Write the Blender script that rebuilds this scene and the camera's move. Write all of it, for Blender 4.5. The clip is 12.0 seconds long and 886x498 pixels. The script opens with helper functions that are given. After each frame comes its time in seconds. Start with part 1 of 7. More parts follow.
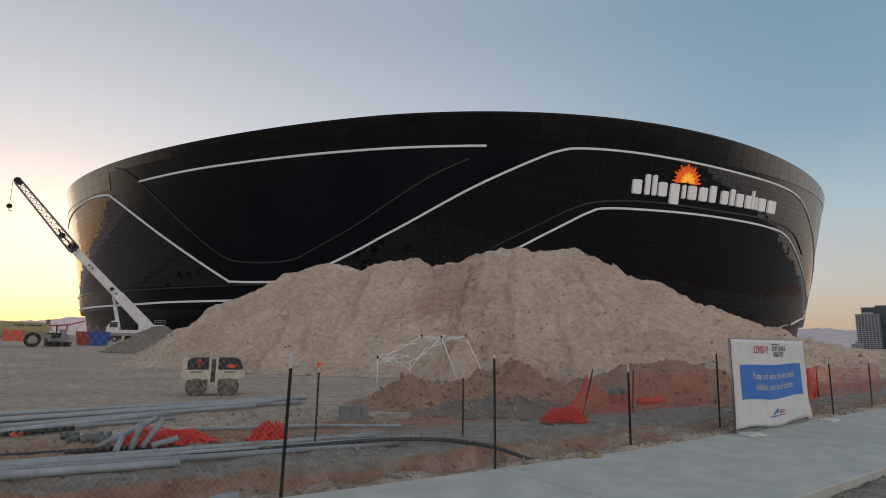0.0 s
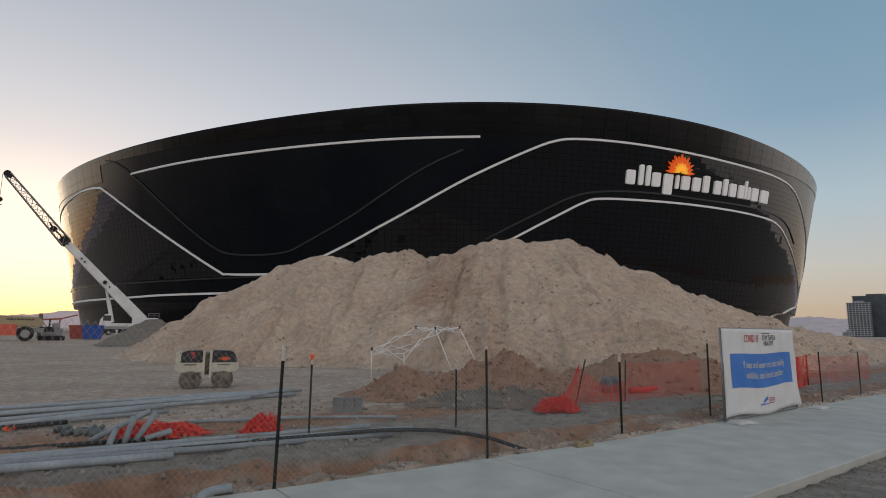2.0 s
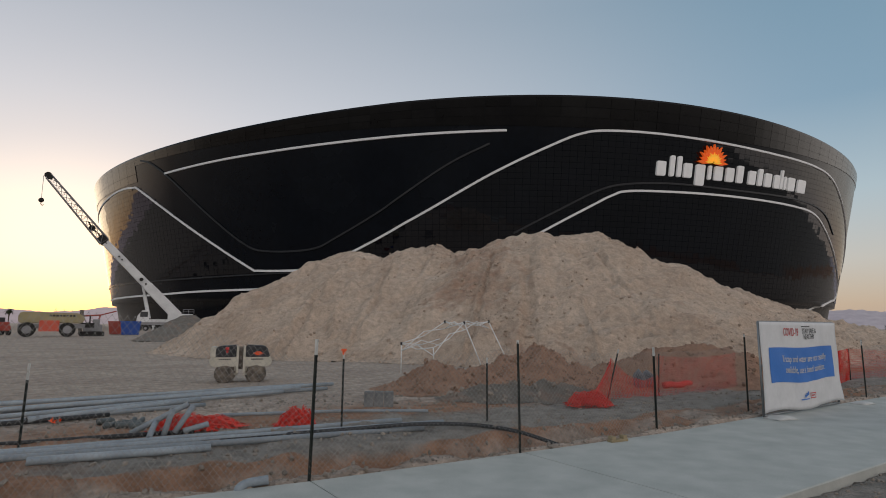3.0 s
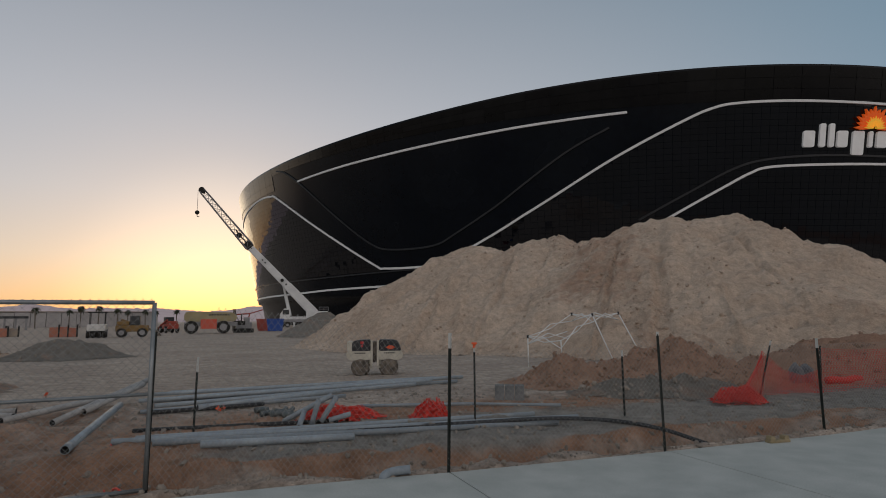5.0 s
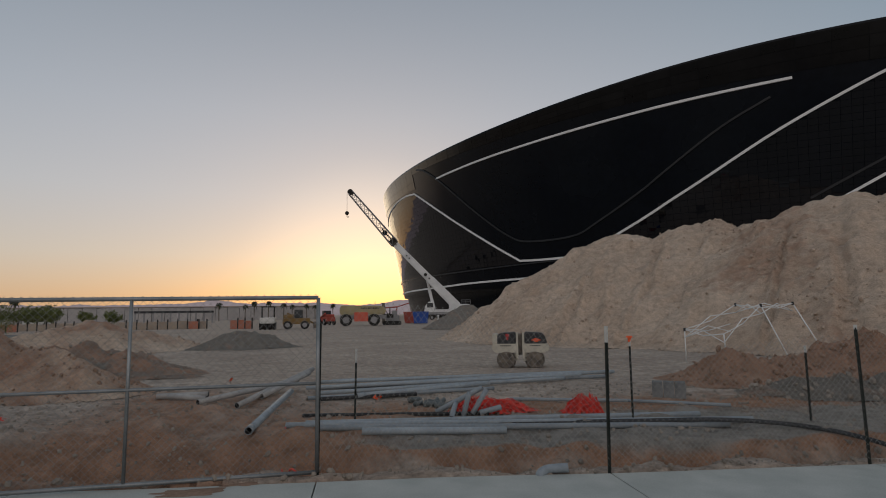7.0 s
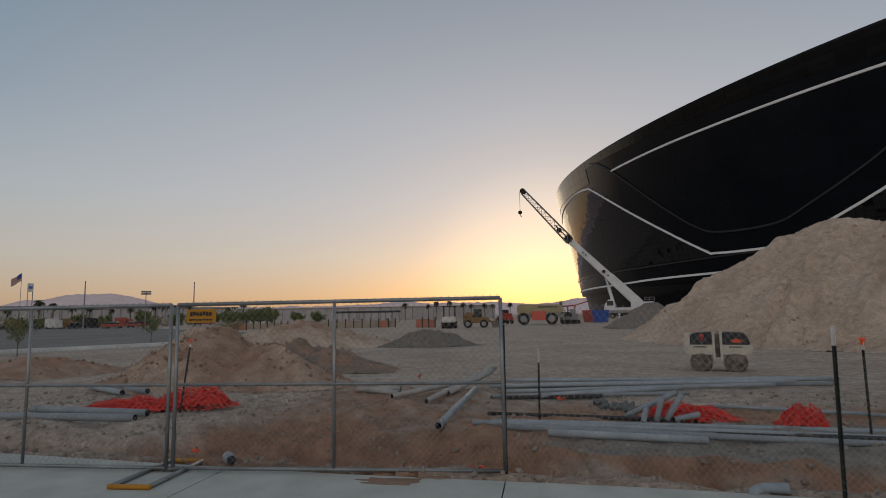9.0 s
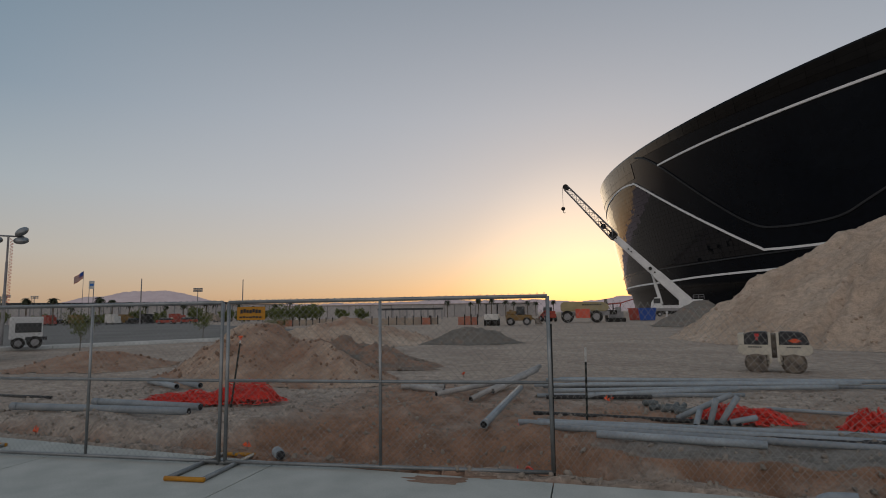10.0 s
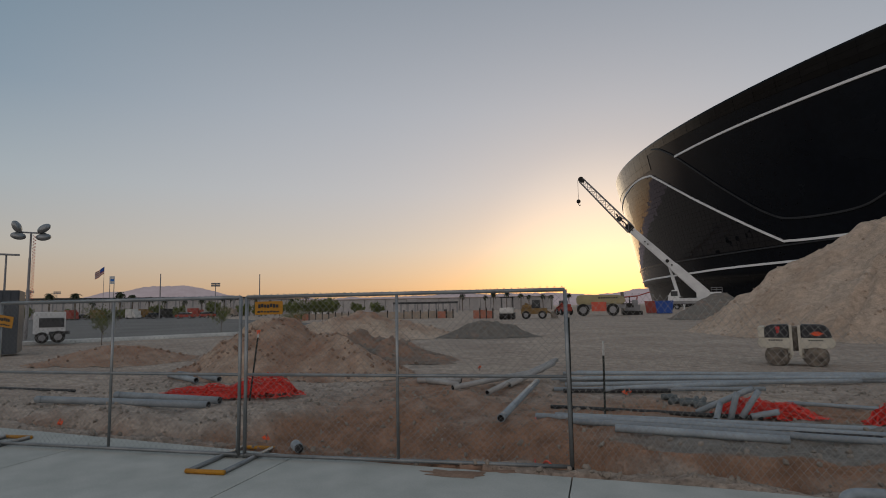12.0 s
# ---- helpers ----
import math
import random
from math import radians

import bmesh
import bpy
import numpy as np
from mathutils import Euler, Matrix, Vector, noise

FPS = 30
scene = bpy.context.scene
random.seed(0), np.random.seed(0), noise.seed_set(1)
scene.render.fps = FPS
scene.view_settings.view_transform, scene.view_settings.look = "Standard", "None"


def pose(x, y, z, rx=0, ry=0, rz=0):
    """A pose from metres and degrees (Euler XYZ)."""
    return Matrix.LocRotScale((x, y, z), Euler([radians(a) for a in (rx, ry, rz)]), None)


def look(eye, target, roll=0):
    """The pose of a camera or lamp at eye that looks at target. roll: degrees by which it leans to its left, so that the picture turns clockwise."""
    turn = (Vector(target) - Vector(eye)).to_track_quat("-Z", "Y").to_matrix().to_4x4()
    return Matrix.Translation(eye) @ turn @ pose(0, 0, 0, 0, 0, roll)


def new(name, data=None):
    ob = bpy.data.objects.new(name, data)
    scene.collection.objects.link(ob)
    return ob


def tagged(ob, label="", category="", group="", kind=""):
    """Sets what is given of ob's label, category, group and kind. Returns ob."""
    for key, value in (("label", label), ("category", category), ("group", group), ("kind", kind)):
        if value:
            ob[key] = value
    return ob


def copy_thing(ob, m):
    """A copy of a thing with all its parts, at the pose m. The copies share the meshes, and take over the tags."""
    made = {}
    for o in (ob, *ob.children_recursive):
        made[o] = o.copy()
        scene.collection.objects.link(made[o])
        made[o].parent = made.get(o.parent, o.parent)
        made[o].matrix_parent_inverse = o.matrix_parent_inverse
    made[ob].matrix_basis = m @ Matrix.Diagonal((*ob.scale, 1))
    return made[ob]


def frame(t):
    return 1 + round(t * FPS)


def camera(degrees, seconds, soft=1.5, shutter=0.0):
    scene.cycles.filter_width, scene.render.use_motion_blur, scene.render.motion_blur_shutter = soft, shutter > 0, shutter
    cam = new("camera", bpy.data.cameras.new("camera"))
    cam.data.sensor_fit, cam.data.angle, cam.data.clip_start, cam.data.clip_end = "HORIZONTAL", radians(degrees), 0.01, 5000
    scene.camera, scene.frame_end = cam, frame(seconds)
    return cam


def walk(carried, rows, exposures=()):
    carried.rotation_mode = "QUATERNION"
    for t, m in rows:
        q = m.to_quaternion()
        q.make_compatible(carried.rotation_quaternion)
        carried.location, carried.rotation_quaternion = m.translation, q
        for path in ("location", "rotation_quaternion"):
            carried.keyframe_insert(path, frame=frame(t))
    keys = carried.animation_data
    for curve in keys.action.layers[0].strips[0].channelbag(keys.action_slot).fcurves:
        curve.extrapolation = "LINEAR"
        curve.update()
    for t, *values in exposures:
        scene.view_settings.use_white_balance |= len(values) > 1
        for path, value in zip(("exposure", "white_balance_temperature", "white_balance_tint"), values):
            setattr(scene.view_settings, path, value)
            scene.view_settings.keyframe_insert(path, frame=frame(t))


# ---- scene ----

cam = camera(76.1, 12.0, 0.95)
PATH = [
    (0, (0.056, -0.163, 1.649), (0.055, 1.812, 1.967), 1.0),
    (0.5, (0.057, -0.162, 1.651), (0.062, 1.813, 1.963), 0.9),
    (1, (0.058, -0.167, 1.651), (0.064, 1.809, 1.958), 0.8),
    (1.5, (0.062, -0.162, 1.648), (0.076, 1.816, 1.944), 0.8),
    (2, (0.094, -0.183, 1.654), (0.113, 1.797, 1.942), 0.6),
    (2.5, (0.08, -0.179, 1.648), (0.063, 1.802, 1.926), 0.6),
    (3, (0.055, -0.153, 1.645), (-0.022, 1.827, 1.914), 0.4),
    (5, (-0.055, -0.096, 1.639), (-0.547, 1.826, 1.886), -0.5),
    (5.5, (-0.093, -0.066, 1.643), (-0.696, 1.825, 1.884), -0.5),
    (6, (-0.125, -0.045, 1.646), (-0.834, 1.81, 1.883), -0.7),
    (6.5, (-0.166, -0.022, 1.647), (-0.994, 1.784, 1.877), -0.8),
    (7, (-0.204, 0.001, 1.646), (-1.15, 1.749, 1.872), -0.8),
    (7.5, (-0.269, 0.012, 1.644), (-1.339, 1.687, 1.866), -0.9),
    (9.3, (-0.298, 0.025, 1.667), (-1.77, 1.359, 1.898), -1.0),
    (9.5, (-0.339, 0.026, 1.675), (-1.831, 1.338, 1.904), -0.9),
    (10, (-0.352, 0.032, 1.669), (-1.881, 1.301, 1.894), -0.9),
    (10.5, (-0.368, 0.037, 1.671), (-1.918, 1.281, 1.886), -0.9),
    (11, (-0.379, 0.032, 1.672), (-1.941, 1.264, 1.881), -0.9),
    (11.5, (-0.384, 0.034, 1.67), (-1.945, 1.268, 1.875), -1.0),
    (12, (-0.382, 0.034, 1.672), (-1.946, 1.264, 1.876), -1.1),
]
walk(cam, [(t, look(eye, target, roll)) for t, eye, target, roll in PATH], [(0.0, 0.1), (2.6, 0.1), (5.4, -0.36), (12.0, -0.39)])

# ---------------------------------------------------------------- sky and sun
SUN_AZ, SUN_EL = -35.5, 2.0          # degrees from +y towards +x, and above the horizon
world = bpy.data.worlds.new("dusk_sky")
scene.world = world
world.use_nodes = True
wn, wl = world.node_tree.nodes, world.node_tree.links
sky = wn.new("ShaderNodeTexSky")
sky.sky_type, sky.sun_disc = "NISHITA", False
sky.sun_elevation, sky.sun_rotation = radians(SUN_EL), radians(SUN_AZ)
sky.altitude, sky.air_density, sky.dust_density, sky.ozone_density = 600, 1.0, 2.5, 1.5


def wmath(op, a, b=None, clamp=False):
    q = wn.new("ShaderNodeMath")
    q.operation, q.use_clamp = op, clamp
    for i, v in enumerate((a, b)):
        if v is None:
            continue
        if isinstance(v, (int, float)):
            q.inputs[i].default_value = v
        else:
            wl.new(v, q.inputs[i])
    return q.outputs[0]


def wramp(fac, stops):
    q = wn.new("ShaderNodeValToRGB")
    el = q.color_ramp.elements
    while len(el) < len(stops):
        el.new(0.5)
    for e, (p, c) in zip(el, stops):
        e.position, e.color = p, (*c, 1)
    wl.new(fac, q.inputs[0])
    return q.outputs[0]


def wmix(fac, a, b, blend="MIX"):
    q = wn.new("ShaderNodeMix")
    q.data_type, q.blend_type = "RGBA", blend
    for i, v in ((0, fac), (6, a), (7, b)):
        if isinstance(v, (int, float, tuple)):
            q.inputs[i].default_value = v
        else:
            wl.new(v, q.inputs[i])
    return q.outputs[2]


# hazy dusk: bright peach low in the west, grey-blue above, paler and cooler away from the sun
geo = wn.new("ShaderNodeTexCoord")
sep = wn.new("ShaderNodeSeparateXYZ")
wl.new(geo.outputs["Generated"], sep.inputs[0])
up = wmath("MAXIMUM", sep.outputs[2], 0.0)
toward = wmath("ADD", wmath("MULTIPLY", sep.outputs[0], math.sin(radians(SUN_AZ))), wmath("MULTIPLY", sep.outputs[1], math.cos(radians(SUN_AZ))))
west = wramp(up, [(0.0, (0.58, 0.35, 0.21)), (0.035, (0.66, 0.45, 0.30)), (0.10, (0.62, 0.53, 0.43)), (0.20, (0.55, 0.53, 0.49)), (0.33, (0.47, 0.48, 0.47)), (0.50, (0.34, 0.365, 0.37)), (1.0, (0.26, 0.30, 0.34))])
east = wramp(up, [(0.0, (0.42, 0.33, 0.27)), (0.035, (0.46, 0.36, 0.28)), (0.10, (0.46, 0.43, 0.38)), (0.20, (0.36, 0.43, 0.44)), (0.33, (0.20, 0.30, 0.36)), (0.50, (0.16, 0.26, 0.32)), (1.0, (0.26, 0.31, 0.36))])
side = wn.new("ShaderNodeMapRange")
side.interpolation_type = "SMOOTHSTEP"
side.inputs[1].default_value, side.inputs[2].default_value = 0.28, 0.95
wl.new(toward, side.inputs[0])
haze = wmix(side.outputs[0], east, west)
back = wn.new("ShaderNodeMapRange")       # pale glow opposite the sunset, raised out of view to light the mound's front
back.interpolation_type = "SMOOTHSTEP"
back.inputs[1].default_value, back.inputs[2].default_value = 0.1, -0.6
wl.new(toward, back.inputs[0])
haze = wmix(back.outputs[0], haze, wramp(up, [(0.0, (0.56, 0.51, 0.49)), (0.25, (0.98, 0.86, 0.76)), (0.7, (0.60, 0.58, 0.56)), (1.0, (0.28, 0.31, 0.34))]))
thin = wn.new("ShaderNodeVectorMath")
thin.operation = "MULTIPLY"
thin.inputs[1].default_value = (0.050, 0.057, 0.092)
wl.new(sky.outputs[0], thin.inputs[0])
glow = wmix(1.0, haze, thin.outputs[0], "ADD")
near = wn.new("ShaderNodeMapRange")       # pale glare round the low sun
near.interpolation_type = "SMOOTHSTEP"
near.inputs[1].default_value, near.inputs[2].default_value, near.inputs[4].default_value = 0.968, 1.0, 0.22
wl.new(wmath("ADD", toward, wmath("MULTIPLY", up, math.sin(radians(SUN_EL)))), near.inputs[0])
glare = wmix(near.outputs[0], glow, (0.60, 0.50, 0.34, 1.0), "ADD")
wl.new(glare, wn["Background"].inputs[0])
wn["Background"].inputs[1].default_value = 1.0

sun_data = bpy.data.lights.new("sun", "SUN")
sun_data.energy, sun_data.angle, sun_data.color = 0.4, radians(40), (1.0, 0.78, 0.5)
sun = new("sun", sun_data)
sd = Vector((math.sin(radians(SUN_AZ)) * math.cos(radians(SUN_EL)), math.cos(radians(SUN_AZ)) * math.cos(radians(SUN_EL)), math.sin(radians(SUN_EL))))
sun.matrix_world = look(sd * 100, (0, 0, 0))


# ---------------------------------------------------------------- helpers
def part(name, bm, material, parent=None, label="", smooth=False):
    me = bpy.data.meshes.new(name)
    if not isinstance(bm, bmesh.types.BMesh):
        me.from_pydata(*bm)
    else:
        bm.normal_update()
        bm.to_mesh(me)
        bm.free()
    if smooth:
        me.polygons.foreach_set("use_smooth", [True] * len(me.polygons))
    for m in (material if isinstance(material, (list, tuple)) else [material]):
        me.materials.append(m)
    ob = new(name, me)
    if parent:
        ob.parent = parent
    if label:
        tagged(ob, label)
    return ob


def thing(name, m, label, category, group="", kind=""):
    ob = new(name)
    ob.empty_display_size = 0.2
    ob.matrix_world = m
    return tagged(ob, label, category, group, kind)


def box(bm, x0, y0, z0, x1, y1, z1, bevel=0.0, m=None):
    r = bmesh.ops.create_cube(bm, size=1)
    vs = r["verts"]
    t = Matrix.Translation(((x0 + x1) / 2, (y0 + y1) / 2, (z0 + z1) / 2)) @ Matrix.Diagonal((x1 - x0, y1 - y0, z1 - z0, 1))
    bmesh.ops.transform(bm, matrix=(m @ t if m else t), verts=vs)
    if bevel:
        es = list({e for v in vs for e in v.link_edges})
        bmesh.ops.bevel(bm, geom=es, offset=bevel, segments=2, affect="EDGES", profile=0.7)


def tube(bm, a, b, r, seg=10, r2=None, cap=True):
    a, b = Vector(a), Vector(b)
    d = b - a
    m = Matrix.Translation((a + b) / 2) @ d.to_track_quat("Z", "Y").to_matrix().to_4x4()
    bmesh.ops.create_cone(bm, cap_ends=cap, segments=seg, radius1=r, radius2=r if r2 is None else r2, depth=d.length, matrix=m)


def sweep(bm, pts, r, seg=8):
    """A round bar along a bent line."""
    pts = [Vector(p) for p in pts]
    rings = []
    for i, p in enumerate(pts):
        d = (pts[min(i + 1, len(pts) - 1)] - pts[max(i - 1, 0)]).normalized()
        q = d.to_track_quat("Z", "Y")
        rings.append([bm.verts.new(p + q @ Vector((r * math.cos(k * math.tau / seg), r * math.sin(k * math.tau / seg), 0))) for k in range(seg)])
    for a, b in zip(rings, rings[1:]):
        for k in range(seg):
            bm.faces.new((a[k], a[(k + 1) % seg], b[(k + 1) % seg], b[k]))
    bm.faces.new(rings[0][::-1])
    bm.faces.new(rings[-1])


def curve_pts(ctrl, n=8):
    """Smooth line through the control points."""
    c = [Vector(p) for p in ctrl]
    c = [c[0] * 2 - c[1]] + c + [c[-1] * 2 - c[-2]]
    out = []
    for i in range(1, len(c) - 2):
        for k in range(n):
            t = k / n
            out.append(0.5 * (2 * c[i] + (c[i + 1] - c[i - 1]) * t + (2 * c[i - 1] - 5 * c[i] + 4 * c[i + 1] - c[i + 2]) * t * t + (3 * c[i] - c[i - 1] - 3 * c[i + 1] + c[i + 2]) * t ** 3))
    out.append(c[-2])
    return out


def fbm(x, y, scale, octaves=4, seed=0.0):
    return noise.fractal(Vector((x / scale + seed, y / scale - seed, seed)), 1.0, 2.0, octaves)


# ---------------------------------------------------------------- materials
def mat(name, c1, c2, rough=0.9, scale=1.0, fine=30.0, bump=0.2, metal=0.0, spec=0.3, grain=0.25, island=0.0, rough2=None, dist=0.02, stretch=None):
    m = bpy.data.materials.new(name)
    m.use_nodes = True
    n, l = m.node_tree.nodes, m.node_tree.links
    b = n["Principled BSDF"]
    tc = n.new("ShaderNodeTexCoord")
    src = tc.outputs["Object"]
    if stretch:
        mp = n.new("ShaderNodeMapping")
        mp.inputs["Scale"].default_value = stretch
        l.new(src, mp.inputs[0])
        src = mp.outputs[0]
    big, small = n.new("ShaderNodeTexNoise"), n.new("ShaderNodeTexNoise")
    for q, s, d in ((big, scale, 5), (small, fine, 4)):
        q.inputs["Scale"].default_value, q.inputs["Detail"].default_value = s, d
        l.new(src, q.inputs["Vector"])
    ramp = n.new("ShaderNodeValToRGB")
    ramp.color_ramp.elements[0].position, ramp.color_ramp.elements[1].position = 0.32, 0.68
    ramp.color_ramp.elements[0].color, ramp.color_ramp.elements[1].color = (*c1, 1), (*c2, 1)
    l.new(big.outputs["Fac"], ramp.inputs[0])
    mr = n.new("ShaderNodeMapRange")
    mr.inputs[1].default_value, mr.inputs[2].default_value = 0.25, 0.75
    mr.inputs[3].default_value, mr.inputs[4].default_value = 1 - grain, 1 + grain
    l.new(small.outputs["Fac"], mr.inputs[0])
    mul = n.new("ShaderNodeMix")
    mul.data_type, mul.blend_type = "RGBA", "MULTIPLY"
    mul.inputs[0].default_value = 1
    l.new(ramp.outputs[0], mul.inputs[6])
    l.new(mr.outputs[0], mul.inputs[7])
    col = mul.outputs[2]
    if island:
        oi = n.new("ShaderNodeObjectInfo")
        m2 = n.new("ShaderNodeMapRange")
        m2.inputs[3].default_value, m2.inputs[4].default_value = 1 - island, 1 + island
        l.new(oi.outputs["Random"], m2.inputs[0])
        mu = n.new("ShaderNodeMix")
        mu.data_type, mu.blend_type = "RGBA", "MULTIPLY"
        mu.inputs[0].default_value = 1
        l.new(col, mu.inputs[6])
        l.new(m2.outputs[0], mu.inputs[7])
        col = mu.outputs[2]
    l.new(col, b.inputs["Base Color"])
    b.inputs["Metallic"].default_value = metal
    b.inputs["Specular IOR Level"].default_value = spec
    if rough2 is None:
        b.inputs["Roughness"].default_value = rough
    else:
        r2 = n.new("ShaderNodeMapRange")
        r2.inputs[1].default_value, r2.inputs[2].default_value = 0.3, 0.7
        r2.inputs[3].default_value, r2.inputs[4].default_value = rough, rough2
        l.new(big.outputs["Fac"], r2.inputs[0])
        l.new(r2.outputs[0], b.inputs["Roughness"])
    if bump:
        bp = n.new("ShaderNodeBump")
        bp.inputs["Strength"].default_value, bp.inputs["Distance"].default_value = bump, dist
        l.new(small.outputs["Fac"], bp.inputs["Height"])
        l.new(bp.outputs[0], b.inputs["Normal"])
    return m


def soil(name, sand1, sand2, red, grey, bump=0.6, fine=9.0, grain=0.22, relief=0.05, rocky_depth=0.12, mottle=0.30):
    """Loose soil: sand, red-brown clay and grey gravel, mixed by the mesh's soil attribute (0 sand, 1 clay, 2 gravel)."""
    m = mat(name, sand1, sand2, 0.95, 0.35, fine, bump, spec=0.1, grain=grain, dist=relief)
    m.node_tree.nodes["Noise Texture"].inputs["Detail"].default_value = 9
    m.node_tree.nodes["Noise Texture.001"].inputs["Detail"].default_value = 8
    n, l = m.node_tree.nodes, m.node_tree.links
    b = n["Principled BSDF"]
    base = b.inputs["Base Color"].links[0].from_socket
    at = n.new("ShaderNodeAttribute")
    at.attribute_name = "soil"
    clods = n.new("ShaderNodeTexNoise")
    clods.inputs["Scale"].default_value, clods.inputs["Detail"].default_value = 1.7, 6
    tc = n.new("ShaderNodeTexCoord")
    l.new(tc.outputs["Object"], clods.inputs["Vector"])
    wob = n.new("ShaderNodeMath")
    wob.operation = "MULTIPLY_ADD"
    wob.inputs[1].default_value, wob.inputs[2].default_value = 0.9, -0.45
    l.new(clods.outputs["Fac"], wob.inputs[0])
    add = n.new("ShaderNodeMath")
    l.new(at.outputs["Fac"], add.inputs[0])
    l.new(wob.outputs[0], add.inputs[1])
    speck = n.new("ShaderNodeTexNoise")
    speck.inputs["Scale"].default_value, speck.inputs["Detail"].default_value = 45, 3
    l.new(tc.outputs["Object"], speck.inputs["Vector"])
    prev = base
    for lo, hi, colr in ((0.3, 0.8, red), (1.3, 1.7, grey)):
        f = n.new("ShaderNodeMapRange")
        f.inputs[1].default_value, f.inputs[2].default_value = lo, hi
        l.new(add.outputs[0], f.inputs[0])
        tint = n.new("ShaderNodeMix")
        tint.data_type, tint.blend_type = "RGBA", "MIX"
        tint.inputs[6].default_value, tint.inputs[7].default_value = (*[c * 0.6 for c in colr], 1), (*[c * 1.35 for c in colr], 1)
        l.new(speck.outputs["Fac"], tint.inputs[0])
        mx = n.new("ShaderNodeMix")
        mx.data_type = "RGBA"
        l.new(f.outputs[0], mx.inputs[0])
        l.new(prev, mx.inputs[6])
        l.new(tint.outputs[2], mx.inputs[7])
        prev = mx.outputs[2]
    rocky = n.new("ShaderNodeTexNoise")
    rocky.inputs["Scale"].default_value, rocky.inputs["Detail"].default_value, rocky.inputs["Roughness"].default_value = 3.2, 10, 0.68
    l.new(tc.outputs["Object"], rocky.inputs["Vector"])
    mott = n.new("ShaderNodeMapRange")
    mott.inputs[1].default_value, mott.inputs[2].default_value = 0.34, 0.66
    mott.inputs[3].default_value, mott.inputs[4].default_value = 1 - mottle, 1 + mottle
    l.new(rocky.outputs["Fac"], mott.inputs[0])
    mm = n.new("ShaderNodeMix")
    mm.data_type, mm.blend_type = "RGBA", "MULTIPLY"
    mm.inputs[0].default_value = 1
    l.new(prev, mm.inputs[6])
    l.new(mott.outputs[0], mm.inputs[7])
    l.new(mm.outputs[2], b.inputs["Base Color"])
    bp2 = n.new("ShaderNodeBump")
    bp2.inputs["Strength"].default_value, bp2.inputs["Distance"].default_value = 1.0, rocky_depth
    l.new(rocky.outputs["Fac"], bp2.inputs["Height"])
    l.new(bp2.outputs[0], n["Bump"].inputs["Normal"])
    return m


M_SOIL = soil("site_soil", (0.355, 0.289, 0.240), (0.46, 0.385, 0.322), (0.33, 0.195, 0.13), (0.27, 0.246, 0.217), 1.0, 16.0, 0.26, 0.04, 0.12, 0.30)
M_MOUND = soil("mound_soil", (0.495, 0.376, 0.286), (0.615, 0.487, 0.382), (0.38, 0.235, 0.165), (0.215, 0.195, 0.17), 1.0, 20.0, 0.20, 0.04, 0.19, 0.20)
M_CONCRETE = mat("concrete", (0.37, 0.385, 0.36), (0.46, 0.47, 0.44), 0.85, 2.2, 60, 0.15, spec=0.25, grain=0.10, dist=0.004)
M_KERB = mat("kerb_concrete", (0.40, 0.39, 0.37), (0.56, 0.55, 0.52), 0.9, 0.8, 40, 0.3, grain=0.15)
M_ASPHALT = mat("asphalt", (0.125, 0.122, 0.116), (0.175, 0.17, 0.162), 0.9, 0.15, 30, 0.3, grain=0.2)
M_WALL = mat("black_metal_cladding", (0.0026, 0.0042, 0.0075), (0.004, 0.006, 0.0095), 0.20, 0.05, 0.6, 0.0, spec=0.25, grain=0.25, rough2=0.30)
M_GLASS = mat("black_glass", (0.0015, 0.002, 0.004), (0.003, 0.004, 0.007), 0.02, 0.08, 0.7, 0.0, spec=0.5, grain=0.2, rough2=0.05)
M_PANEL = mat("rim_cladding", (0.004, 0.004, 0.005), (0.007, 0.007, 0.007), 0.16, 0.05, 0.6, 0.0, spec=0.3, grain=0.25, rough2=0.24, island=0.3)
for m in (M_WALL, M_PANEL):          # satin coating that turns mirror-like at a grazing view
    n, l = m.node_tree.nodes, m.node_tree.links
    lw, mr = n.new("ShaderNodeLayerWeight"), n.new("ShaderNodeMapRange")
    lw.inputs[0].default_value = 0.5
    mr.inputs[1].default_value, mr.inputs[2].default_value, mr.inputs[3].default_value, mr.inputs[4].default_value = (0.45, 0.95, 0.14, 1.6) if m is M_WALL else (0.35, 0.85, 0.14, 2.0)
    l.new(lw.outputs["Facing"], mr.inputs[0])
    l.new(mr.outputs[0], n["Principled BSDF"].inputs["Specular IOR Level"])
M_STRIPE = mat("white_stripe", (0.72, 0.72, 0.72), (0.8, 0.8, 0.8), 0.6, 0.3, 4, 0.0, grain=0.06)
M_GROOVE = mat("dark_grey_strip", (0.012, 0.013, 0.016), (0.02, 0.021, 0.024), 0.5, 0.3, 4, 0.0)

# ---------------------------------------------------------------- lie of the land
U2, N2 = Vector((0.806, 0.592)), Vector((-0.592, 0.806))      # along the fence, and away from the walk
B0 = Vector((0.74, 7.72))


def sn(x, y):
    d = Vector((x, y)) - B0
    return d.dot(U2), d.dot(N2)


def xy(s, n):
    p = B0 + U2 * s + N2 * n
    return p.x, p.y


def sm(a, b, v):
    t = min(max((v - a) / (b - a), 0.0), 1.0)
    return t * t * (3 - 2 * t)


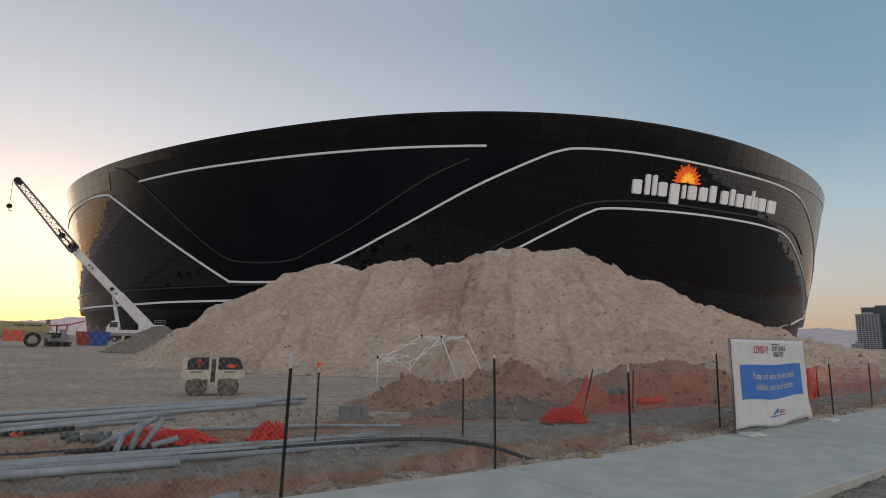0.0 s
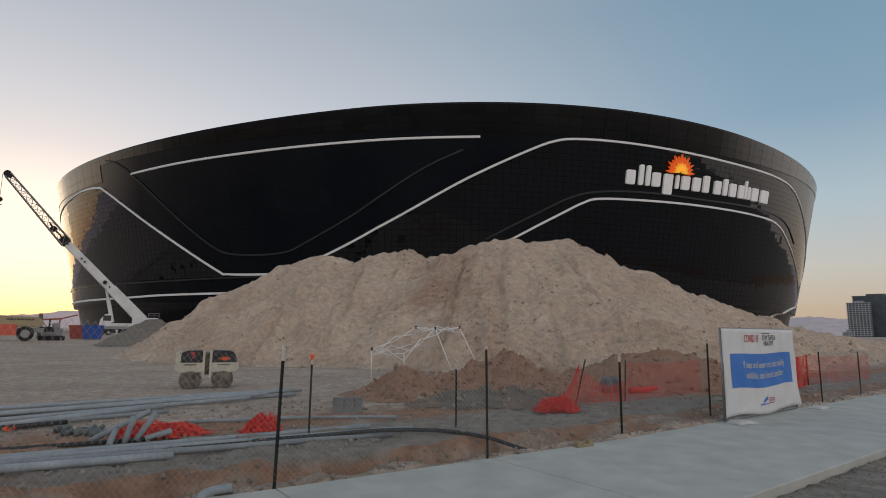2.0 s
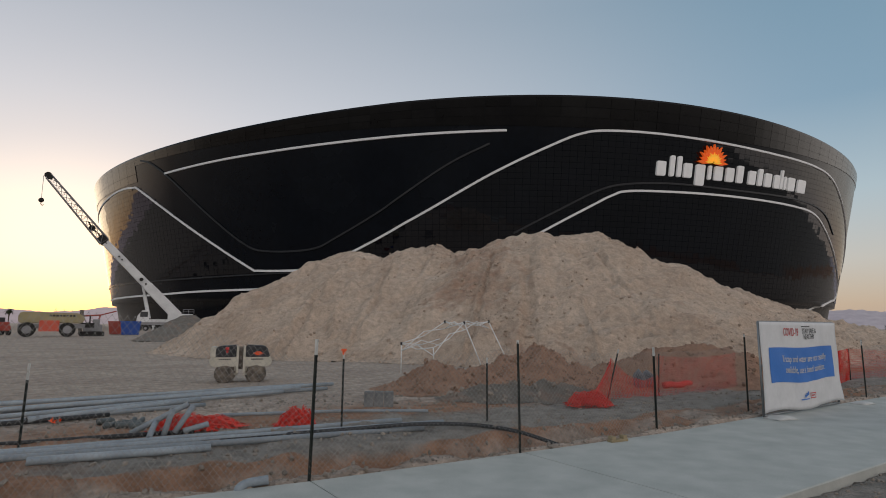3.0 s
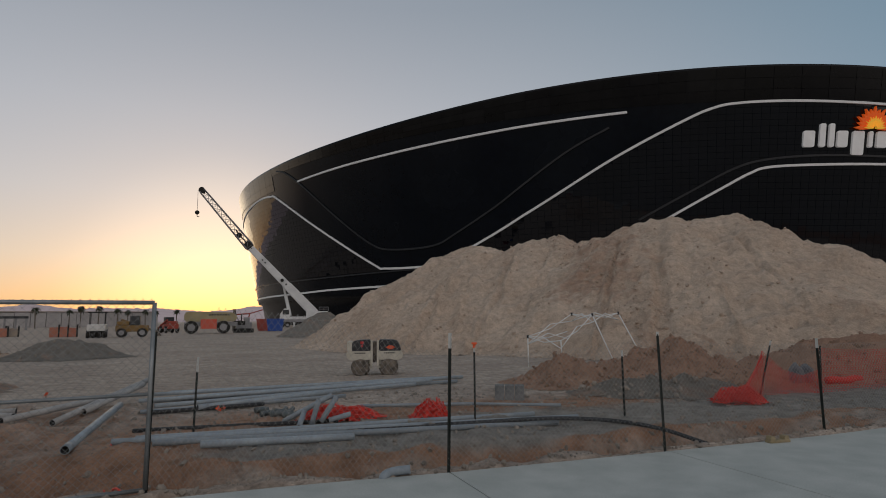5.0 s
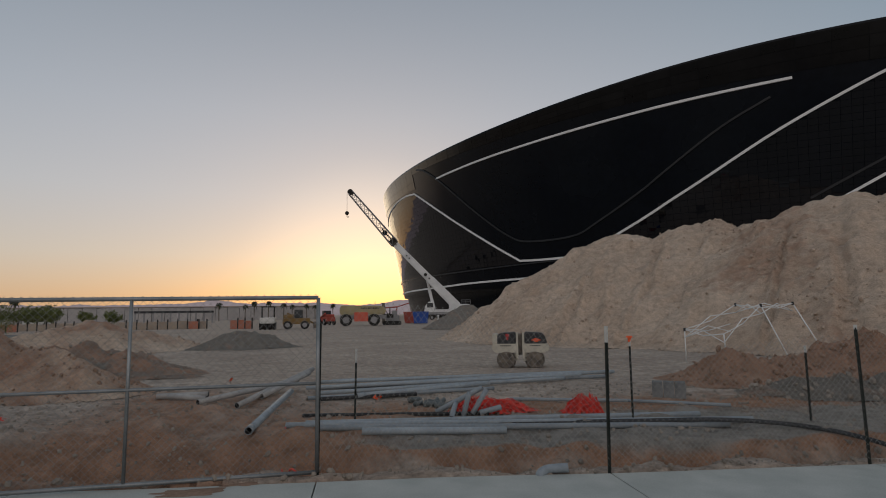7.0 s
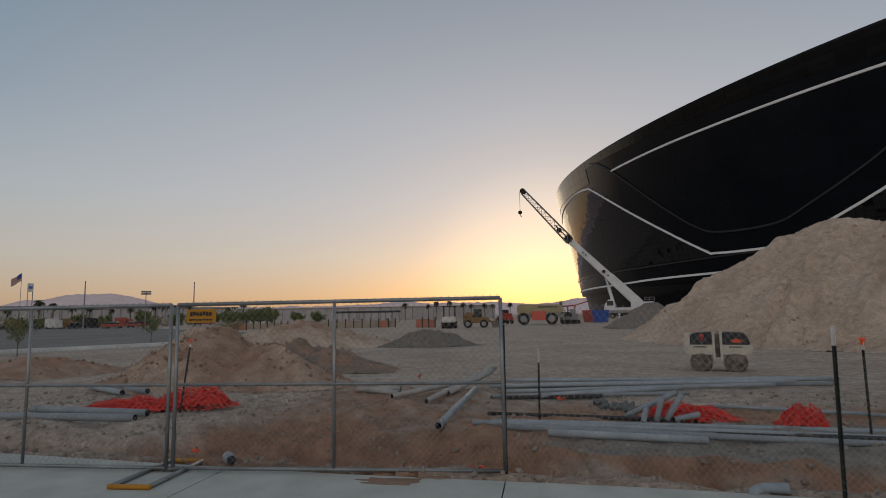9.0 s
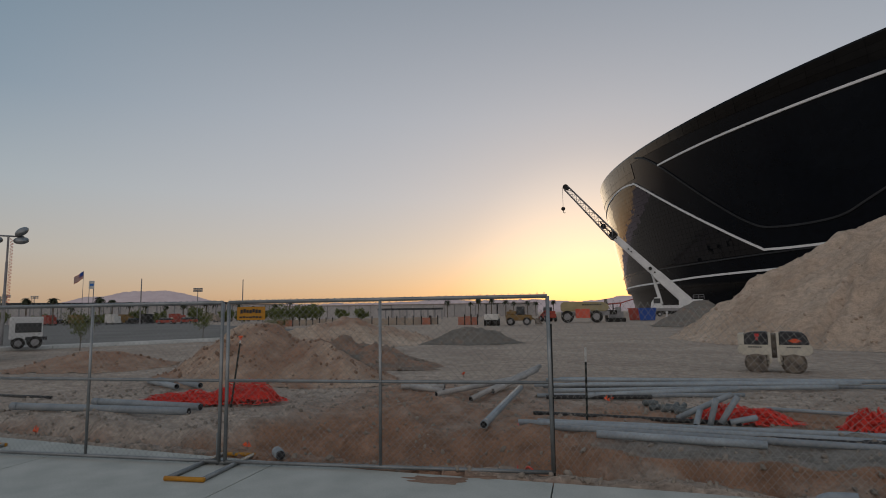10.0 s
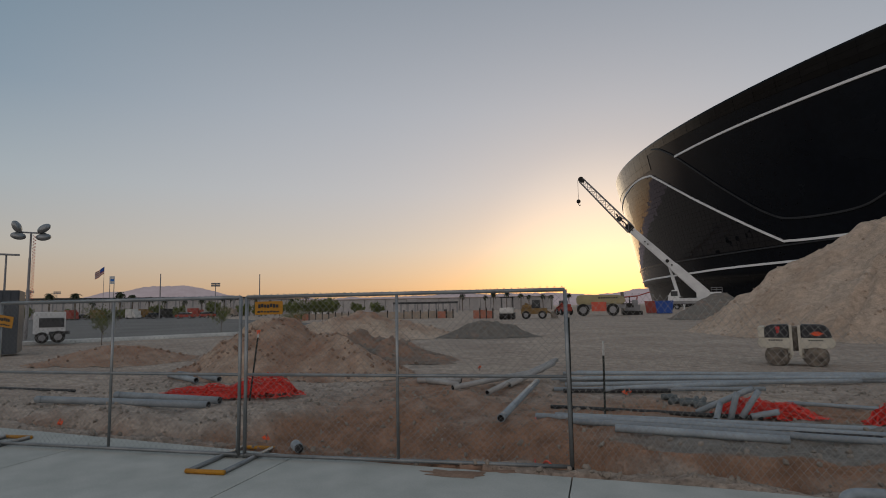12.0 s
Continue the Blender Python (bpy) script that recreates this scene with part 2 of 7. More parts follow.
def walk_back(s):
    """Back edge of the pavement, as n."""
    return float(np.interp(s, (-30, -14.2, -9.7, -7.7, -4.4, -2.8, 0, 2.8, 5.6, 40), (2.4, 1.08, 0.6, 0.40, 0.24, 0.06, -0.12, -0.27, -0.22, -0.22)))



def terrain(x, y):
    """Height of the ground and its soil (0 sand, 1 clay, 2 gravel)."""
    s, n = sn(x, y)
    r = math.hypot(x, y)
    h = 0.05 * fbm(x, y, 6.0, 4, 3.1) * sm(0.3, 2.0, n) + 0.02 * fbm(x, y, 0.7, 3, 9.7) * (1 - sm(30, 60, r))
    kind = 0.15
    if n < walk_back(s):
        under = -0.10 if n < -2.97 else -0.16
        h = under + 0.02 * fbm(x, y, 0.5, 3, 2.2)
        kind = 1.9 if n < -2.8 else 1.0
        return h, kind
    e = n - walk_back(s)
    wide = sm(-5.0, -8.0, s) * (1 - sm(-9.3, -11.3, s))                       # the trench opens into a broad cut to the west
    near, far = 0.36 + 0.1 * fbm(s, 0, 1.5, 3, 5), 1.12 + 1.5 * wide + 0.25 * fbm(s, 3, 1.2, 3, 8)
    depth = (0.55 + 0.10 * wide) * (1 - sm(2.2, 5.0, s)) * (0.55 + 0.45 * sm(-16, -9, s))
    cut = sm(near - 0.15, near + 0.15, e) * (1 - sm(far - 0.35 - 1.0 * wide, far + 0.2 + 0.6 * wide, e))
    h -= depth * cut
    h += 0.035 * math.exp(-((e - 0.25) / 0.22) ** 2) * (0.6 + 0.9 * fbm(s, n, 0.4, 5, 7.0))   # spoil along the edge
    loose = math.exp(-((e - 2.0) / 2.2) ** 2)
    h += 0.10 * loose * fbm(x, y, 0.9, 6, 1.3) + (0.03 + 0.10 * cut) * (1 - sm(6, 12, e)) * fbm(x, y, 0.35, 5, 5.5)
    h += 0.16 * wide * (1 - sm(4.0, 9.0, e)) * sm(0.4, 1.2, e) * fbm(x, y, 1.3, 6, 8.1)
    kind += 0.85 * cut * (0.8 + 0.5 * fbm(s, n, 0.8, 3, 4.4)) + 1.85 * sm(0.9, 1.5, e) * math.exp(-(max(e - 2.2, 0) / 2.2) ** 2) * sm(-7.5, -4, s)
    kind += 0.55 * wide * (1 - sm(5, 9, e))
    return h, min(kind, 2.0)


def with_soil(ob, values):
    a = ob.data.attributes.new("soil", "FLOAT", "POINT")
    a.data.foreach_set("value", values)


# one sheet of ground out to the horizon, finest near the walk
angles = [radians(a) for a in np.concatenate([np.arange(-105, 52, 0.42), np.arange(52, 255, 7.0)])]
radii = [0.0]
r = 1.2
while r < 4200:
    radii.append(r)
    r *= 1.0135 if r < 40 else 1.04 if r < 400 else 1.2
gv, gs, gf = [], [], []
for r in radii[1:]:
    for a in angles:
        x, y = r * math.sin(a), r * math.cos(a)
        h, k = terrain(x, y)
        gv.append((x, y, h))
        gs.append(k)
na = len(angles)
for i in range(len(radii) - 2):
    for j in range(na):
        a, b = i * na + j, i * na + (j + 1) % na
        gf.append((a, a + na, b + na, b))
gv.append((0, 0, -0.16))
gs.append(1.9)
for j in range(na):
    gf.append((len(gv) - 1, j, (j + 1) % na))
ground = part("ground", (gv, [], gf), M_SOIL, smooth=True)
with_soil(ground, gs)
tagged(ground, "dusty beige construction-site ground with brown and grey soil", "ground", kind="structure")


SURFACE = []


def heap(name, ridges, slope, label, mix, material=None, step=0.2, rough=0.18, seed=0.0, gully=0.25, foot=0.5, lump=0.05):
    """A heap of loose soil: ridges are lines of (x, y, height), from which it falls off at the slope of repose."""
    xs = [p[0] for rd in ridges for p in rd]
    ys = [p[1] for rd in ridges for p in rd]
    top = max(p[2] for rd in ridges for p in rd)
    reach = top / slope + 2.5 * foot + 0.8
    x0, x1, y0, y1 = min(xs) - reach, max(xs) + reach, min(ys) - reach, max(ys) + reach
    nx, ny = int((x1 - x0) / step) + 1, int((y1 - y0) / step) + 1
    vs, ks, idx, fs = [], [], {}, []
    segs = [(Vector(a), Vector(b)) for rd in ridges for a, b in zip(rd, rd[1:])]
    for i in range(nx):
        for j in range(ny):
            x, y = x0 + i * step, y0 + j * step
            wx = x + 0.6 * foot * fbm(x, y, 2.6 * foot + 0.8, 3, seed + 4.0)
            wy = y + 0.6 * foot * fbm(x, y, 2.6 * foot + 0.8, 3, seed + 14.0)
            best = -9.0
            for a, b in segs:
                d = b - a
                l2 = d.x * d.x + d.y * d.y
                t = min(max(((wx - a.x) * d.x + (wy - a.y) * d.y) / l2, 0), 1) if l2 > 1e-9 else 0
                dx, dy = wx - a.x - d.x * t, wy - a.y - d.y * t
                dist = math.hypot(dx, dy)
                run = gully * (noise.noise(Vector((math.atan2(dy, dx) * 3.1 + t * 4, seed, dist * 0.05))) ) * min(dist * 0.35, 1.4)
                v = a.z + d.z * t - slope * (math.sqrt(dist * dist + 0.09 * top) - 0.3 * math.sqrt(top)) + run
                best = max(best, v)
            base = terrain(x, y)[0]
            k = foot * 0.3
            v = best if best > 4 * k else k * math.log(1 + math.exp(best / k)) if best > -8 * k else 0
            if v < 0.03:
                continue
            v += rough * min(v, 1.0) * (fbm(x, y, 1.4, 5, seed) * 0.6 + 0.5 * fbm(x, y, 4.0, 3, seed + 8)) + lump * min(v * 2, 1.0) * (fbm(x, y, 0.45, 5, seed + 3) + 1.2 * abs(fbm(x, y, 1.1, 4, seed + 5)))
            idx[i, j] = len(vs)
            vs.append((x, y, base - 0.03 + v))
            ks.append(mix(x, y, v))
    for i, j in idx:
        q = [(i, j), (i + 1, j), (i + 1, j + 1), (i, j + 1)]
        if all(p in idx for p in q):
            fs.append([idx[p] for p in q])
    ob = part(name, (vs, [], fs), material or M_MOUND, smooth=True)
    with_soil(ob, ks)
    SURFACE.append((name, vs))
    return tagged(ob, label, "dirt pile", "piles of soil on the site")


# pavement beside the fence: slabs cast end to end, with open joints between them
def pavement():
    road = thing("pavement", pose(0, 0, 0), "wide pale grey concrete pavement with saw-cut joints", "pavement", kind="structure")
    joints = [-26.0, -20.9, -17.9, -14.9, -11.9, -8.93, -5.81, -2.84, 0.02, 9.0, 18.0, 27.0, 36.0]
    for a, b in zip(joints, joints[1:]):
        bm = bmesh.new()
        n = max(2, int((b - a) / 0.5))
        lines = []
        for k in range(n + 1):
            s = a + 0.007 + (b - a - 0.014) * k / n
            back = walk_back(s)
            lines.append([bm.verts.new((*xy(s, q), z)) for q, z in ((-2.97, -0.2), (-2.97, -0.012), (-2.958, 0.0), (back - 0.012, 0.0), (back, -0.012), (back, -0.2))])
        for p, q in zip(lines, lines[1:]):
            for k in range(5):
                bm.faces.new((p[k], q[k], q[k + 1], p[k + 1]))
        bm.faces.new(lines[0][::-1])
        bm.faces.new(lines[-1])
        bmesh.ops.recalc_face_normals(bm, faces=bm.faces)
        part("slab", bm, M_CONCRETE, road)


pavement()

# the great mound: two masses of pale soil tipped against each other
heap("soil_mound", [
    [(-9.3, 37.5, 6.05), (-7.1, 37.3, 6.53), (-5.4, 37.2, 6.28), (-3.7, 37.0, 6.73), (-2.6, 37.0, 6.23), (-1.6, 36.8, 6.68), (-0.5, 36.5, 6.33), (0.6, 36.2, 6.38)],
    [(1.3, 35.4, 6.68), (2.4, 35.2, 7.08), (4.9, 34.8, 7.43), (6.2, 34.8, 7.18), (8.1, 35.0, 7.28), (9.8, 35.1, 6.43), (12.4, 35.3, 5.58), (16.4, 35.8, 3.98), (18.8, 36.3, 3.38), (22.0, 36.8, 2.48), (24.5, 37.5, 1.88), (30.4, 39.0, 1.28), (40.0, 41.0, 1.18)]],
    0.63, "huge mound of pale tan excavated soil with eroded gullies", lambda x, y, v: 0.12 + 0.30 * fbm(x, y, 4.0, 5, 2.0) + 0.32 * math.exp(-(((x + 1.6 + 0.32 * (y - 36)) / 2.6) ** 2)), step=0.12, rough=0.5, seed=2.0, gully=0.50, foot=0.55, lump=0.10)

# ---------------------------------------------------------------- stadium
SC, SA, SB, SP, SR = Vector((-5.7, 267.4)), 167.6, 124.9, 1.879, -0.1209
RIM = 60.0


def shell(th, z, off=0.0):
    """A point of the leaning oval wall: th in degrees round the plan, z the height, off the distance out of it."""
    if z > 54.0:
        z = 54.0 + (z - 54.0) * (2.0 + 6.0 * math.exp(-((th + 65.0) / 37.0) ** 2)) / 6.0   # the rim rises and falls
    le = -13.0 * (1 - z / RIM) - (1.6 if z < 9.0 else 0.0) + off
    c, s = math.cos(radians(th)), math.sin(radians(th))
    px = (SA + le) * math.copysign(abs(c) ** (2 / SP), c)
    py = (SB + le) * math.copysign(abs(s) ** (2 / SP), s)
    cr, sr = math.cos(SR), math.sin(SR)
    return Vector((SC.x + px * cr - py * sr, SC.y + px * sr + py * cr, z))


LINES = {
    "upper": [(-119.4, 49.0), (-110.2, 49.8), (-103.0, 50.3), (-93.4, 51.2), (-85.7, 52.0), (-77.9, 52.8)],
    "west": [(-160, 43.5), (-148, 44.8), (-137.4, 47.0), (-131.1, 47.9), (-127.0, 47.3), (-124.9, 45.3), (-115.5, 30.3), (-108.0, 18.7), (-106.2, 17.2), (-100.4, 17.0), (-98.6, 17.6), (-96.4, 19.8), (-86.9, 30.7), (-78.9, 42.2), (-72.9, 50.1), (-70.7, 52.5), (-68.7, 53.5), (-64.2, 53.8), (-57.6, 53.4), (-49.5, 52.6), (-40.6, 51.9), (-35.7, 50.5), (-31.6, 46.8), (-24.2, 37.4), (-18, 28.0), (-12, 18.0)],
    "entry": [(-84, 12.0), (-73.8, 27.3), (-69.6, 33.5), (-67.3, 36.8), (-65.5, 38.2), (-60.4, 38.7), (-53.0, 38.9), (-43.0, 38.6), (-37.9, 37.4), (-33.5, 32.7), (-27.2, 24.4), (-22, 17.0), (-21.5, 13.5), (-24.0, 11.6), (-26.7, 10.9), (-34.1, 7.4)],
    "foot": [(-175, 11.0), (-129.1, 11.2), (-116.5, 11.7), (-104.8, 11.9), (-90, 12.0)],
    "foot_grey": [(-175, 15.6), (-128.5, 15.8), (-116.3, 15.9), (-101.8, 16.4)],
    "groove_v": [(-124.0, 56.4), (-119.4, 49.0), (-112.6, 34.0), (-108.1, 25.2), (-105.2, 22.7), (-99.6, 22.7), (-96.3, 25.9), (-89.5, 34.8), (-83.4, 44.4), (-79.5, 49.4)],
    "groove_entry": [(-77.0, 26.3), (-72.5, 32.7), (-68.6, 38.1), (-65.6, 40.1), (-60.5, 40.9), (-53.1, 40.7), (-42.0, 40.7), (-35.6, 38.7), (-31, 33)],
}


def inside(poly, x, y):
    ok = False
    for (x0, y0), (x1, y1) in zip(poly, poly[1:] + poly[:1]):
        if (y0 > y) != (y1 > y) and x < (x1 - x0) * (y - y0) / (y1 - y0) + x0:
            ok = not ok
    return ok


GLASS_WEST = [(-175, 16), (-175, 40)] + LINES["west"][1:8] + [(-106.2, 16)]
GLASS_SIGN = LINES["west"][11:] + [(-18, 10), (-22, 10)] + [(-33.5, 32.7), (-37.9, 37.4)] + [(-43, 38.6), (-60.4, 38.7), (-65.5, 38.2), (-73.8, 27.3), (-84, 12)]
GLASS_ENTRY = LINES["entry"]


def stadium():
    st = thing("stadium", pose(0, 0, 0), "huge black oval stadium with glossy dark glass and thin white lines", "stadium")
    ths = np.arange(-180, 180, 0.75)
    zs = [0.0, 4.5, 8.99, 9.0] + list(np.arange(10.5, 55, 1.5)) + [55.4, 57.7, RIM]
    vs, fs, mi = [], [], []
    for z in zs:
        for th in ths:
            vs.append(shell(th, z))
    k = len(ths)
    for i in range(len(zs) - 1):
        for j in range(k):
            fs.append((i * k + j, i * k + (j + 1) % k, (i + 1) * k + (j + 1) % k, (i + 1) * k + j))
            th, z = ths[j] + 0.37, (zs[i] + zs[i + 1]) / 2
            mi.append(1 if any(inside(p, th, z) for p in (GLASS_WEST, GLASS_SIGN, GLASS_ENTRY)) else 0)
    part("wall", (vs, [], fs), M_WALL, st, smooth=True)
    # glass fronts: panes a hand's width proud of the wall, each set at a slightly different angle
    rnd = random.Random(3)
    pv, pf = [], []
    for th in np.arange(-176, -8, 0.75):
        for z in np.arange(3.0, 54.0, 1.5):
            if not any(inside(p, th + 0.37, z + 0.75) for p in (GLASS_WEST, GLASS_SIGN, GLASS_ENTRY)) or 8.0 < z < 9.1:
                continue
            tu, tv = rnd.uniform(-0.010, 0.010), rnd.uniform(-0.007, 0.007)
            o = len(pv)
            for u, v in ((0.012, 0.03), (0.738, 0.03), (0.738, 1.47), (0.012, 1.47)):
                pv.append(shell(th + u, z + v, 0.15 + (tu if u > 0.3 else -tu) + (tv if v > 1 else -tv)))
            pf.append((o, o + 1, o + 2, o + 3))
    tagged(part("glazing", (pv, [], pf), M_GLASS, st, "dark mirror-like glass panes"), kind="stuff")
    # metal panels of the rim
    rows = [(54.05, 56.0), (56.05, 58.0), (58.05, 59.97)]
    for th in np.arange(-152, -8, 2.4):
        for z0, z1 in rows + ([(48.7, 51.3), (51.38, 54.0)] if th < -126.5 else []):
            bm = bmesh.new()
            lo = [[bm.verts.new(shell(th + u, z, off)) for u in (0.02, 1.2, 2.38)] for z in (z0, z1) for off in (0.16,)]
            bk = [[bm.verts.new(shell(th + u, z, -0.05)) for u in (0.02, 1.2, 2.38)] for z in (z0, z1)]
            for q in range(2):
                bm.faces.new((lo[0][q], lo[0][q + 1], lo[1][q + 1], lo[1][q]))
                bm.faces.new((bk[0][q], bk[0][q + 1], lo[0][q + 1], lo[0][q]))
                bm.faces.new((lo[1][q], lo[1][q + 1], bk[1][q + 1], bk[1][q]))
            bm.faces.new((bk[0][0], lo[0][0], lo[1][0], bk[1][0]))
            bm.faces.new((lo[0][2], bk[0][2], bk[1][2], lo[1][2]))
            part("cladding_panel", bm, M_PANEL, st)
    bm = bmesh.new()
    rings = [[bm.verts.new(shell(th, RIM, off) + Vector((0, 0, up))) for th in ths] for off, up in ((0.02, -0.01), (0.02, 0.5), (-1.2, 0.5), (-1.4, -1.5), (-60, -3.0))]
    for a, b in zip(rings, rings[1:]):
        for j in range(k):
            bm.faces.new((a[j], a[(j + 1) % k], b[(j + 1) % k], b[j]))
    bm.faces.new(rings[-1])
    part("roof", bm, M_WALL, st)

    def strip(name, ctrl, w, material, proud=0.35, label=""):
        pts = curve_pts([(*p, 0) for p in ctrl], 6)
        bm = bmesh.new()
        rows = []
        for i, p in enumerate(pts):
            a, b = pts[max(i - 1, 0)], pts[min(i + 1, len(pts) - 1)]
            pa, pb = shell(a.x, a.y), shell(b.x, b.y)
            out = (shell(p.x, p.y, 1.0) - shell(p.x, p.y)).normalized()
            side = out.cross(pb - pa).normalized() * (w / 2)
            c0 = shell(p.x, p.y)
            rows.append([bm.verts.new(c0 + side + out * -0.3), bm.verts.new(c0 + side + out * proud), bm.verts.new(c0 - side + out * proud), bm.verts.new(c0 - side + out * -0.3)])
        for a, b in zip(rows, rows[1:]):
            for q in range(3):
                bm.faces.new((a[q], a[q + 1], b[q + 1], b[q]))
        bm.faces.new(rows[0])
        bm.faces.new(rows[-1][::-1])
        bmesh.ops.recalc_face_normals(bm, faces=bm.faces)
        return part(name, bm, material, st, label)

    for key, w in (("upper", 0.6), ("west", 0.6), ("entry", 0.6), ("foot", 0.6)):
        strip("stripe", LINES[key], w, M_STRIPE, label="thin white stripe")
    strip("trim", LINES["foot_grey"], 0.4, M_GROOVE)
    # next two: grey strips stand in for faint highlights along the groove edges
    strip("trim", LINES["groove_v"], 0.5, M_GROOVE)
    strip("trim", LINES["groove_entry"], 0.5, M_GROOVE)
    return st, strip


stadium_thing, stadium_strip = stadium()

# ---------------------------------------------------------------- more materials
M_GALV = mat("galvanised_steel", (0.19, 0.205, 0.21), (0.31, 0.325, 0.335), 0.45, 3, 60, 0.05, metal=0.6, grain=0.12)
M_WIRE = mat("fence_wire", (0.27, 0.27, 0.26), (0.36, 0.36, 0.35), 0.5, 4, 60, 0.0, metal=0.4, grain=0.1)
M_TPOST = mat("dark_green_post_paint", (0.012, 0.018, 0.016), (0.028, 0.032, 0.028), 0.6, 6, 80, 0.1, grain=0.2)
M_WHITE = mat("white_paint", (0.50, 0.50, 0.48), (0.64, 0.63, 0.61), 0.5, 2, 30, 0.03, grain=0.08)
M_PVC = mat("grey_pvc", (0.20, 0.235, 0.265), (0.285, 0.325, 0.355), 0.55, 2.5, 25, 0.05, spec=0.4, grain=0.14, island=0.16)
M_FITTING = mat("dark_grey_fitting", (0.07, 0.085, 0.088), (0.14, 0.155, 0.155), 0.5, 3, 30, 0.05, grain=0.2)
M_REDPANEL = mat("red_orange_panel", (0.50, 0.085, 0.055), (0.60, 0.12, 0.075), 0.6, 1, 12, 0.0, grain=0.15)
M_SLATE = mat("slate_blue_steel", (0.045, 0.055, 0.068), (0.07, 0.08, 0.095), 0.5, 1, 12, 0.0, grain=0.15)
M_PALEPIPE = mat("weathered_pvc", (0.27, 0.27, 0.265), (0.38, 0.37, 0.36), 0.6, 2.5, 25, 0.05, grain=0.14)
M_BORE_SHADE = mat("pipe_bore_shade", (0.02, 0.02, 0.022), (0.04, 0.04, 0.042), 0.8, 3, 20, 0.0)
M_BLACKPIPE = mat("black_conduit", (0.015, 0.016, 0.018), (0.035, 0.036, 0.038), 0.5, 2, 30, 0.05, grain=0.2)
M_ORANGE = mat("orange_netting", (0.60, 0.030, 0.022), (0.72, 0.055, 0.035), 0.6, 2, 25, 0.0, grain=0.15)
M_HIVIS = mat("orange_plastic", (0.8, 0.10, 0.03), (0.9, 0.15, 0.05), 0.5, 3, 30, 0.0, grain=0.1)
M_YELLOW = mat("yellow_paint", (0.38, 0.17, 0.015), (0.48, 0.23, 0.022), 0.5, 4, 40, 0.03, grain=0.15)
M_BLUE = mat("blue_print", (0.035, 0.16, 0.50), (0.045, 0.18, 0.55), 0.55, 1, 20, 0.0, grain=0.05)
M_VINYL = mat("white_vinyl", (0.57, 0.58, 0.59), (0.65, 0.66, 0.67), 0.5, 2, 12, 0.08, grain=0.04, dist=0.01)
M_REDINK = mat("red_print", (0.45, 0.04, 0.04), (0.5, 0.05, 0.05), 0.6, 2, 12, 0.0)
M_INK = mat("black_print", (0.03, 0.03, 0.03), (0.05, 0.05, 0.05), 0.6, 2, 12, 0.0)
M_BLOCK = mat("concrete_block", (0.14, 0.15, 0.155), (0.22, 0.23, 0.235), 0.95, 5, 50, 0.4, grain=0.2, dist=0.006)
M_STONE = mat("stones", (0.19, 0.165, 0.14), (0.33, 0.285, 0.24), 0.95, 1.2, 20, 0.4, grain=0.2)
M_RUBBER = mat("black_rubber", (0.015, 0.015, 0.015), (0.035, 0.033, 0.03), 0.85, 4, 40, 0.2, grain=0.2)
M_MUDSTEEL = mat("muddy_steel", (0.07, 0.062, 0.055), (0.26, 0.22, 0.18), 0.85, 6, 40, 0.3, metal=0.2, grain=0.25)
M_CREAM = mat("cream_machine_paint", (0.46, 0.43, 0.36), (0.56, 0.53, 0.45), 0.45, 3, 30, 0.05, grain=0.10)
M_BLACKPL = mat("black_plastic", (0.02, 0.022, 0.026), (0.04, 0.042, 0.046), 0.4, 4, 40, 0.05, grain=0.15)
M_TENT = mat("white_tent_tube", (0.66, 0.66, 0.65), (0.78, 0.78, 0.77), 0.45, 5, 40, 0.0, grain=0.06)
M_HOSE = mat("red_hose", (0.55, 0.05, 0.04), (0.65, 0.08, 0.05), 0.45, 4, 30, 0.0)


def ground_z(x, y):
    return terrain(x, y)[0]


def prisms(lines, r):
    """Thin three-sided wires through lists of points, as mesh data."""
    vs, fs = [], []
    for pts in lines:
        base = len(vs)
        for i, p in enumerate(pts):
            d = (pts[min(i + 1, len(pts) - 1)] - pts[max(i - 1, 0)]).normalized()
            q = d.to_track_quat("Z", "Y")
            for k in range(3):
                vs.append(p + q @ Vector((r * math.cos(k * 2.0944), r * math.sin(k * 2.0944), 0)))
        for i in range(len(pts) - 1):
            a = base + 3 * i
            for k in range(3):
                fs.append((a + k, a + (k + 1) % 3, a + 3 + (k + 1) % 3, a + 3 + k))
    return vs, [], fs


def link_lines(a, b, z0, z1, pitch, wave=0.012, seed=0.0, tops=None):
    """The crossing wires of a chain-link sheet between two posts; z0 and z1 above the foot points a and b; tops bends its upper edge."""
    a, b = Vector(a), Vector(b)
    length = (b - a).xy.length
    h = z1 - z0
    d = (b - a) / length
    nrm = Vector((-d.y, d.x, 0))
    lines = []
    k = -int(h / pitch) - 1
    while k * pitch < length:
        for sign in (1, -1):
            u0 = k * pitch
            t0, t1 = max(0.0, -u0) / h, min(h, length - u0) / h
            if t1 - t0 < 0.02:
                continue
            pts = []
            n = max(2, int((t1 - t0) * 5))
            for i in range(n + 1):
                t = t0 + (t1 - t0) * i / n
                u = u0 + t * h
                z = z0 + (t if sign > 0 else 1 - t) * h
                w = wave * (noise.noise(Vector((u * 0.9, z * 1.1, seed))) + 0.15 * sign)
                sag = 0.02 * noise.noise(Vector((u * 0.7, seed, 3.3))) * (z - z0) / h
                if tops:
                    z = z0 + (z - z0) * (np.interp(u / length, *tops) - z0) / h
                pts.append(a + d * u + nrm * w + Vector((0, 0, z + sag)))
            lines.append(pts)
        k += 1
    return lines


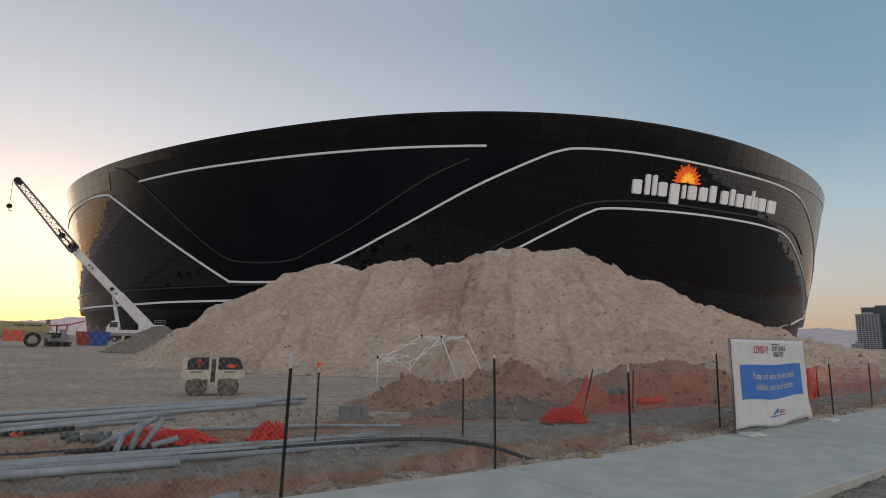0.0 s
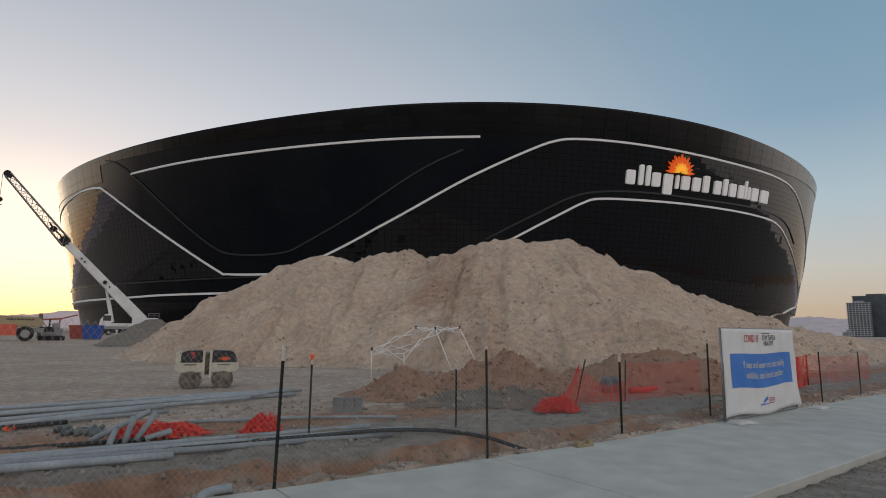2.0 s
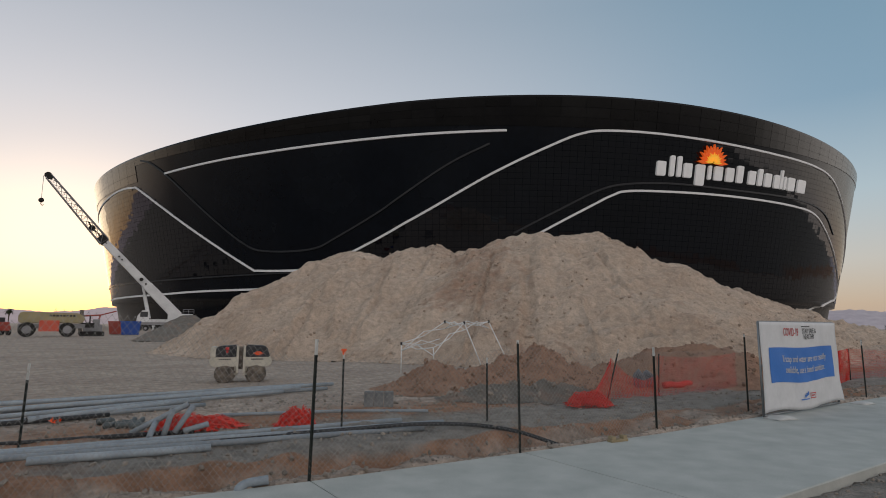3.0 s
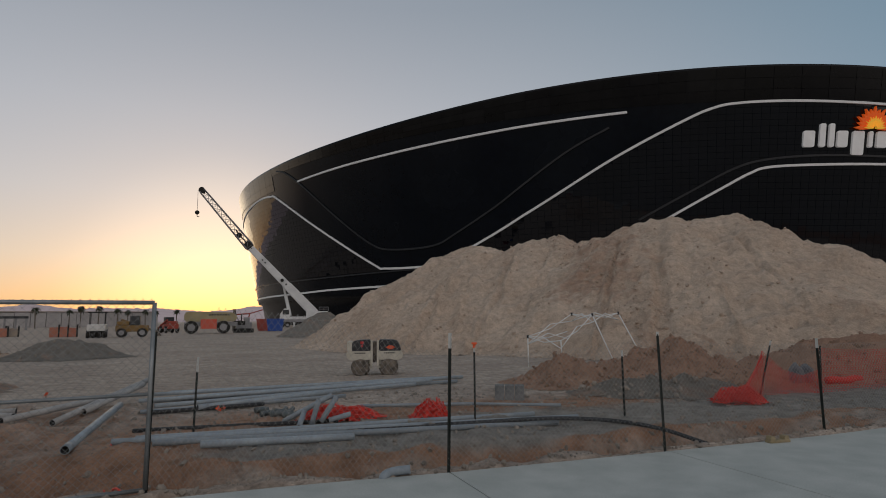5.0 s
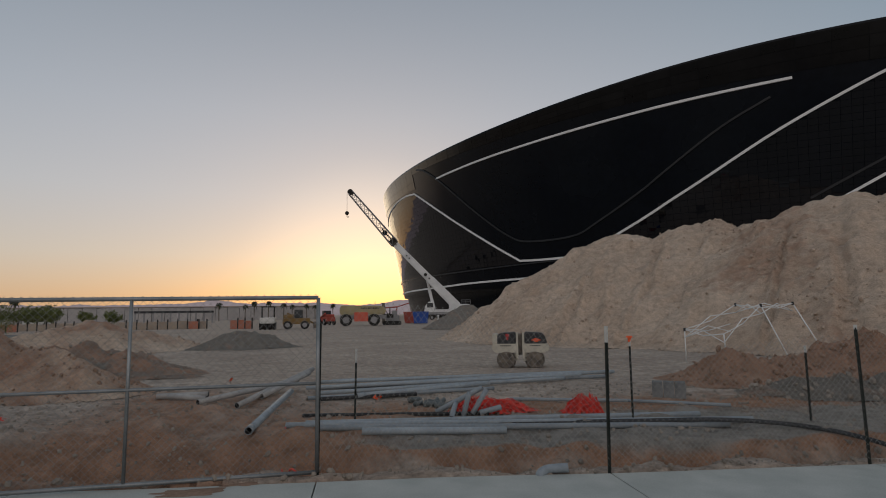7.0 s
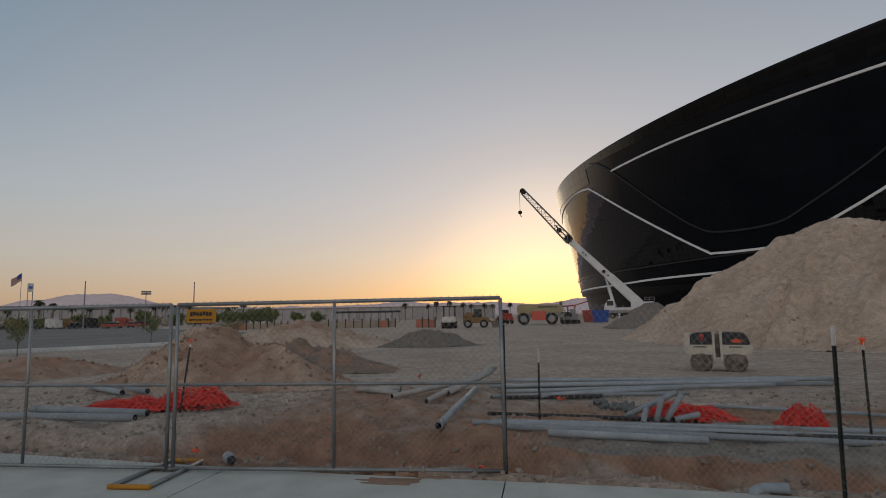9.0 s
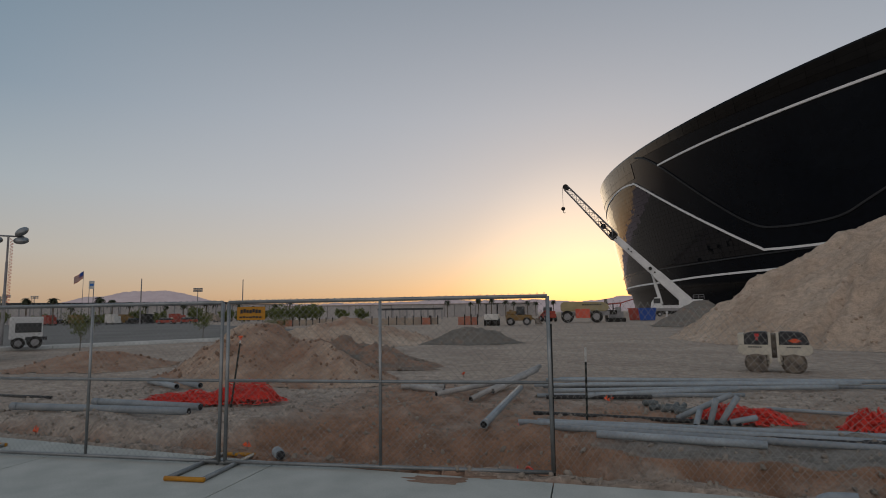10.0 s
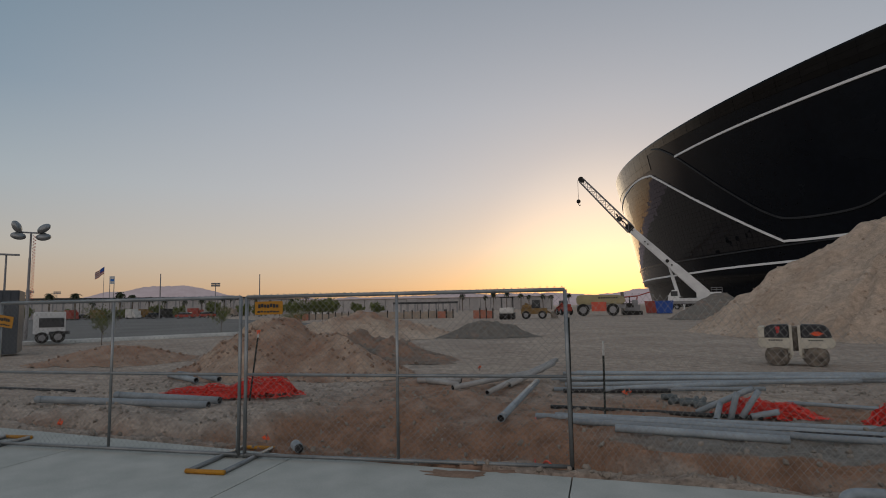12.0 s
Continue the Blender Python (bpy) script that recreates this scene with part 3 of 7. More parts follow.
def tpost(foot, top, parent=None, tip=0.12, tip_mat=None):
    """A studded steel T-post; tip is the length of its painted top."""
    foot, top = Vector(foot), Vector(top)
    d = top - foot
    q = Matrix.Translation(foot) @ d.to_track_quat("Z", "Y").to_matrix().to_4x4() @ pose(0, 0, 0, 0, 0, 40)
    L = d.length

    def prof(z0, z1, grow=0.0):
        bm = bmesh.new()
        box(bm, -0.016 - grow, -0.003 - grow, z0, 0.016 + grow, 0.003 + grow, z1, m=q)
        box(bm, -0.003 - grow, 0.003, z0, 0.003 + grow, 0.026 + grow, z1, m=q)
        return bm
    bm = prof(-0.25, L - tip)
    for i in range(int(L / 0.055)):
        box(bm, -0.006, -0.011, 0.05 + i * 0.055, 0.006, -0.003, 0.075 + i * 0.055, m=q)
    ob = part("fence_post", bm, M_TPOST, parent)
    if tip:
        part("post_tip", prof(L - tip, L, 0.0006), tip_mat or M_WHITE, ob, "painted white tip")
    return ob


# wire fence along the pavement
def wire_fence():
    posts = [(-4.29, 4.74, 1.56), (-1.59, 6.09, 1.51), (0.79, 7.66, 1.48), (3.13, 9.35, 1.34), (5.45, 11.14, 1.54), (9.66, 14.11, 1.40), (12.24, 16.27, 1.36), (14.9, 18.2, 1.4), (17.6, 20.2, 1.4), (20.4, 22.2, 1.4)]
    slack = [((0, 0.2, 0.5, 0.72, 1), (1.60, 1.80, 1.72, 1.52, 1.26)), ((0, 0.5, 1), (1.26, 1.30, 1.40)), ((0, 0.5, 1), (1.40, 1.28, 1.27)), ((0, 0.5, 1), (1.27, 1.25, 1.36))]
    fe = thing("wire_fence", pose(0.79, 7.66, 0), "low chain-link fence wired to dark studded steel posts", "fence")
    inv = fe.matrix_world.inverted()
    feet = []
    for i, (x, y, h) in enumerate(posts):
        lean = Vector((0.02 * math.sin(i * 2.1), 0.02 * math.cos(i * 1.7), 0))
        if i == 1:
            lean = Vector((0.03, 0.0, 0))
        f = Vector((x, y, -0.02))
        feet.append((f, h))
        tpost(inv @ f, inv @ (f + Vector((0, 0, h)) + lean), fe, 0.0 if i == 0 else 0.17 if i == 1 else 0.14 if i in (3, 5, 6, 7) else 0.05)
    for i in range(len(feet) - 1):
        if i == 4:
            continue
        (a, ha), (b, hb) = feet[i], feet[i + 1]
        part("chain_link", prisms(link_lines(inv @ a, inv @ b, 0.06, 1.26, 0.066, 0.03, i * 3.7, slack[i] if i < 4 else None), 0.0015), M_WIRE, fe, "bright wire mesh")


wire_fence()


# free-standing stakes behind the fence
def stake(foot, top, cap=False, tip=0.1):
    x, y = foot
    z = ground_z(x, y)
    st = thing("stake", pose(x, y, z), "studded dark steel stake with an orange safety cap" if cap else "studded dark steel stake with a white tip driven into soil", "stake", "stakes on the site")
    t = Vector((top[0] - x, top[1] - y, top[2] - z))
    tpost((0, 0, 0), t, st, tip)
    if cap:
        bm = bmesh.new()
        bmesh.ops.create_cone(bm, cap_ends=True, segments=12, radius1=0.02, radius2=0.028, depth=0.07, matrix=Matrix.Translation(t))
        bmesh.ops.create_cone(bm, cap_ends=True, segments=14, radius1=0.048, radius2=0.04, depth=0.025, matrix=Matrix.Translation(t + Vector((0, 0, 0.04))))
        part("cap", bm, M_HIVIS, st, "orange plastic cap")
    return st


stake((-1.85, 8.84), (-1.85, 8.86, 1.22), True)
stake((0.45, 10.15), (0.45, 10.15, 1.09))
stake((3.34, 13.29), (3.60, 13.22, 1.14))
stake((4.81, 14.24), (4.84, 14.20, 0.99), tip=0.0)
stake((-5.76, 7.30), (-5.84, 7.44, 1.10), tip=0.22)
stake((-11.4, 3.92), (-11.69, 4.18, 1.23), True)
stake((10.4, 16.6), (10.3, 16.6, 1.0), tip=0.0)
stake((12.3, 18.7), (12.3, 18.7, 1.0), tip=0.0)


# temporary fence panels on pipe stands
def fence_panel(a, b, mesh_wire=True, pitch=0.075, z1=1.83):
    a, b = Vector((*a, 0)), Vector((*b, 0))
    L = (b - a).length
    ang = math.degrees(math.atan2(b.y - a.y, b.x - a.x))
    pn = thing("barrier_fence", pose(a.x, a.y, 0, 0, 0, ang), "galvanised tube fence panel with chain-link mesh", "fence panel", "temporary fence panels")

    def bar(name, p, q, r=0.021):
        bm = bmesh.new()
        tube(bm, p, q, r, 10)
        part(name, bm, M_GALV, pn, smooth=True)
    z0 = 0.045
    bar("upright", (0.03, 0, z0), (0.03, 0, z1))
    bar("upright", (L - 0.03, 0, z0), (L - 0.03, 0, z1))
    bar("upright", (L / 2, 0, z0), (L / 2, 0, z1), 0.017)
    bar("rail", (0.03, 0, z1), (L - 0.03, 0, z1))
    bar("rail", (0.03, 0, 0.94), (L - 0.03, 0, 0.94), 0.017)
    bar("rail", (0.03, 0, z0), (L - 0.03, 0, z0))
    if mesh_wire:
        part("chain_link", prisms(link_lines((0.03, 0.02, 0), (L - 0.03, 0.02, 0), z0, z1 + 0.03, pitch, 0.012, a.x), 0.0015), M_GALV, pn)
        ties = []
        for i in range(int(L / 0.09) - 2):
            for z in (z0, 0.94, z1):
                c = Vector((0.15 + i * 0.09, 0, z))
                ties.append([c + Vector((0, 0.03 * math.cos(t), 0.03 * math.sin(t))) for t in np.linspace(0, math.tau, 7)])
        tagged(part("wire_wrap", prisms(ties, 0.002), M_GALV, pn), kind="stuff")
    return pn, ang


def fence_stand(x, y, ang, end=True):
    """A flat pipe frame on the ground that holds two panels."""
    st = thing("fence_stand", pose(x, y, 0, 0, 0, ang), "flat steel pipe fence stand with a yellow end bar", "fence stand", "stands of the fence panels")
    for nm, p, q, m in (("pipe", (-0.2, -0.6, 0.025), (-0.2, 0.42, 0.025), M_GALV), ("pipe", (0.2, -0.6, 0.025), (0.2, 0.42, 0.025), M_GALV),
                        ("cross_pipe", (-0.2, 0.05, 0.03), (0.2, 0.05, 0.03), M_GALV), ("end_bar", (-0.225, -0.6, 0.025), (0.225, -0.6, 0.025), M_YELLOW), ("end_bar", (-0.225, 0.42, 0.025), (0.225, 0.42, 0.025), M_YELLOW)):
        bm = bmesh.new()
        tube(bm, p, q, 0.025, 12)
        part(nm, bm, m, st, "yellow painted bar" if m is M_YELLOW else "", True)
    bm = bmesh.new()
    for sx in (-0.045, 0.045):
        tube(bm, (sx, 0.05, 0.0), (sx, 0.05, 0.35), 0.017, 10)
    part("socket", bm, M_GALV, st, smooth=True)


BL, BR, PE = (-7.05, 2.31), (-4.22, 4.69), (-9.92, 0.06)
fence_panel(BL, BR)
fence_panel(PE, (BL[0] - 0.015, BL[1] - 0.012))
fence_panel((-12.8, -2.2), (PE[0] - 0.06, PE[1] - 0.045))
fence_stand(BL[0] - 0.02, BL[1] - 0.04, 39.5)
fence_stand(PE[0] - 0.02, PE[1] - 0.04, 39.5)


def rounded_sheet(bm, w, h, t, m, r=0.02):
    pts = []
    for cx, cz, a0 in ((w / 2 - r, h / 2 - r, 0), (-w / 2 + r, h / 2 - r, 90), (-w / 2 + r, -h / 2 + r, 180), (w / 2 - r, -h / 2 + r, 270)):
        for k in range(4):
            a = radians(a0 + 30 * k)
            pts.append((cx + r * math.cos(a), cz + r * math.sin(a)))
    lo = [bm.verts.new(m @ Vector((x, -t / 2, z))) for x, z in pts]
    hi = [bm.verts.new(m @ Vector((x, t / 2, z))) for x, z in pts]
    n = len(pts)
    for i in range(n):
        bm.faces.new((lo[i], lo[(i + 1) % n], hi[(i + 1) % n], hi[i]))
    bm.faces.new(lo[::-1])
    bm.faces.new(hi)
    bmesh.ops.recalc_face_normals(bm, faces=bm.faces)


def yellow_plate(x, y, z, ang, tilt=0.0):
    sg = thing("yellow_plate", pose(x, y, z, 0, tilt, ang), "small orange-yellow plate wired to the fence panel", "sign")
    bm = bmesh.new()
    rounded_sheet(bm, 0.36, 0.15, 0.004, Matrix(), 0.012)
    part("plate", bm, M_YELLOW, sg)
    for z0, w, h in ((0.025, 0.27, 0.05), (-0.042, 0.29, 0.022)):
        bm = bmesh.new()
        x0 = -w / 2
        for k in range(7):
            ww = w / 7 - 0.008
            box(bm, x0, -0.0065, z0 - h / 2 * (0.8 + 0.2 * math.cos(k * 2.3)), x0 + ww, -0.0045, z0 + h / 2 * (0.75 + 0.25 * math.sin(k * 1.9)))
            x0 += w / 7
        part("print_bars", bm, M_INK, sg)


yellow_plate(*(Vector(BL).lerp(Vector(BR), 0.09) + Vector((0.02, -0.03))), 1.70, 36.5)
yellow_plate(*(Vector(PE).lerp(Vector(BL), 0.03) + Vector((0.02, -0.03))), 1.60, 36.5, 8)


# banner on its own panel
def banner():
    a, b = (5.52, 10.75), (8.24, 12.86)
    pn, ang = fence_panel(a, b, True, 0.09, 1.76)
    L = (Vector(b) - Vector(a)).length
    ban = thing("banner", pose(*a, 0, 0, 0, ang), "white vinyl health banner with a blue box on a fence", "banner")

    def skin(x0, x1, z0, z1, y, n=26):
        """A patch of the hanging sheet, with its slack folds."""
        vs, fs = [], []
        for j in range(n + 1):
            for i in range(n + 1):
                u, v = x0 + (x1 - x0) * i / n, z0 + (z1 - z0) * j / n
                low = 1 - (v - 0.1) / 1.68
                dx = 0.10 * low ** 2 * (u / L)  + 0.035 * low * math.sin(v * 6.5 + 1.0) * (u / L)
                fold = 0.03 * low * math.sin(u * 4.2 + v * 2.0) + 0.012 * noise.noise(Vector((u * 2.5, v * 2.5, 1)))
                dz = 0.04 * low * math.sin(u * 2.6 + 0.4)
                vs.append((u + dx + 0.03, y - 0.035 - abs(fold) * 0.8, v + dz))
        for j in range(n):
            for i in range(n):
                q = j * (n + 1) + i
                fs.append((q, q + 1, q + n + 2, q + n + 1))
        return vs, [], fs
    sheet = part("sheet", skin(-0.02, L - 0.06, 0.08, 1.765, 0.0), M_VINYL, ban, smooth=True)
    sol = sheet.modifiers.new("thick", "SOLIDIFY")
    sol.thickness = 0.003
    part("blue_box", skin(0.27, L - 0.36, 0.60, 1.27, -0.006), M_BLUE, ban, "bright blue printed box", True)

    def words(text, x, z, size, material, sx=1.0, align="LEFT"):
        cu = bpy.data.curves.new("lettering", "FONT")
        cu.body, cu.size, cu.align_x, cu.extrude = text, size, align, 0.001
        ob = new("lettering", cu)
        cu.materials.append(material)
        me = bpy.data.meshes.new_from_object(ob.evaluated_get(bpy.context.evaluated_depsgraph_get()))
        bpy.data.objects.remove(ob)
        for v in me.vertices:
            u, w = x + v.co.x * sx, z + v.co.y
            low = 1 - (w - 0.1) / 1.68
            fold = 0.03 * low * math.sin(u * 4.2 + w * 2.0) + 0.012 * noise.noise(Vector((u * 2.5, w * 2.5, 1)))
            dx = 0.10 * low ** 2 * (u / L) + 0.035 * low * math.sin(w * 6.5 + 1.0) * (u / L)
            dz = 0.04 * low * math.sin(u * 2.6 + 0.4)
            v.co = (u + dx + 0.03, -0.035 - abs(fold) * 0.8 - 0.010 - v.co.z, w + dz)
        me.materials.clear()
        me.materials.append(material)
        ob = new("lettering", me)
        ob.parent = ban
    words("COVID-19", 0.90, 1.50, 0.215, M_REDINK, 0.68)
    words("STAY SAFE &", 1.73, 1.545, 0.145, M_INK, 0.80)
    words("HEALTHY", 1.78, 1.43, 0.145, M_INK, 0.80)
    words("If soap and water are not readily", L / 2 + 0.02, 0.99, 0.185, M_WHITE, 0.80, "CENTER")
    words("available, use a hand sanitizer.", L / 2 + 0.04, 0.78, 0.185, M_WHITE, 0.80, "CENTER")
    bm = bmesh.new()
    box(bm, 1.73, -0.052, 1.675, 2.10, -0.049, 1.69)
    part("print_bars", bm, M_INK, ban)
    bm = bmesh.new()
    for k in range(3):
        box(bm, 1.62 + k * 0.06, -0.075, 0.28 + 0.02 * k, 1.67 + k * 0.06, -0.072, 0.33 + 0.03 * k)
    box(bm, 1.45, -0.075, 0.235, 1.80, -0.072, 0.255)
    part("print_mark", bm, M_BLUE, ban)
    bm = bmesh.new()
    for x0, z0, x1, z1 in ((1.86, 0.25, 2.10, 0.265), (1.86, 0.345, 2.10, 0.36), (1.86, 0.25, 1.875, 0.36), (2.085, 0.25, 2.10, 0.36), (1.92, 0.295, 2.04, 0.318)):
        box(bm, x0, -0.077, z0, x1, -0.074, z1)
    part("print_frame", bm, M_REDINK, ban)


banner()


M_SACK = mat("woven_sack", (0.44, 0.44, 0.43), (0.55, 0.55, 0.53), 0.8, 4, 60, 0.3, grain=0.12)


def sandbag(x, y, ang, w, d):
    bm = bmesh.new()
    bmesh.ops.create_cube(bm, size=1)
    bmesh.ops.subdivide_edges(bm, edges=bm.edges, cuts=5, use_grid_fill=True)
    for v in bm.verts:
        u, q, z = v.co
        flat = (1 - (2 * u) ** 4 * 0.75) * (1 - (2 * q) ** 4 * 0.75)
        v.co = Vector((u * w, q * d, (z + 0.5) * 0.05 * flat + 0.012 * fbm(u * 4, q * 4, 1.0, 3, x)))
    ob = part("sandbag", bm, M_SACK, smooth=True)
    ob.matrix_world = pose(x, y, 0.004, 0, 0, ang)
    tagged(ob, "flattened pale woven sandbag lying on the pavement", "sandbag", "sandbags on the pavement")


sandbag(5.85, 10.78, 25, 0.55, 0.36)
sandbag(8.84, 13.05, 30, 0.5, 0.34)


def small_block(x, y):
    bm = bmesh.new()
    box(bm, -0.16, -0.05, 0, 0.16, 0.05, 0.035, 0.008)
    for sx in (-0.11, 0.11):
        box(bm, sx - 0.035, -0.045, 0.03, sx + 0.035, 0.045, 0.085, 0.012)
    ob = part("wooden_block", bm, mat("weathered_wood", (0.25, 0.20, 0.12), (0.36, 0.30, 0.19), 0.85, 4, 50, 0.3, stretch=(1, 8, 8)))
    ob.matrix_world = pose(x, y, 0.0, 0, 0, 30)
    tagged(ob, "weathered yellowish wooden block on the pavement edge", "block")


small_block(2.28, 8.46)


# ---------------------------------------------------------------- pipes
def pipe(a, b, r=0.058, lift=0.0, za=None, zb=None, material=None, label="long grey plastic conduit pipe lying on the soil", name="pipe"):
    za = ground_z(*a) + r + lift if za is None else za
    zb = ground_z(*b) + r + lift if zb is None else zb
    p, q = Vector((*a, za)), Vector((*b, zb))
    L = (q - p).length
    turn = (q - p).to_track_quat("X", "Z").to_matrix().to_4x4()
    ob = thing(name, Matrix.Translation(p) @ turn, label, "pipe", "loose pipes")
    bm = bmesh.new()
    seg, n = 14, max(3, int(L / 0.8))
    rows = []
    droop = random.uniform(-0.012, 0.012)
    for i in range(n + 1):
        t = i / n
        c = Vector((t * L, droop * math.sin(math.pi * t) * L * 0.4, 0))
        rows.append([bm.verts.new(c + Vector((0, r * math.cos(k * math.tau / seg), r * math.sin(k * math.tau / seg)))) for k in range(seg)])
    for u, v in zip(rows, rows[1:]):
        for k in range(seg):
            bm.faces.new((u[k], v[k], v[(k + 1) % seg], u[(k + 1) % seg]))
    for row, into in ((rows[0], 0.25), (rows[-1], -0.25)):      # open ends: wall thickness, then the bore, its inner shade coloured near black
        c = sum((v.co for v in row), Vector()) / seg
        lip = [bm.verts.new(c + (v.co - c) * 0.88) for v in row]
        deep = [bm.verts.new(w.co + Vector((into, 0, 0))) for w in lip]
        for k in range(seg):
            bm.faces.new((row[k], row[(k + 1) % seg], lip[(k + 1) % seg], lip[k]))
            f = bm.faces.new((lip[k], lip[(k + 1) % seg], deep[(k + 1) % seg], deep[k]))
            f.material_index = 1
        f = bm.faces.new(deep)
        f.material_index = 1
    bmesh.ops.recalc_face_normals(bm, faces=bm.faces)
    part("tube", bm, [material or M_PVC, M_BORE_SHADE], ob, smooth=True)
    if r > 0.05 and material is None:
        bm = bmesh.new()
        tube(bm, (0.01, 0, 0), (0.16, 0, 0), r * 1.08, 16, cap=False)
        bmesh.ops.solidify(bm, geom=bm.faces, thickness=0.004)
        part("socket", bm, M_PVC, ob, smooth=True)
    return ob


# pipes beyond the trench
for a, b in (((-6.12, 6.18), (-0.31, 9.75)), ((-5.90, 6.34), (-1.04, 9.90)), ((-5.58, 6.29), (-0.60, 9.20))):
    pipe(a, b, 0.041)
pipe((-4.90, 6.33), (-3.28, 7.44), 0.048)
for a, b, r, up in (
        ((-9.06, 10.75), (-3.42, 15.05), 0.050, 0.05), ((-9.40, 11.20), (-3.60, 15.60), 0.045, 0.0), ((-9.00, 10.20), (-4.00, 14.30), 0.045, 0.09), ((-8.72, 9.75), (-3.42, 14.37), 0.050, 0.02), ((-8.66, 9.41), (-3.90, 13.65), 0.045, 0.10),
        ((-8.22, 9.99), (-3.50, 14.72), 0.050, 0.09), ((-8.14, 9.24), (-4.19, 13.27), 0.050, 0.02), ((-7.92, 8.64), (-5.20, 11.45), 0.045, 0.0), ((-7.10, 9.13), (-5.45, 11.74), 0.060, 0.03)):
    pipe(a, b, r * 0.86, up)
pipe((-7.60, 8.55), (-6.30, 10.05), 0.04, 0.02, material=M_BLACKPIPE, label="thin black conduit lying on the soil")
pipe((-6.82, 7.30), (-4.00, 8.48), 0.033, 0.03, material=M_BLACKPIPE, label="thin black conduit lying on the soil")
pipe((-4.33, 10.18), (-2.25, 10.60), 0.03, 0.03, label="thin grey conduit on the soil")
pipe((-2.25, 10.60), (-0.61, 10.50), 0.028, 0.03, label="thin grey conduit on the soil")
# leaning short pipes over the netting
for a, b, z in (((-4.85, 8.27), (-4.15, 8.58), 0.44), ((-4.34, 8.24), (-4.26, 8.32), 0.40), ((-4.22, 8.32), (-4.05, 8.52), 0.42), ((-4.13, 8.40), (-3.85, 8.62), 0.14), ((-4.41, 7.97), (-4.55, 8.40), 0.20)):
    pipe(a, b, 0.042, 0.02, zb=z, label="short grey pipe propped over orange netting")
# pipes spilling over the bank
for a, b, z in (((-9.23, 7.17), (-9.03, 9.56), 0.25), ((-8.74, 7.64), (-9.29, 10.33), 0.40), ((-8.80, 8.30), (-9.05, 9.95), 0.36), ((-10.70, 7.38), (-9.90, 7.95), 0.10), ((-10.48, 7.48), (-9.40, 7.50), 0.10)):
    pipe(a, b, 0.055, 0.02, zb=z, material=M_PALEPIPE, label="weathered pale pipe lying over the dirt bank")
pipe((-6.47, 5.82), (-8.10, 8.37), 0.055, zb=0.20, za=0.06, label="weathered grey pipe lying down the dirt bank")
for a, b in (((-13.85, 0.71), (-10.75, 2.98)), ((-13.37, 1.96), (-11.12, 3.28)), ((-16.47, 3.62), (-14.65, 3.80)), ((-16.49, 3.86), (-14.46, 4.27)), ((-16.93, 4.29), (-14.99, 4.52))):
    pipe(a, b, 0.065, za=0.07, zb=0.07)
pipe((-17.24, 0.17), (-15.18, 1.44), 0.03, 0.0, material=M_BLACKPIPE, label="thin black conduit lying on the soil")
pipe((-7.01, 2.93), (-6.79, 2.88), 0.055, 0.0, label="short cut-off of grey pipe at the pavement edge", name="pipe_offcut")


def bent_pipe(name, ctrl, r, material, label, n=6):
    ob = thing(name, pose(*ctrl[0]), label, "pipe", "loose pipes")
    o = Vector(ctrl[0])
    bm = bmesh.new()
    sweep(bm, [p - o for p in curve_pts(ctrl, n)], r, 12)
    bmesh.ops.recalc_face_normals(bm, faces=bm.faces)
    part("tube", bm, material, ob, smooth=True)
    return ob


def along(pts, r, lift=0.0):
    return [(x, y, ground_z(x, y) + r + lift) for x, y in pts]


for off in (0.0, 0.12):
    bent_pipe("flexible_conduit", [(x, y - off, z) for x, y, z in ((-3.60, 7.85, 0.05), (-2.60, 8.35, 0.06), (-1.75, 8.70, 0.08), (-0.70, 9.15, 0.10), (0.20, 9.20, 0.09), (0.89, 9.00, 0.03), (1.53, 8.72, -0.12), (2.1, 8.75, -0.25))], 0.021, M_BLACKPIPE, "black flexible conduit dipping into the trench")
ex, ey = (-2.08, 5.86)
bent_pipe("pipe_elbow", [(ex - 0.13, ey - 0.15, -0.05), (ex - 0.13, ey - 0.12, 0.01), (ex - 0.08, ey - 0.04, 0.035), (ex + 0.0, ey + 0.0, 0.045), (ex + 0.11, ey + 0.04, 0.055)], 0.048, M_PVC, "grey plastic pipe elbow at the pavement edge", 5)
bent_pipe("red_hose", along([(-6.06, 6.11), (-5.43, 5.40), (-4.91, 4.86), (-4.55, 4.59), (-4.37, 4.55)], 0.012, 0.02), 0.011, M_HOSE, "thin red hose running down the bank")


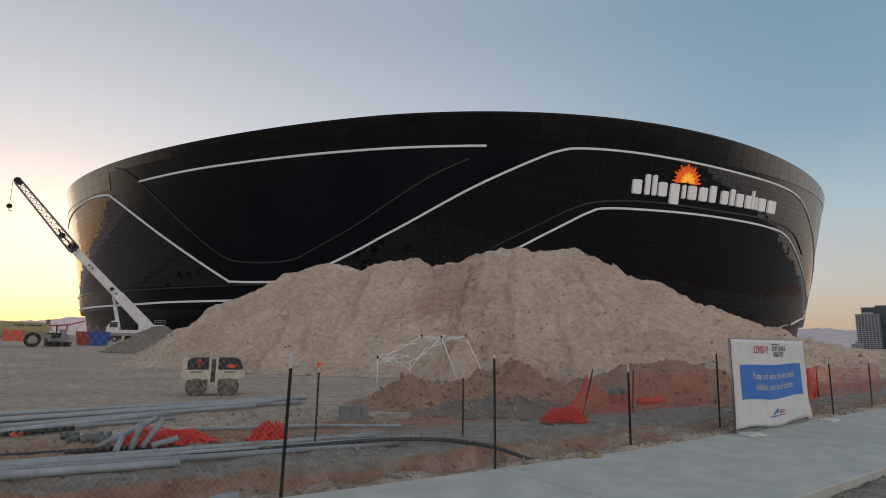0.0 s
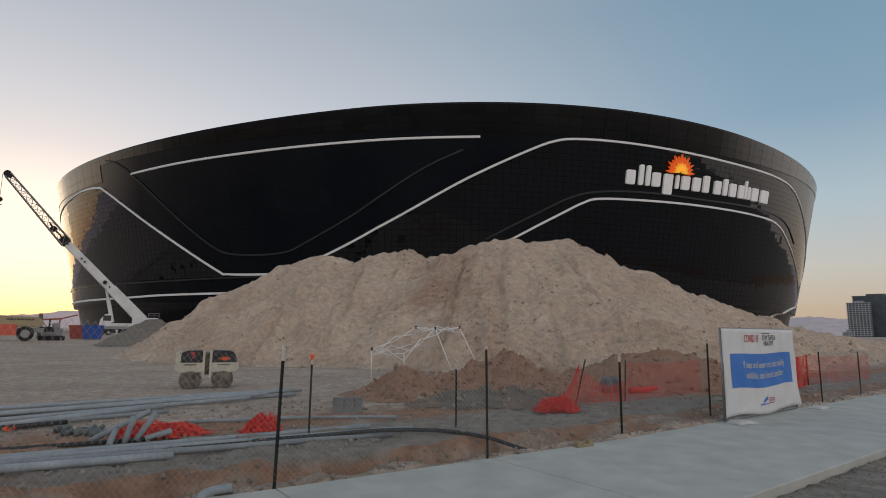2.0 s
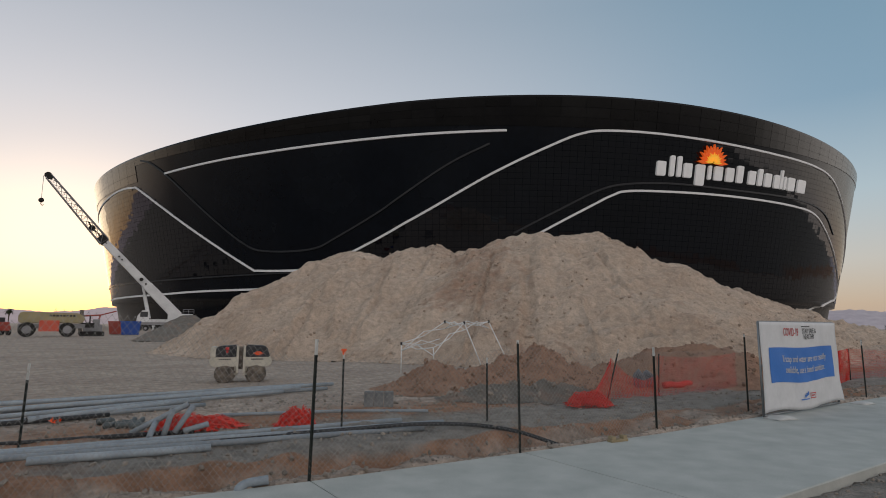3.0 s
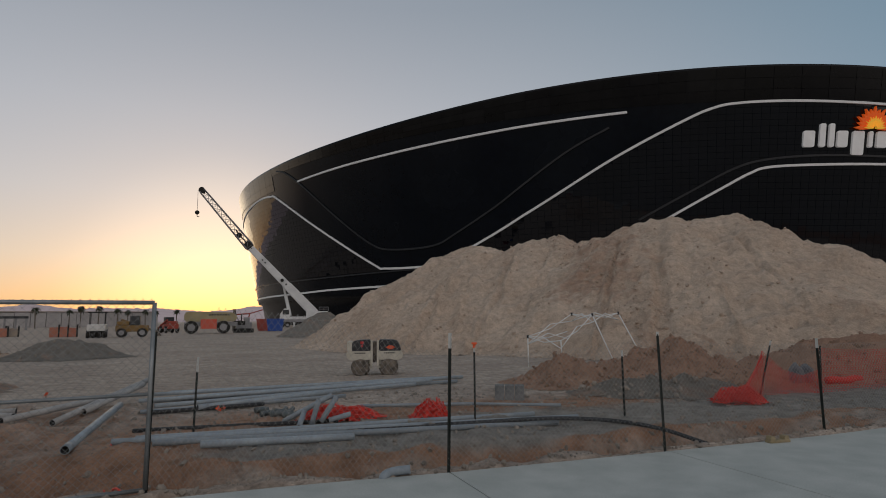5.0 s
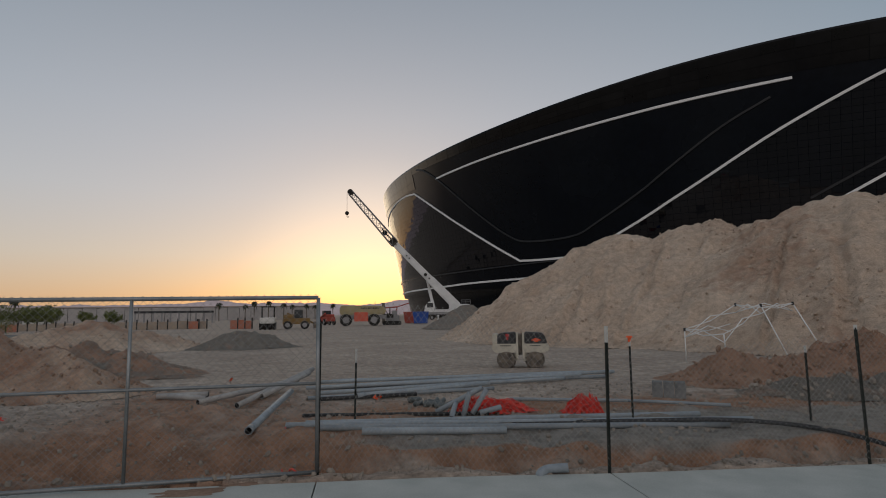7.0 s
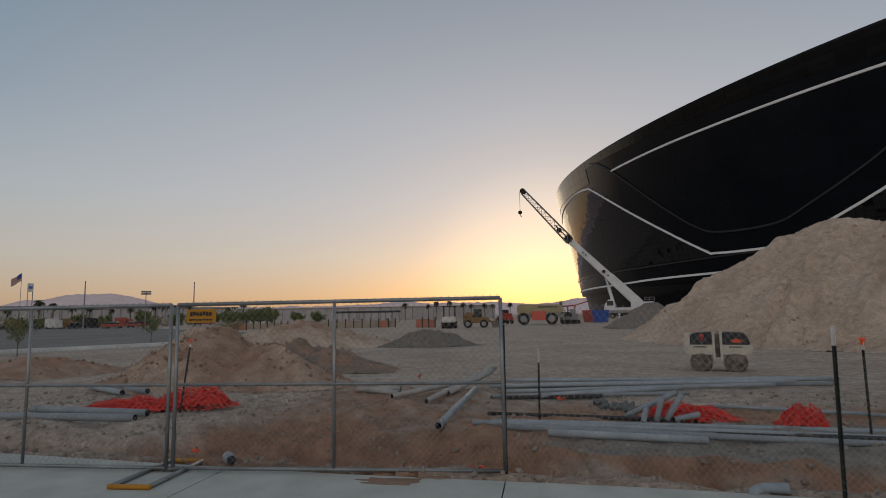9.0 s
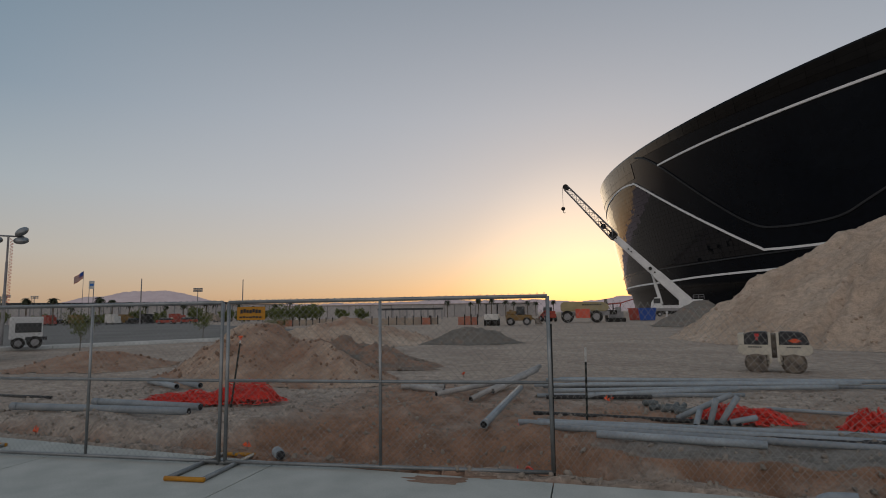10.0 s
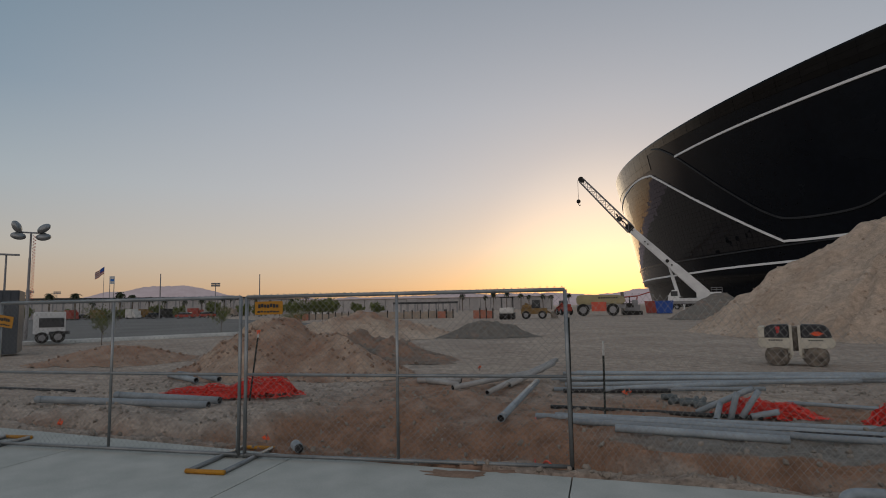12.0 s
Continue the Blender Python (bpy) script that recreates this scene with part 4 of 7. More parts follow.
# ---------------------------------------------------------------- orange netting
def net_pile(x, y, lx, ly, h, ang, seed):
    """Crumpled safety netting: a tangle of flat plastic strands."""
    z = ground_z(x, y)
    ob = thing("orange_netting", pose(x, y, z, 0, 0, ang), "crumpled heap of orange plastic safety netting", "netting", "orange netting")
    rnd = random.Random(seed)
    vs, fs = [], []

    def hump(u, v):
        q = max(0.0, 1 - (u * u + v * v))
        return h * math.sqrt(q) * (0.75 + 0.5 * noise.noise(Vector((u * 2.2, v * 2.2, seed))))
    for k in range(420):
        u, v = rnd.uniform(-1, 1), rnd.uniform(-1, 1)
        if u * u + v * v > 1:
            continue
        a = rnd.choice((0.3, 1.9)) + rnd.uniform(-0.5, 0.5)
        lay = rnd.uniform(0.15, 1.0)
        pts = []
        for i in range(7):
            t = (i - 3) * 0.12
            uu, vv = u + math.cos(a) * t + 0.06 * rnd.uniform(-1, 1), v + math.sin(a) * t + 0.06 * rnd.uniform(-1, 1)
            pts.append(Vector((uu * lx, vv * ly, hump(uu, vv) * lay + 0.02 + 0.03 * rnd.random())))
        w = rnd.uniform(0.006, 0.014)
        base = len(vs)
        tilt = Vector((rnd.uniform(-1, 1), rnd.uniform(-1, 1), rnd.uniform(-0.6, 0.6))).normalized() * w
        for p in pts:
            vs += [p - tilt, p + tilt]
        for i in range(6):
            q = base + 2 * i
            fs.append((q, q + 1, q + 3, q + 2))
    part("net_mesh", (vs, [], fs), M_ORANGE, ob)
    # the folded sheet beneath the loose strands
    bm = bmesh.new()
    n = 18
    grid = [[bm.verts.new((u * lx, v * ly, max(0.0, 0.55 * hump(u, v) + 0.04 * noise.noise(Vector((u * 7, v * 7, seed)))))) for u in np.linspace(-0.95, 0.95, n)] for v in np.linspace(-0.95, 0.95, n)]
    for i in range(n - 1):
        for j in range(n - 1):
            c = (grid[i][j].co + grid[i + 1][j + 1].co) / 2
            if (c.x / lx) ** 2 + (c.y / ly) ** 2 < 0.8:
                bm.faces.new((grid[i][j], grid[i][j + 1], grid[i + 1][j + 1], grid[i + 1][j]))
    part("fold", bm, M_ORANGE, ob)
    return ob


net_pile(*(-4.15, 8.92), 0.62, 0.30, 0.30, 25, 1)
net_pile(*(-2.74, 9.48), 0.30, 0.28, 0.34, 30, 2)
net_pile(*(-12.45, 3.48), 1.0, 0.45, 0.25, 40, 3)
net_pile(*(-11.81, 4.29), 0.75, 0.5, 0.45, 40, 4)
net_pile(2.68, 12.15, 0.50, 0.40, 0.34, 40, 5)


def net_sheet(a, b, za, zb, label, sag=0.12, cell=0.055, r=0.0045, slump=0.0):
    """Netting hung between stakes: upright and level strands with open cells."""
    A, B = Vector((*a, ground_z(*a))), Vector((*b, ground_z(*b)))
    ob = thing("orange_net_fence", Matrix.Translation(A), label, "netting", "orange netting")
    d = B - A
    L = d.length
    nrm = Vector((-d.y, d.x, 0)).normalized()

    def at(u, v):
        t = u / L
        top = za + (zb - za) * t - sag * 4 * t * (1 - t)
        w = 0.06 * noise.noise(Vector((u * 1.3, v * 2.0, L))) + slump * (1 - v) * math.sin(t * 3.0)
        return d * t + nrm * w + Vector((0, 0, 0.01 + v * top))
    lines = []
    n = int(L / cell)
    for i in range(n + 1):
        lines.append([at(L * i / n, v) for v in np.linspace(0, 1, 7)])
    m = int(max(za, zb) / cell)
    for j in range(m + 1):
        lines.append([at(u, j / m) for u in np.linspace(0, L, max(4, int(L / 0.35)))])
    part("net_mesh", prisms(lines, r), M_ORANGE, ob)


net_sheet((2.70, 12.04), (3.42, 13.27), 0.15, 0.9, "torn orange netting draped over a leaning stake", 0.1, 0.045, 0.006, 0.3)
net_sheet((3.42, 13.27), (4.81, 14.24), 0.9, 0.5, "slack orange safety net between stakes", 0.3, 0.05, 0.0045)
net_sheet((4.81, 14.24), (7.6, 16.2), 0.95, 0.95, "slack orange safety net between stakes", 0.08, 0.05, 0.0035)
net_sheet((10.4, 16.6), (12.3, 18.7), 0.98, 0.98, "taut orange safety net between stakes", 0.03, 0.05, 0.004)
net_sheet((12.3, 18.7), (16.5, 21.5), 0.98, 0.9, "taut orange safety net between stakes", 0.05, 0.055, 0.0032)


def roll(a, b, r=0.10):
    ob = thing("netting_roll", pose(*a, ground_z(*a) + r), "tight roll of orange safety netting on the soil", "netting", "orange netting")
    bm = bmesh.new()
    q = Vector((b[0] - a[0], b[1] - a[1], ground_z(*b) - ground_z(*a)))
    sweep(bm, [q * t + Vector((0, 0, 0.02 * math.sin(t * 9))) for t in np.linspace(0, 1, 8)], r, 10)
    part("roll", bm, M_ORANGE, ob, smooth=True)


roll((5.48, 15.83), (6.35, 16.26), 0.09)


def marker(x, y, h=0.14):
    """A scrap of orange ribbon tied to a wooden peg."""
    z = ground_z(x, y)
    ob = thing("survey_marker", pose(x, y, z), "orange ribbon on a short survey peg", "marker", "survey markers")
    bm = bmesh.new()
    box(bm, -0.008, -0.008, -0.05, 0.008, 0.008, h)
    part("peg", bm, M_STONE, ob)
    rnd = random.Random(int(x * 100))
    vs = [(0.05 * rnd.uniform(-1, 1), 0.05 * rnd.uniform(-1, 1), h * rnd.uniform(0.2, 1.1)) for _ in range(14)]
    part("ribbon", (vs, [], [(i, i + 1, i + 2) for i in range(12)]), M_HIVIS, ob)


for p in ((-0.74, 7.34), (0.58, 8.13), (7.40, 36.75), (-6.68, 9.30), (-10.66, 0.85), (-6.49, 8.90), (-5.51, 5.08), (-3.14, 5.62), (-2.93, 5.70), (-8.56, 2.91), (-11.59, 9.98), (-3.21, 5.65)):
    marker(*p)
marker(*(-7.44, 2.74), 0.1)


# concrete blocks on the spoil
def block_stack(x, y, ang):
    z = ground_z(x, y)
    for k in range(3):
        bm = bmesh.new()
        w = 0.20
        box(bm, 0, -0.1, 0, w - 0.012, 0.1, 0.30, 0.01)
        box(bm, 0.045, -0.115, 0.05, w - 0.057, -0.09, 0.25, 0.008)
        ob = part("concrete_block", bm, M_BLOCK)
        ob.matrix_world = pose(x - 0.3 * math.cos(radians(ang)) + k * w * math.cos(radians(ang)), y - 0.3 * math.sin(radians(ang)) + k * w * math.sin(radians(ang)), z - 0.01, 0, 0, ang)
        tagged(ob, "grey concrete block standing on loose gravel", "block", "concrete blocks")


block_stack(*(-1.68, 11.61), 8)


# ---------------------------------------------------------------- heaps of soil
clay = lambda x, y, v: 1.0 + 0.45 * fbm(x, y, 1.5, 4, 6.0)
heap("clay_mound", [[(-1.5, 14.8, 0.08), (-0.6, 15.0, 0.62), (0.2, 15.2, 0.48), (0.8, 15.6, 0.66), (2.0, 15.9, 0.88), (2.9, 16.1, 0.62), (4.0, 15.9, 0.30)]], 0.5,
     "reddish-brown clay spoil heap with loose clods", clay, step=0.05, rough=0.42, lump=0.18, seed=5.0, gully=0.2, foot=0.3)
heap("clay_mound", [[(4.8, 18.2, 0.55), (6.2, 18.3, 1.0), (7.6, 18.4, 1.15), (9.2, 18.8, 0.8), (10.5, 19.4, 0.5)]], 0.55,
     "low reddish-brown clay spoil heap behind orange netting", clay, step=0.08, rough=0.3, lump=0.11, seed=7.0, gully=0.2, foot=0.4)
heap("gravel_mound", [[(0.2, 13.0, 0.28), (1.6, 13.2, 0.36), (2.6, 13.7, 0.2)]], 0.5,
     "low grey gravel spoil with broken lumps", lambda x, y, v: 1.7 + 0.4 * fbm(x, y, 1.0, 3, 1.0), step=0.05, rough=0.5, lump=0.20, seed=8.0, gully=0.1, foot=0.25)
heap("clay_mound", [[(-16.7, 6.3, 1.36), (-16.3, 6.5, 1.46), (-15.7, 7.1, 0.88), (-14.1, 7.25, 0.84), (-13.3, 7.5, 0.58), (-12.2, 7.7, 0.10)]], 0.66,
     "rounded brown clay spoil heap", lambda x, y, v: 0.62 + 0.4 * fbm(x, y, 2.0, 4, 6.0), step=0.08, rough=0.25, lump=0.11, seed=9.0, gully=0.15, foot=0.45)
heap("gravel_mound", [[(-19.2, 9.3, 0.62), (-18.9, 9.8, 0.78), (-16.5, 10.1, 0.64), (-15.2, 10.2, 0.38), (-13.9, 10.3, 0.06)]], 0.36,
     "grey crushed-stone heap with a slumped edge", lambda x, y, v: 1.45 + 0.35 * fbm(x, y, 1.2, 4, 3.0), step=0.08, rough=0.5, lump=0.16, seed=10.0, gully=0.1, foot=0.35)
heap("clay_mound", [[(-30.6, 14.2, 0.85), (-29.9, 17.0, 1.55), (-28.8, 18.7, 1.05)]], 0.36,
     "broad tan soil heap", lambda x, y, v: 0.4 + 0.4 * fbm(x, y, 3.0, 4, 3.0), step=0.22, rough=0.3, lump=0.11, seed=11.0, foot=0.5)
heap("dirt_mound", [[(-24.6, 19.5, 0.25), (-24.1, 20.7, 0.72), (-23.6, 21.3, 0.90), (-22.7, 22.3, 0.52), (-21.9, 23.0, 0.12)]], 0.5,
     "low dark grey-brown dirt heap with lumps", lambda x, y, v: 1.8 + 0.2 * fbm(x, y, 1.2, 4, 3.0), step=0.09, rough=0.45, lump=0.11, seed=12.0, foot=0.3)
heap("clay_mound", [[(-23.4, 2.5, 0.40), (-23.1, 3.4, 0.56), (-23.0, 4.0, 0.52), (-22.9, 4.8, 0.15)]], 0.35, "low brown soil hump", lambda x, y, v: 0.7, step=0.16, rough=0.3, seed=13.0, foot=0.4)
gp = [(-28.24, 53.15, 1.56), (-27.48, 54.66, 2.67), (-27.20, 55.91, 2.83), (-26.67, 57.27, 2.25)]
heap("gravel_mound", [[(p[0], p[1], p[2] - 0.25) for p in gp]], 0.66,
     "dark grey crushed-stone heap below the crane", lambda x, y, v: 1.7, step=0.3, rough=0.3, seed=14.0, foot=0.6)


M_RUBBLE = mat("mound_rubble", (0.33, 0.25, 0.19), (0.50, 0.40, 0.32), 0.95, 0.8, 20, 0.4, grain=0.2)


def stones(name, spots, label, material=None):
    """Loose stones, clods and chips in one mesh."""
    rnd = random.Random(4)
    base = bmesh.new()
    bmesh.ops.create_icosphere(base, subdivisions=1, radius=1)
    bv = [v.co.copy() for v in base.verts]
    bf = [[v.index for v in f.verts] for f in base.faces]
    base.free()
    vs, fs = [], []
    for x, y, z, r in spots:
        o = len(vs)
        m = Euler((rnd.random() * 6, rnd.random() * 6, rnd.random() * 6)).to_matrix() @ Matrix.Diagonal((r * rnd.uniform(0.7, 1.3), r * rnd.uniform(0.6, 1.1), r * rnd.uniform(0.5, 0.9)))
        for v in bv:
            vs.append(m @ (v * rnd.uniform(0.8, 1.15)) + Vector((x, y, z)))
        fs += [[o + i for i in f] for f in bf]
    ob = part(name, (vs, [], fs), material or M_STONE)
    tagged(ob, label, "stones", kind="stuff")


rs = random.Random(11)
M_CLOD = mat("clay_clods", (0.20, 0.125, 0.085), (0.30, 0.20, 0.145), 0.95, 1.2, 20, 0.4, grain=0.2)


def on_heaps(names, count, small, big, power, lowest=0.05):
    pts = [p for nm, vs in SURFACE if nm in names for p in vs if p[1] - p[0] * 0.0 > 0 and p[2] > lowest]
    out = []
    for _ in range(count):
        x, y, z = rs.choice(pts)
        r = small + (big - small) * rs.random() ** power
        out.append((x + rs.uniform(-0.1, 0.1), y + rs.uniform(-0.1, 0.1), z + 0.1 * r, r))
    return out


spots = []
for k in range(16000):
    s, e = rs.uniform(-17, 15), rs.random() ** 1.4 * 7.0
    x, y = xy(s, walk_back(s) + 0.05 + e)
    r = 0.007 + 0.045 * rs.random() ** 7
    spots.append((x, y, ground_z(x, y) + 0.2 * r, r))
stones("stones", spots, "loose stones and clods along the trench and fence")
spots = []
for k in range(2600):
    s, n = rs.uniform(-8, 16), -3.0 - rs.random() ** 1.5 * 3.5
    x, y = xy(s, n)
    r = 0.008 + 0.02 * rs.random() ** 2
    spots.append((x, y, ground_z(x, y) + 0.2 * r, r))
stones("gravel", spots, "grey gravel beside the pavement kerb")

near_mound = [(x, y, z) for nm, vs in SURFACE if nm == "soil_mound" for x, y, z in vs if y < 37.5]
spots = []
for k in range(16000):
    x, y, z = rs.choice(near_mound)
    low = 1 - min(z / 6.0, 1)
    band = math.exp(-(((x + 0.9 + 0.32 * (y - 36)) / 1.5) ** 2))         # rubble gathers in the gully between the two masses
    if rs.random() > 0.10 + 0.35 * low ** 3 + 0.9 * band:
        continue
    r = 0.018 + 0.10 * rs.random() ** 6
    spots.append((x + rs.uniform(-0.1, 0.1), y + rs.uniform(-0.1, 0.1), z + 0.1 * r, r))
stones("rubble", spots, "stones and clods on the great mound", M_RUBBLE)
stones("clods", on_heaps(("clay_mound",), 3600, 0.015, 0.085, 4), "loose clods on the clay mounds", M_CLOD)
stones("crushed_stone", on_heaps(("gravel_mound", "dirt_mound"), 2200, 0.012, 0.08, 4), "crushed stone on the grey mounds", M_STONE)


def fitting(x, y, ang, kind):
    """A loose plastic elbow or coupling."""
    z = ground_z(x, y)
    ctrl = [(0, 0, 0.05), (0.14, 0, 0.055), (0.22, 0.05, 0.07), (0.25, 0.14, 0.09)] if kind else [(0, 0, 0.05), (0.1, 0.0, 0.05), (0.22, 0.01, 0.05)]
    ob = thing("pipe_fitting", pose(x, y, z, 0, 0, ang), "loose grey plastic pipe fitting on the soil", "pipe fitting", "loose pipe fittings")
    bm = bmesh.new()
    sweep(bm, curve_pts(ctrl, 4), 0.045, 10)
    part("body", bm, M_FITTING, ob, smooth=True)
    bm = bmesh.new()
    sweep(bm, [ctrl[0], (0.05, 0, 0.05)], 0.054, 10)
    part("collar", bm, M_FITTING, ob, smooth=True)


rf = random.Random(8)
for px, py in ((-5.65, 8.93), (-5.33, 8.68), (-5.46, 9.15), (-5.08, 8.67), (-5.82, 9.42), (-5.07, 8.93), (-5.96, 9.22), (-5.52, 9.02)):
    fitting(px, py, rf.uniform(0, 360), rf.random() < 0.6)


def dirt_patch(x, y, lx, ly, ang, seed, material, label):
    """A thin spill of soil trodden onto the slabs."""
    vs, fs = [(0, 0, 0.006)], []
    n = 40
    for ring in (0.5, 0.8, 1.0):
        for k in range(n):
            a = k * math.tau / n
            q = ring * (0.75 + 0.45 * noise.noise(Vector((math.cos(a) * 2, math.sin(a) * 2, seed))))
            vs.append((q * lx * math.cos(a), q * ly * math.sin(a), 0.006 - 0.005 * ring ** 2 + 0.001 * (ring < 1)))
    for k in range(n):
        fs.append((0, 1 + k, 1 + (k + 1) % n))
        for r in range(2):
            o = 1 + r * n
            fs.append((o + k, o + n + k, o + n + (k + 1) % n, o + (k + 1) % n))
    ob = part("dirt_patch", (vs, [], fs), material, smooth=True)
    ob.matrix_world = pose(x, y, 0.001, 0, 0, ang)
    tagged(ob, label, "dirt", kind="stuff")


dirt_patch(*(-4.97, 3.73), 0.42, 0.16, 36, 1.0, M_CLOD, "thin reddish soil spilled on the pavement")
dirt_patch(*(-4.74, 4.15), 0.30, 0.09, 36, 2.0, M_CLOD, "thin reddish soil spilled on the pavement")


M_BUNDLE = mat("grey_wrap", (0.10, 0.10, 0.11), (0.2, 0.2, 0.21), 0.7, 4, 30, 0.2)


def bag(x, y, h, seed):
    bm = bmesh.new()
    bmesh.ops.create_icosphere(bm, subdivisions=3, radius=0.5)
    for v in bm.verts:
        f = 1 + 0.25 * noise.noise(v.co * 3 + Vector((seed, 0, 0)))
        v.co = Vector((v.co.x * 0.34 * f, v.co.y * 0.32 * f, max(-0.45, v.co.z) * h * f + h * 0.42))
    ob = part("wrapped_bundle", bm, M_BUNDLE, smooth=True)
    ob.matrix_world = pose(x, y, ground_z(x, y) - 0.02)
    tagged(ob, "grey wrapped bundle standing beside orange netting", "bundle", "wrapped bundles")


bag(*(4.78, 15.71), 0.55, 1.0)
bag(*(5.11, 16.05), 0.5, 4.0)

# ---------------------------------------------------------------- trench roller
def trench_roller(x, y, ang):
    ro = thing("trench_roller", pose(x, y, ground_z(x, y) - 0.01, 0, 0, ang), "small cream and black articulated trench roller with studded drums", "roller")
    for sgn, nm in ((-1, "rear_body"), (1, "front_body")):  # two halves about the hinge
        # cream lower hull with a sloping nose
        bm = bmesh.new()
        prof = [(0.10, 0.47), (0.74, 0.47), (0.84, 0.54), (0.86, 0.66), (0.80, 0.74), (0.10, 0.74)]
        a = [bm.verts.new((sgn * px, -0.40, pz)) for px, pz in prof]
        b = [bm.verts.new((sgn * px, 0.40, pz)) for px, pz in prof]
        n = len(prof)
        for i in range(n):
            bm.faces.new((a[i], a[(i + 1) % n], b[(i + 1) % n], b[i]))
        bm.faces.new(a)
        bm.faces.new(b)
        box(bm, sgn * 0.13 - 0.05, -0.33, 0.22, sgn * 0.13 + 0.05, 0.33, 0.52)
        bmesh.ops.recalc_face_normals(bm, faces=bm.faces)
        bmesh.ops.bevel(bm, geom=bm.edges, offset=0.02, segments=2, affect="EDGES")
        hull = part(nm, bm, M_CREAM, ro, "cream painted steel hull")
        bm = bmesh.new()
        nose = 0.72 if sgn > 0 else 0.68
        prof = [(0.12, 0.73), (0.81, 0.73), (nose, 1.00), (nose - 0.10, 1.06), (0.12, 1.08)]
        a = [bm.verts.new((sgn * px, -0.385, pz)) for px, pz in prof]
        b = [bm.verts.new((sgn * px, 0.385, pz)) for px, pz in prof]
        n = len(prof)
        for i in range(n):
            bm.faces.new((a[i], a[(i + 1) % n], b[(i + 1) % n], b[i]))
        bm.faces.new(a)
        bm.faces.new(b)
        bmesh.ops.recalc_face_normals(bm, faces=bm.faces)
        bmesh.ops.bevel(bm, geom=bm.edges, offset=0.035, segments=3, affect="EDGES")
        hood = part("hood", bm, M_BLACKPL, hull, "glossy black engine hood")
        if sgn < 0:
            bm = bmesh.new()
            box(bm, -0.83, -0.39, 0.74, -0.68, 0.39, 1.03, 0.03)
            part("end_cap", bm, M_CREAM, hull)
        bm = bmesh.new()
        if sgn > 0:
            for k in range(5):
                w = 0.17 - 0.05 * abs(k - 2)
                box(bm, 0.47 - w / 1.2, -0.392, 0.84 + 0.022 * (k - 2), 0.47 + w / 1.2, -0.386, 0.858 + 0.022 * (k - 2))
            part("decal", bm, M_HIVIS, hull, "orange diamond decal")
        else:
            box(bm, -0.43, -0.392, 0.95, -0.33, -0.386, 1.03)
            box(bm, -0.41, -0.392, 0.86, -0.35, -0.386, 0.93)
            part("decal", bm, M_REDINK, hull, "red warning decal")
        bm = bmesh.new()
        for k in range(6):
            box(bm, sgn * 0.30 + k * 0.055 * sgn - 0.02, -0.4035, 0.665, sgn * 0.30 + k * 0.055 * sgn + 0.02, -0.4005, 0.70)
        part("print_bars", bm, M_INK, hull)
        for side in (-1, 1):
            bm = bmesh.new()
            cx, r = sgn * 0.42, 0.235
            tube(bm, (cx, side * 0.06, 0.275), (cx, side * 0.43, 0.275), r, 28)
            for k in range(14):
                a = k * math.tau / 14
                for j in range(3):
                    yy = side * (0.11 + 0.12 * j)
                    aa = a + (0.22 if j == 1 else 0)
                    m = Matrix.Translation((cx, yy, 0.27)) @ pose(0, 0, 0, 0, math.degrees(aa), 0)
                    box(bm, -0.024, -0.042, r - 0.01, 0.024, 0.042, r + 0.055, m=m)
            drum = part("drum", bm, M_MUDSTEEL, ro, "studded mud-caked steel drum")
            bm = bmesh.new()
            tube(bm, (cx, side * 0.431, 0.27), (cx, side * 0.45, 0.27), 0.09, 16)
            for k in range(6):
                a = k * math.tau / 6
                tube(bm, (cx + 0.13 * math.cos(a), side * 0.431, 0.27 + 0.13 * math.sin(a)), (cx + 0.13 * math.cos(a), side * 0.442, 0.27 + 0.13 * math.sin(a)), 0.02, 8)
            part("hub", bm, M_MUDSTEEL, drum)
    bm = bmesh.new()
    box(bm, -0.10, -0.28, 0.40, 0.10, 0.28, 1.02, 0.02)
    for k in range(11):
        box(bm, -0.11, -0.31, 0.48 + k * 0.05, 0.11, -0.27, 0.505 + k * 0.05)
    part("hinge_bellows", bm, M_MUDSTEEL, ro, "dusty ribbed hinge cover")
    for sx in (-0.092, 0.092):
        bm = bmesh.new()
        box(bm, sx - 0.032, -0.405, 0.30, sx + 0.032, -0.34, 1.07, 0.014)
        part("hinge_post", bm, M_CREAM, ro)


trench_roller(-6.50, 16.52, 20)


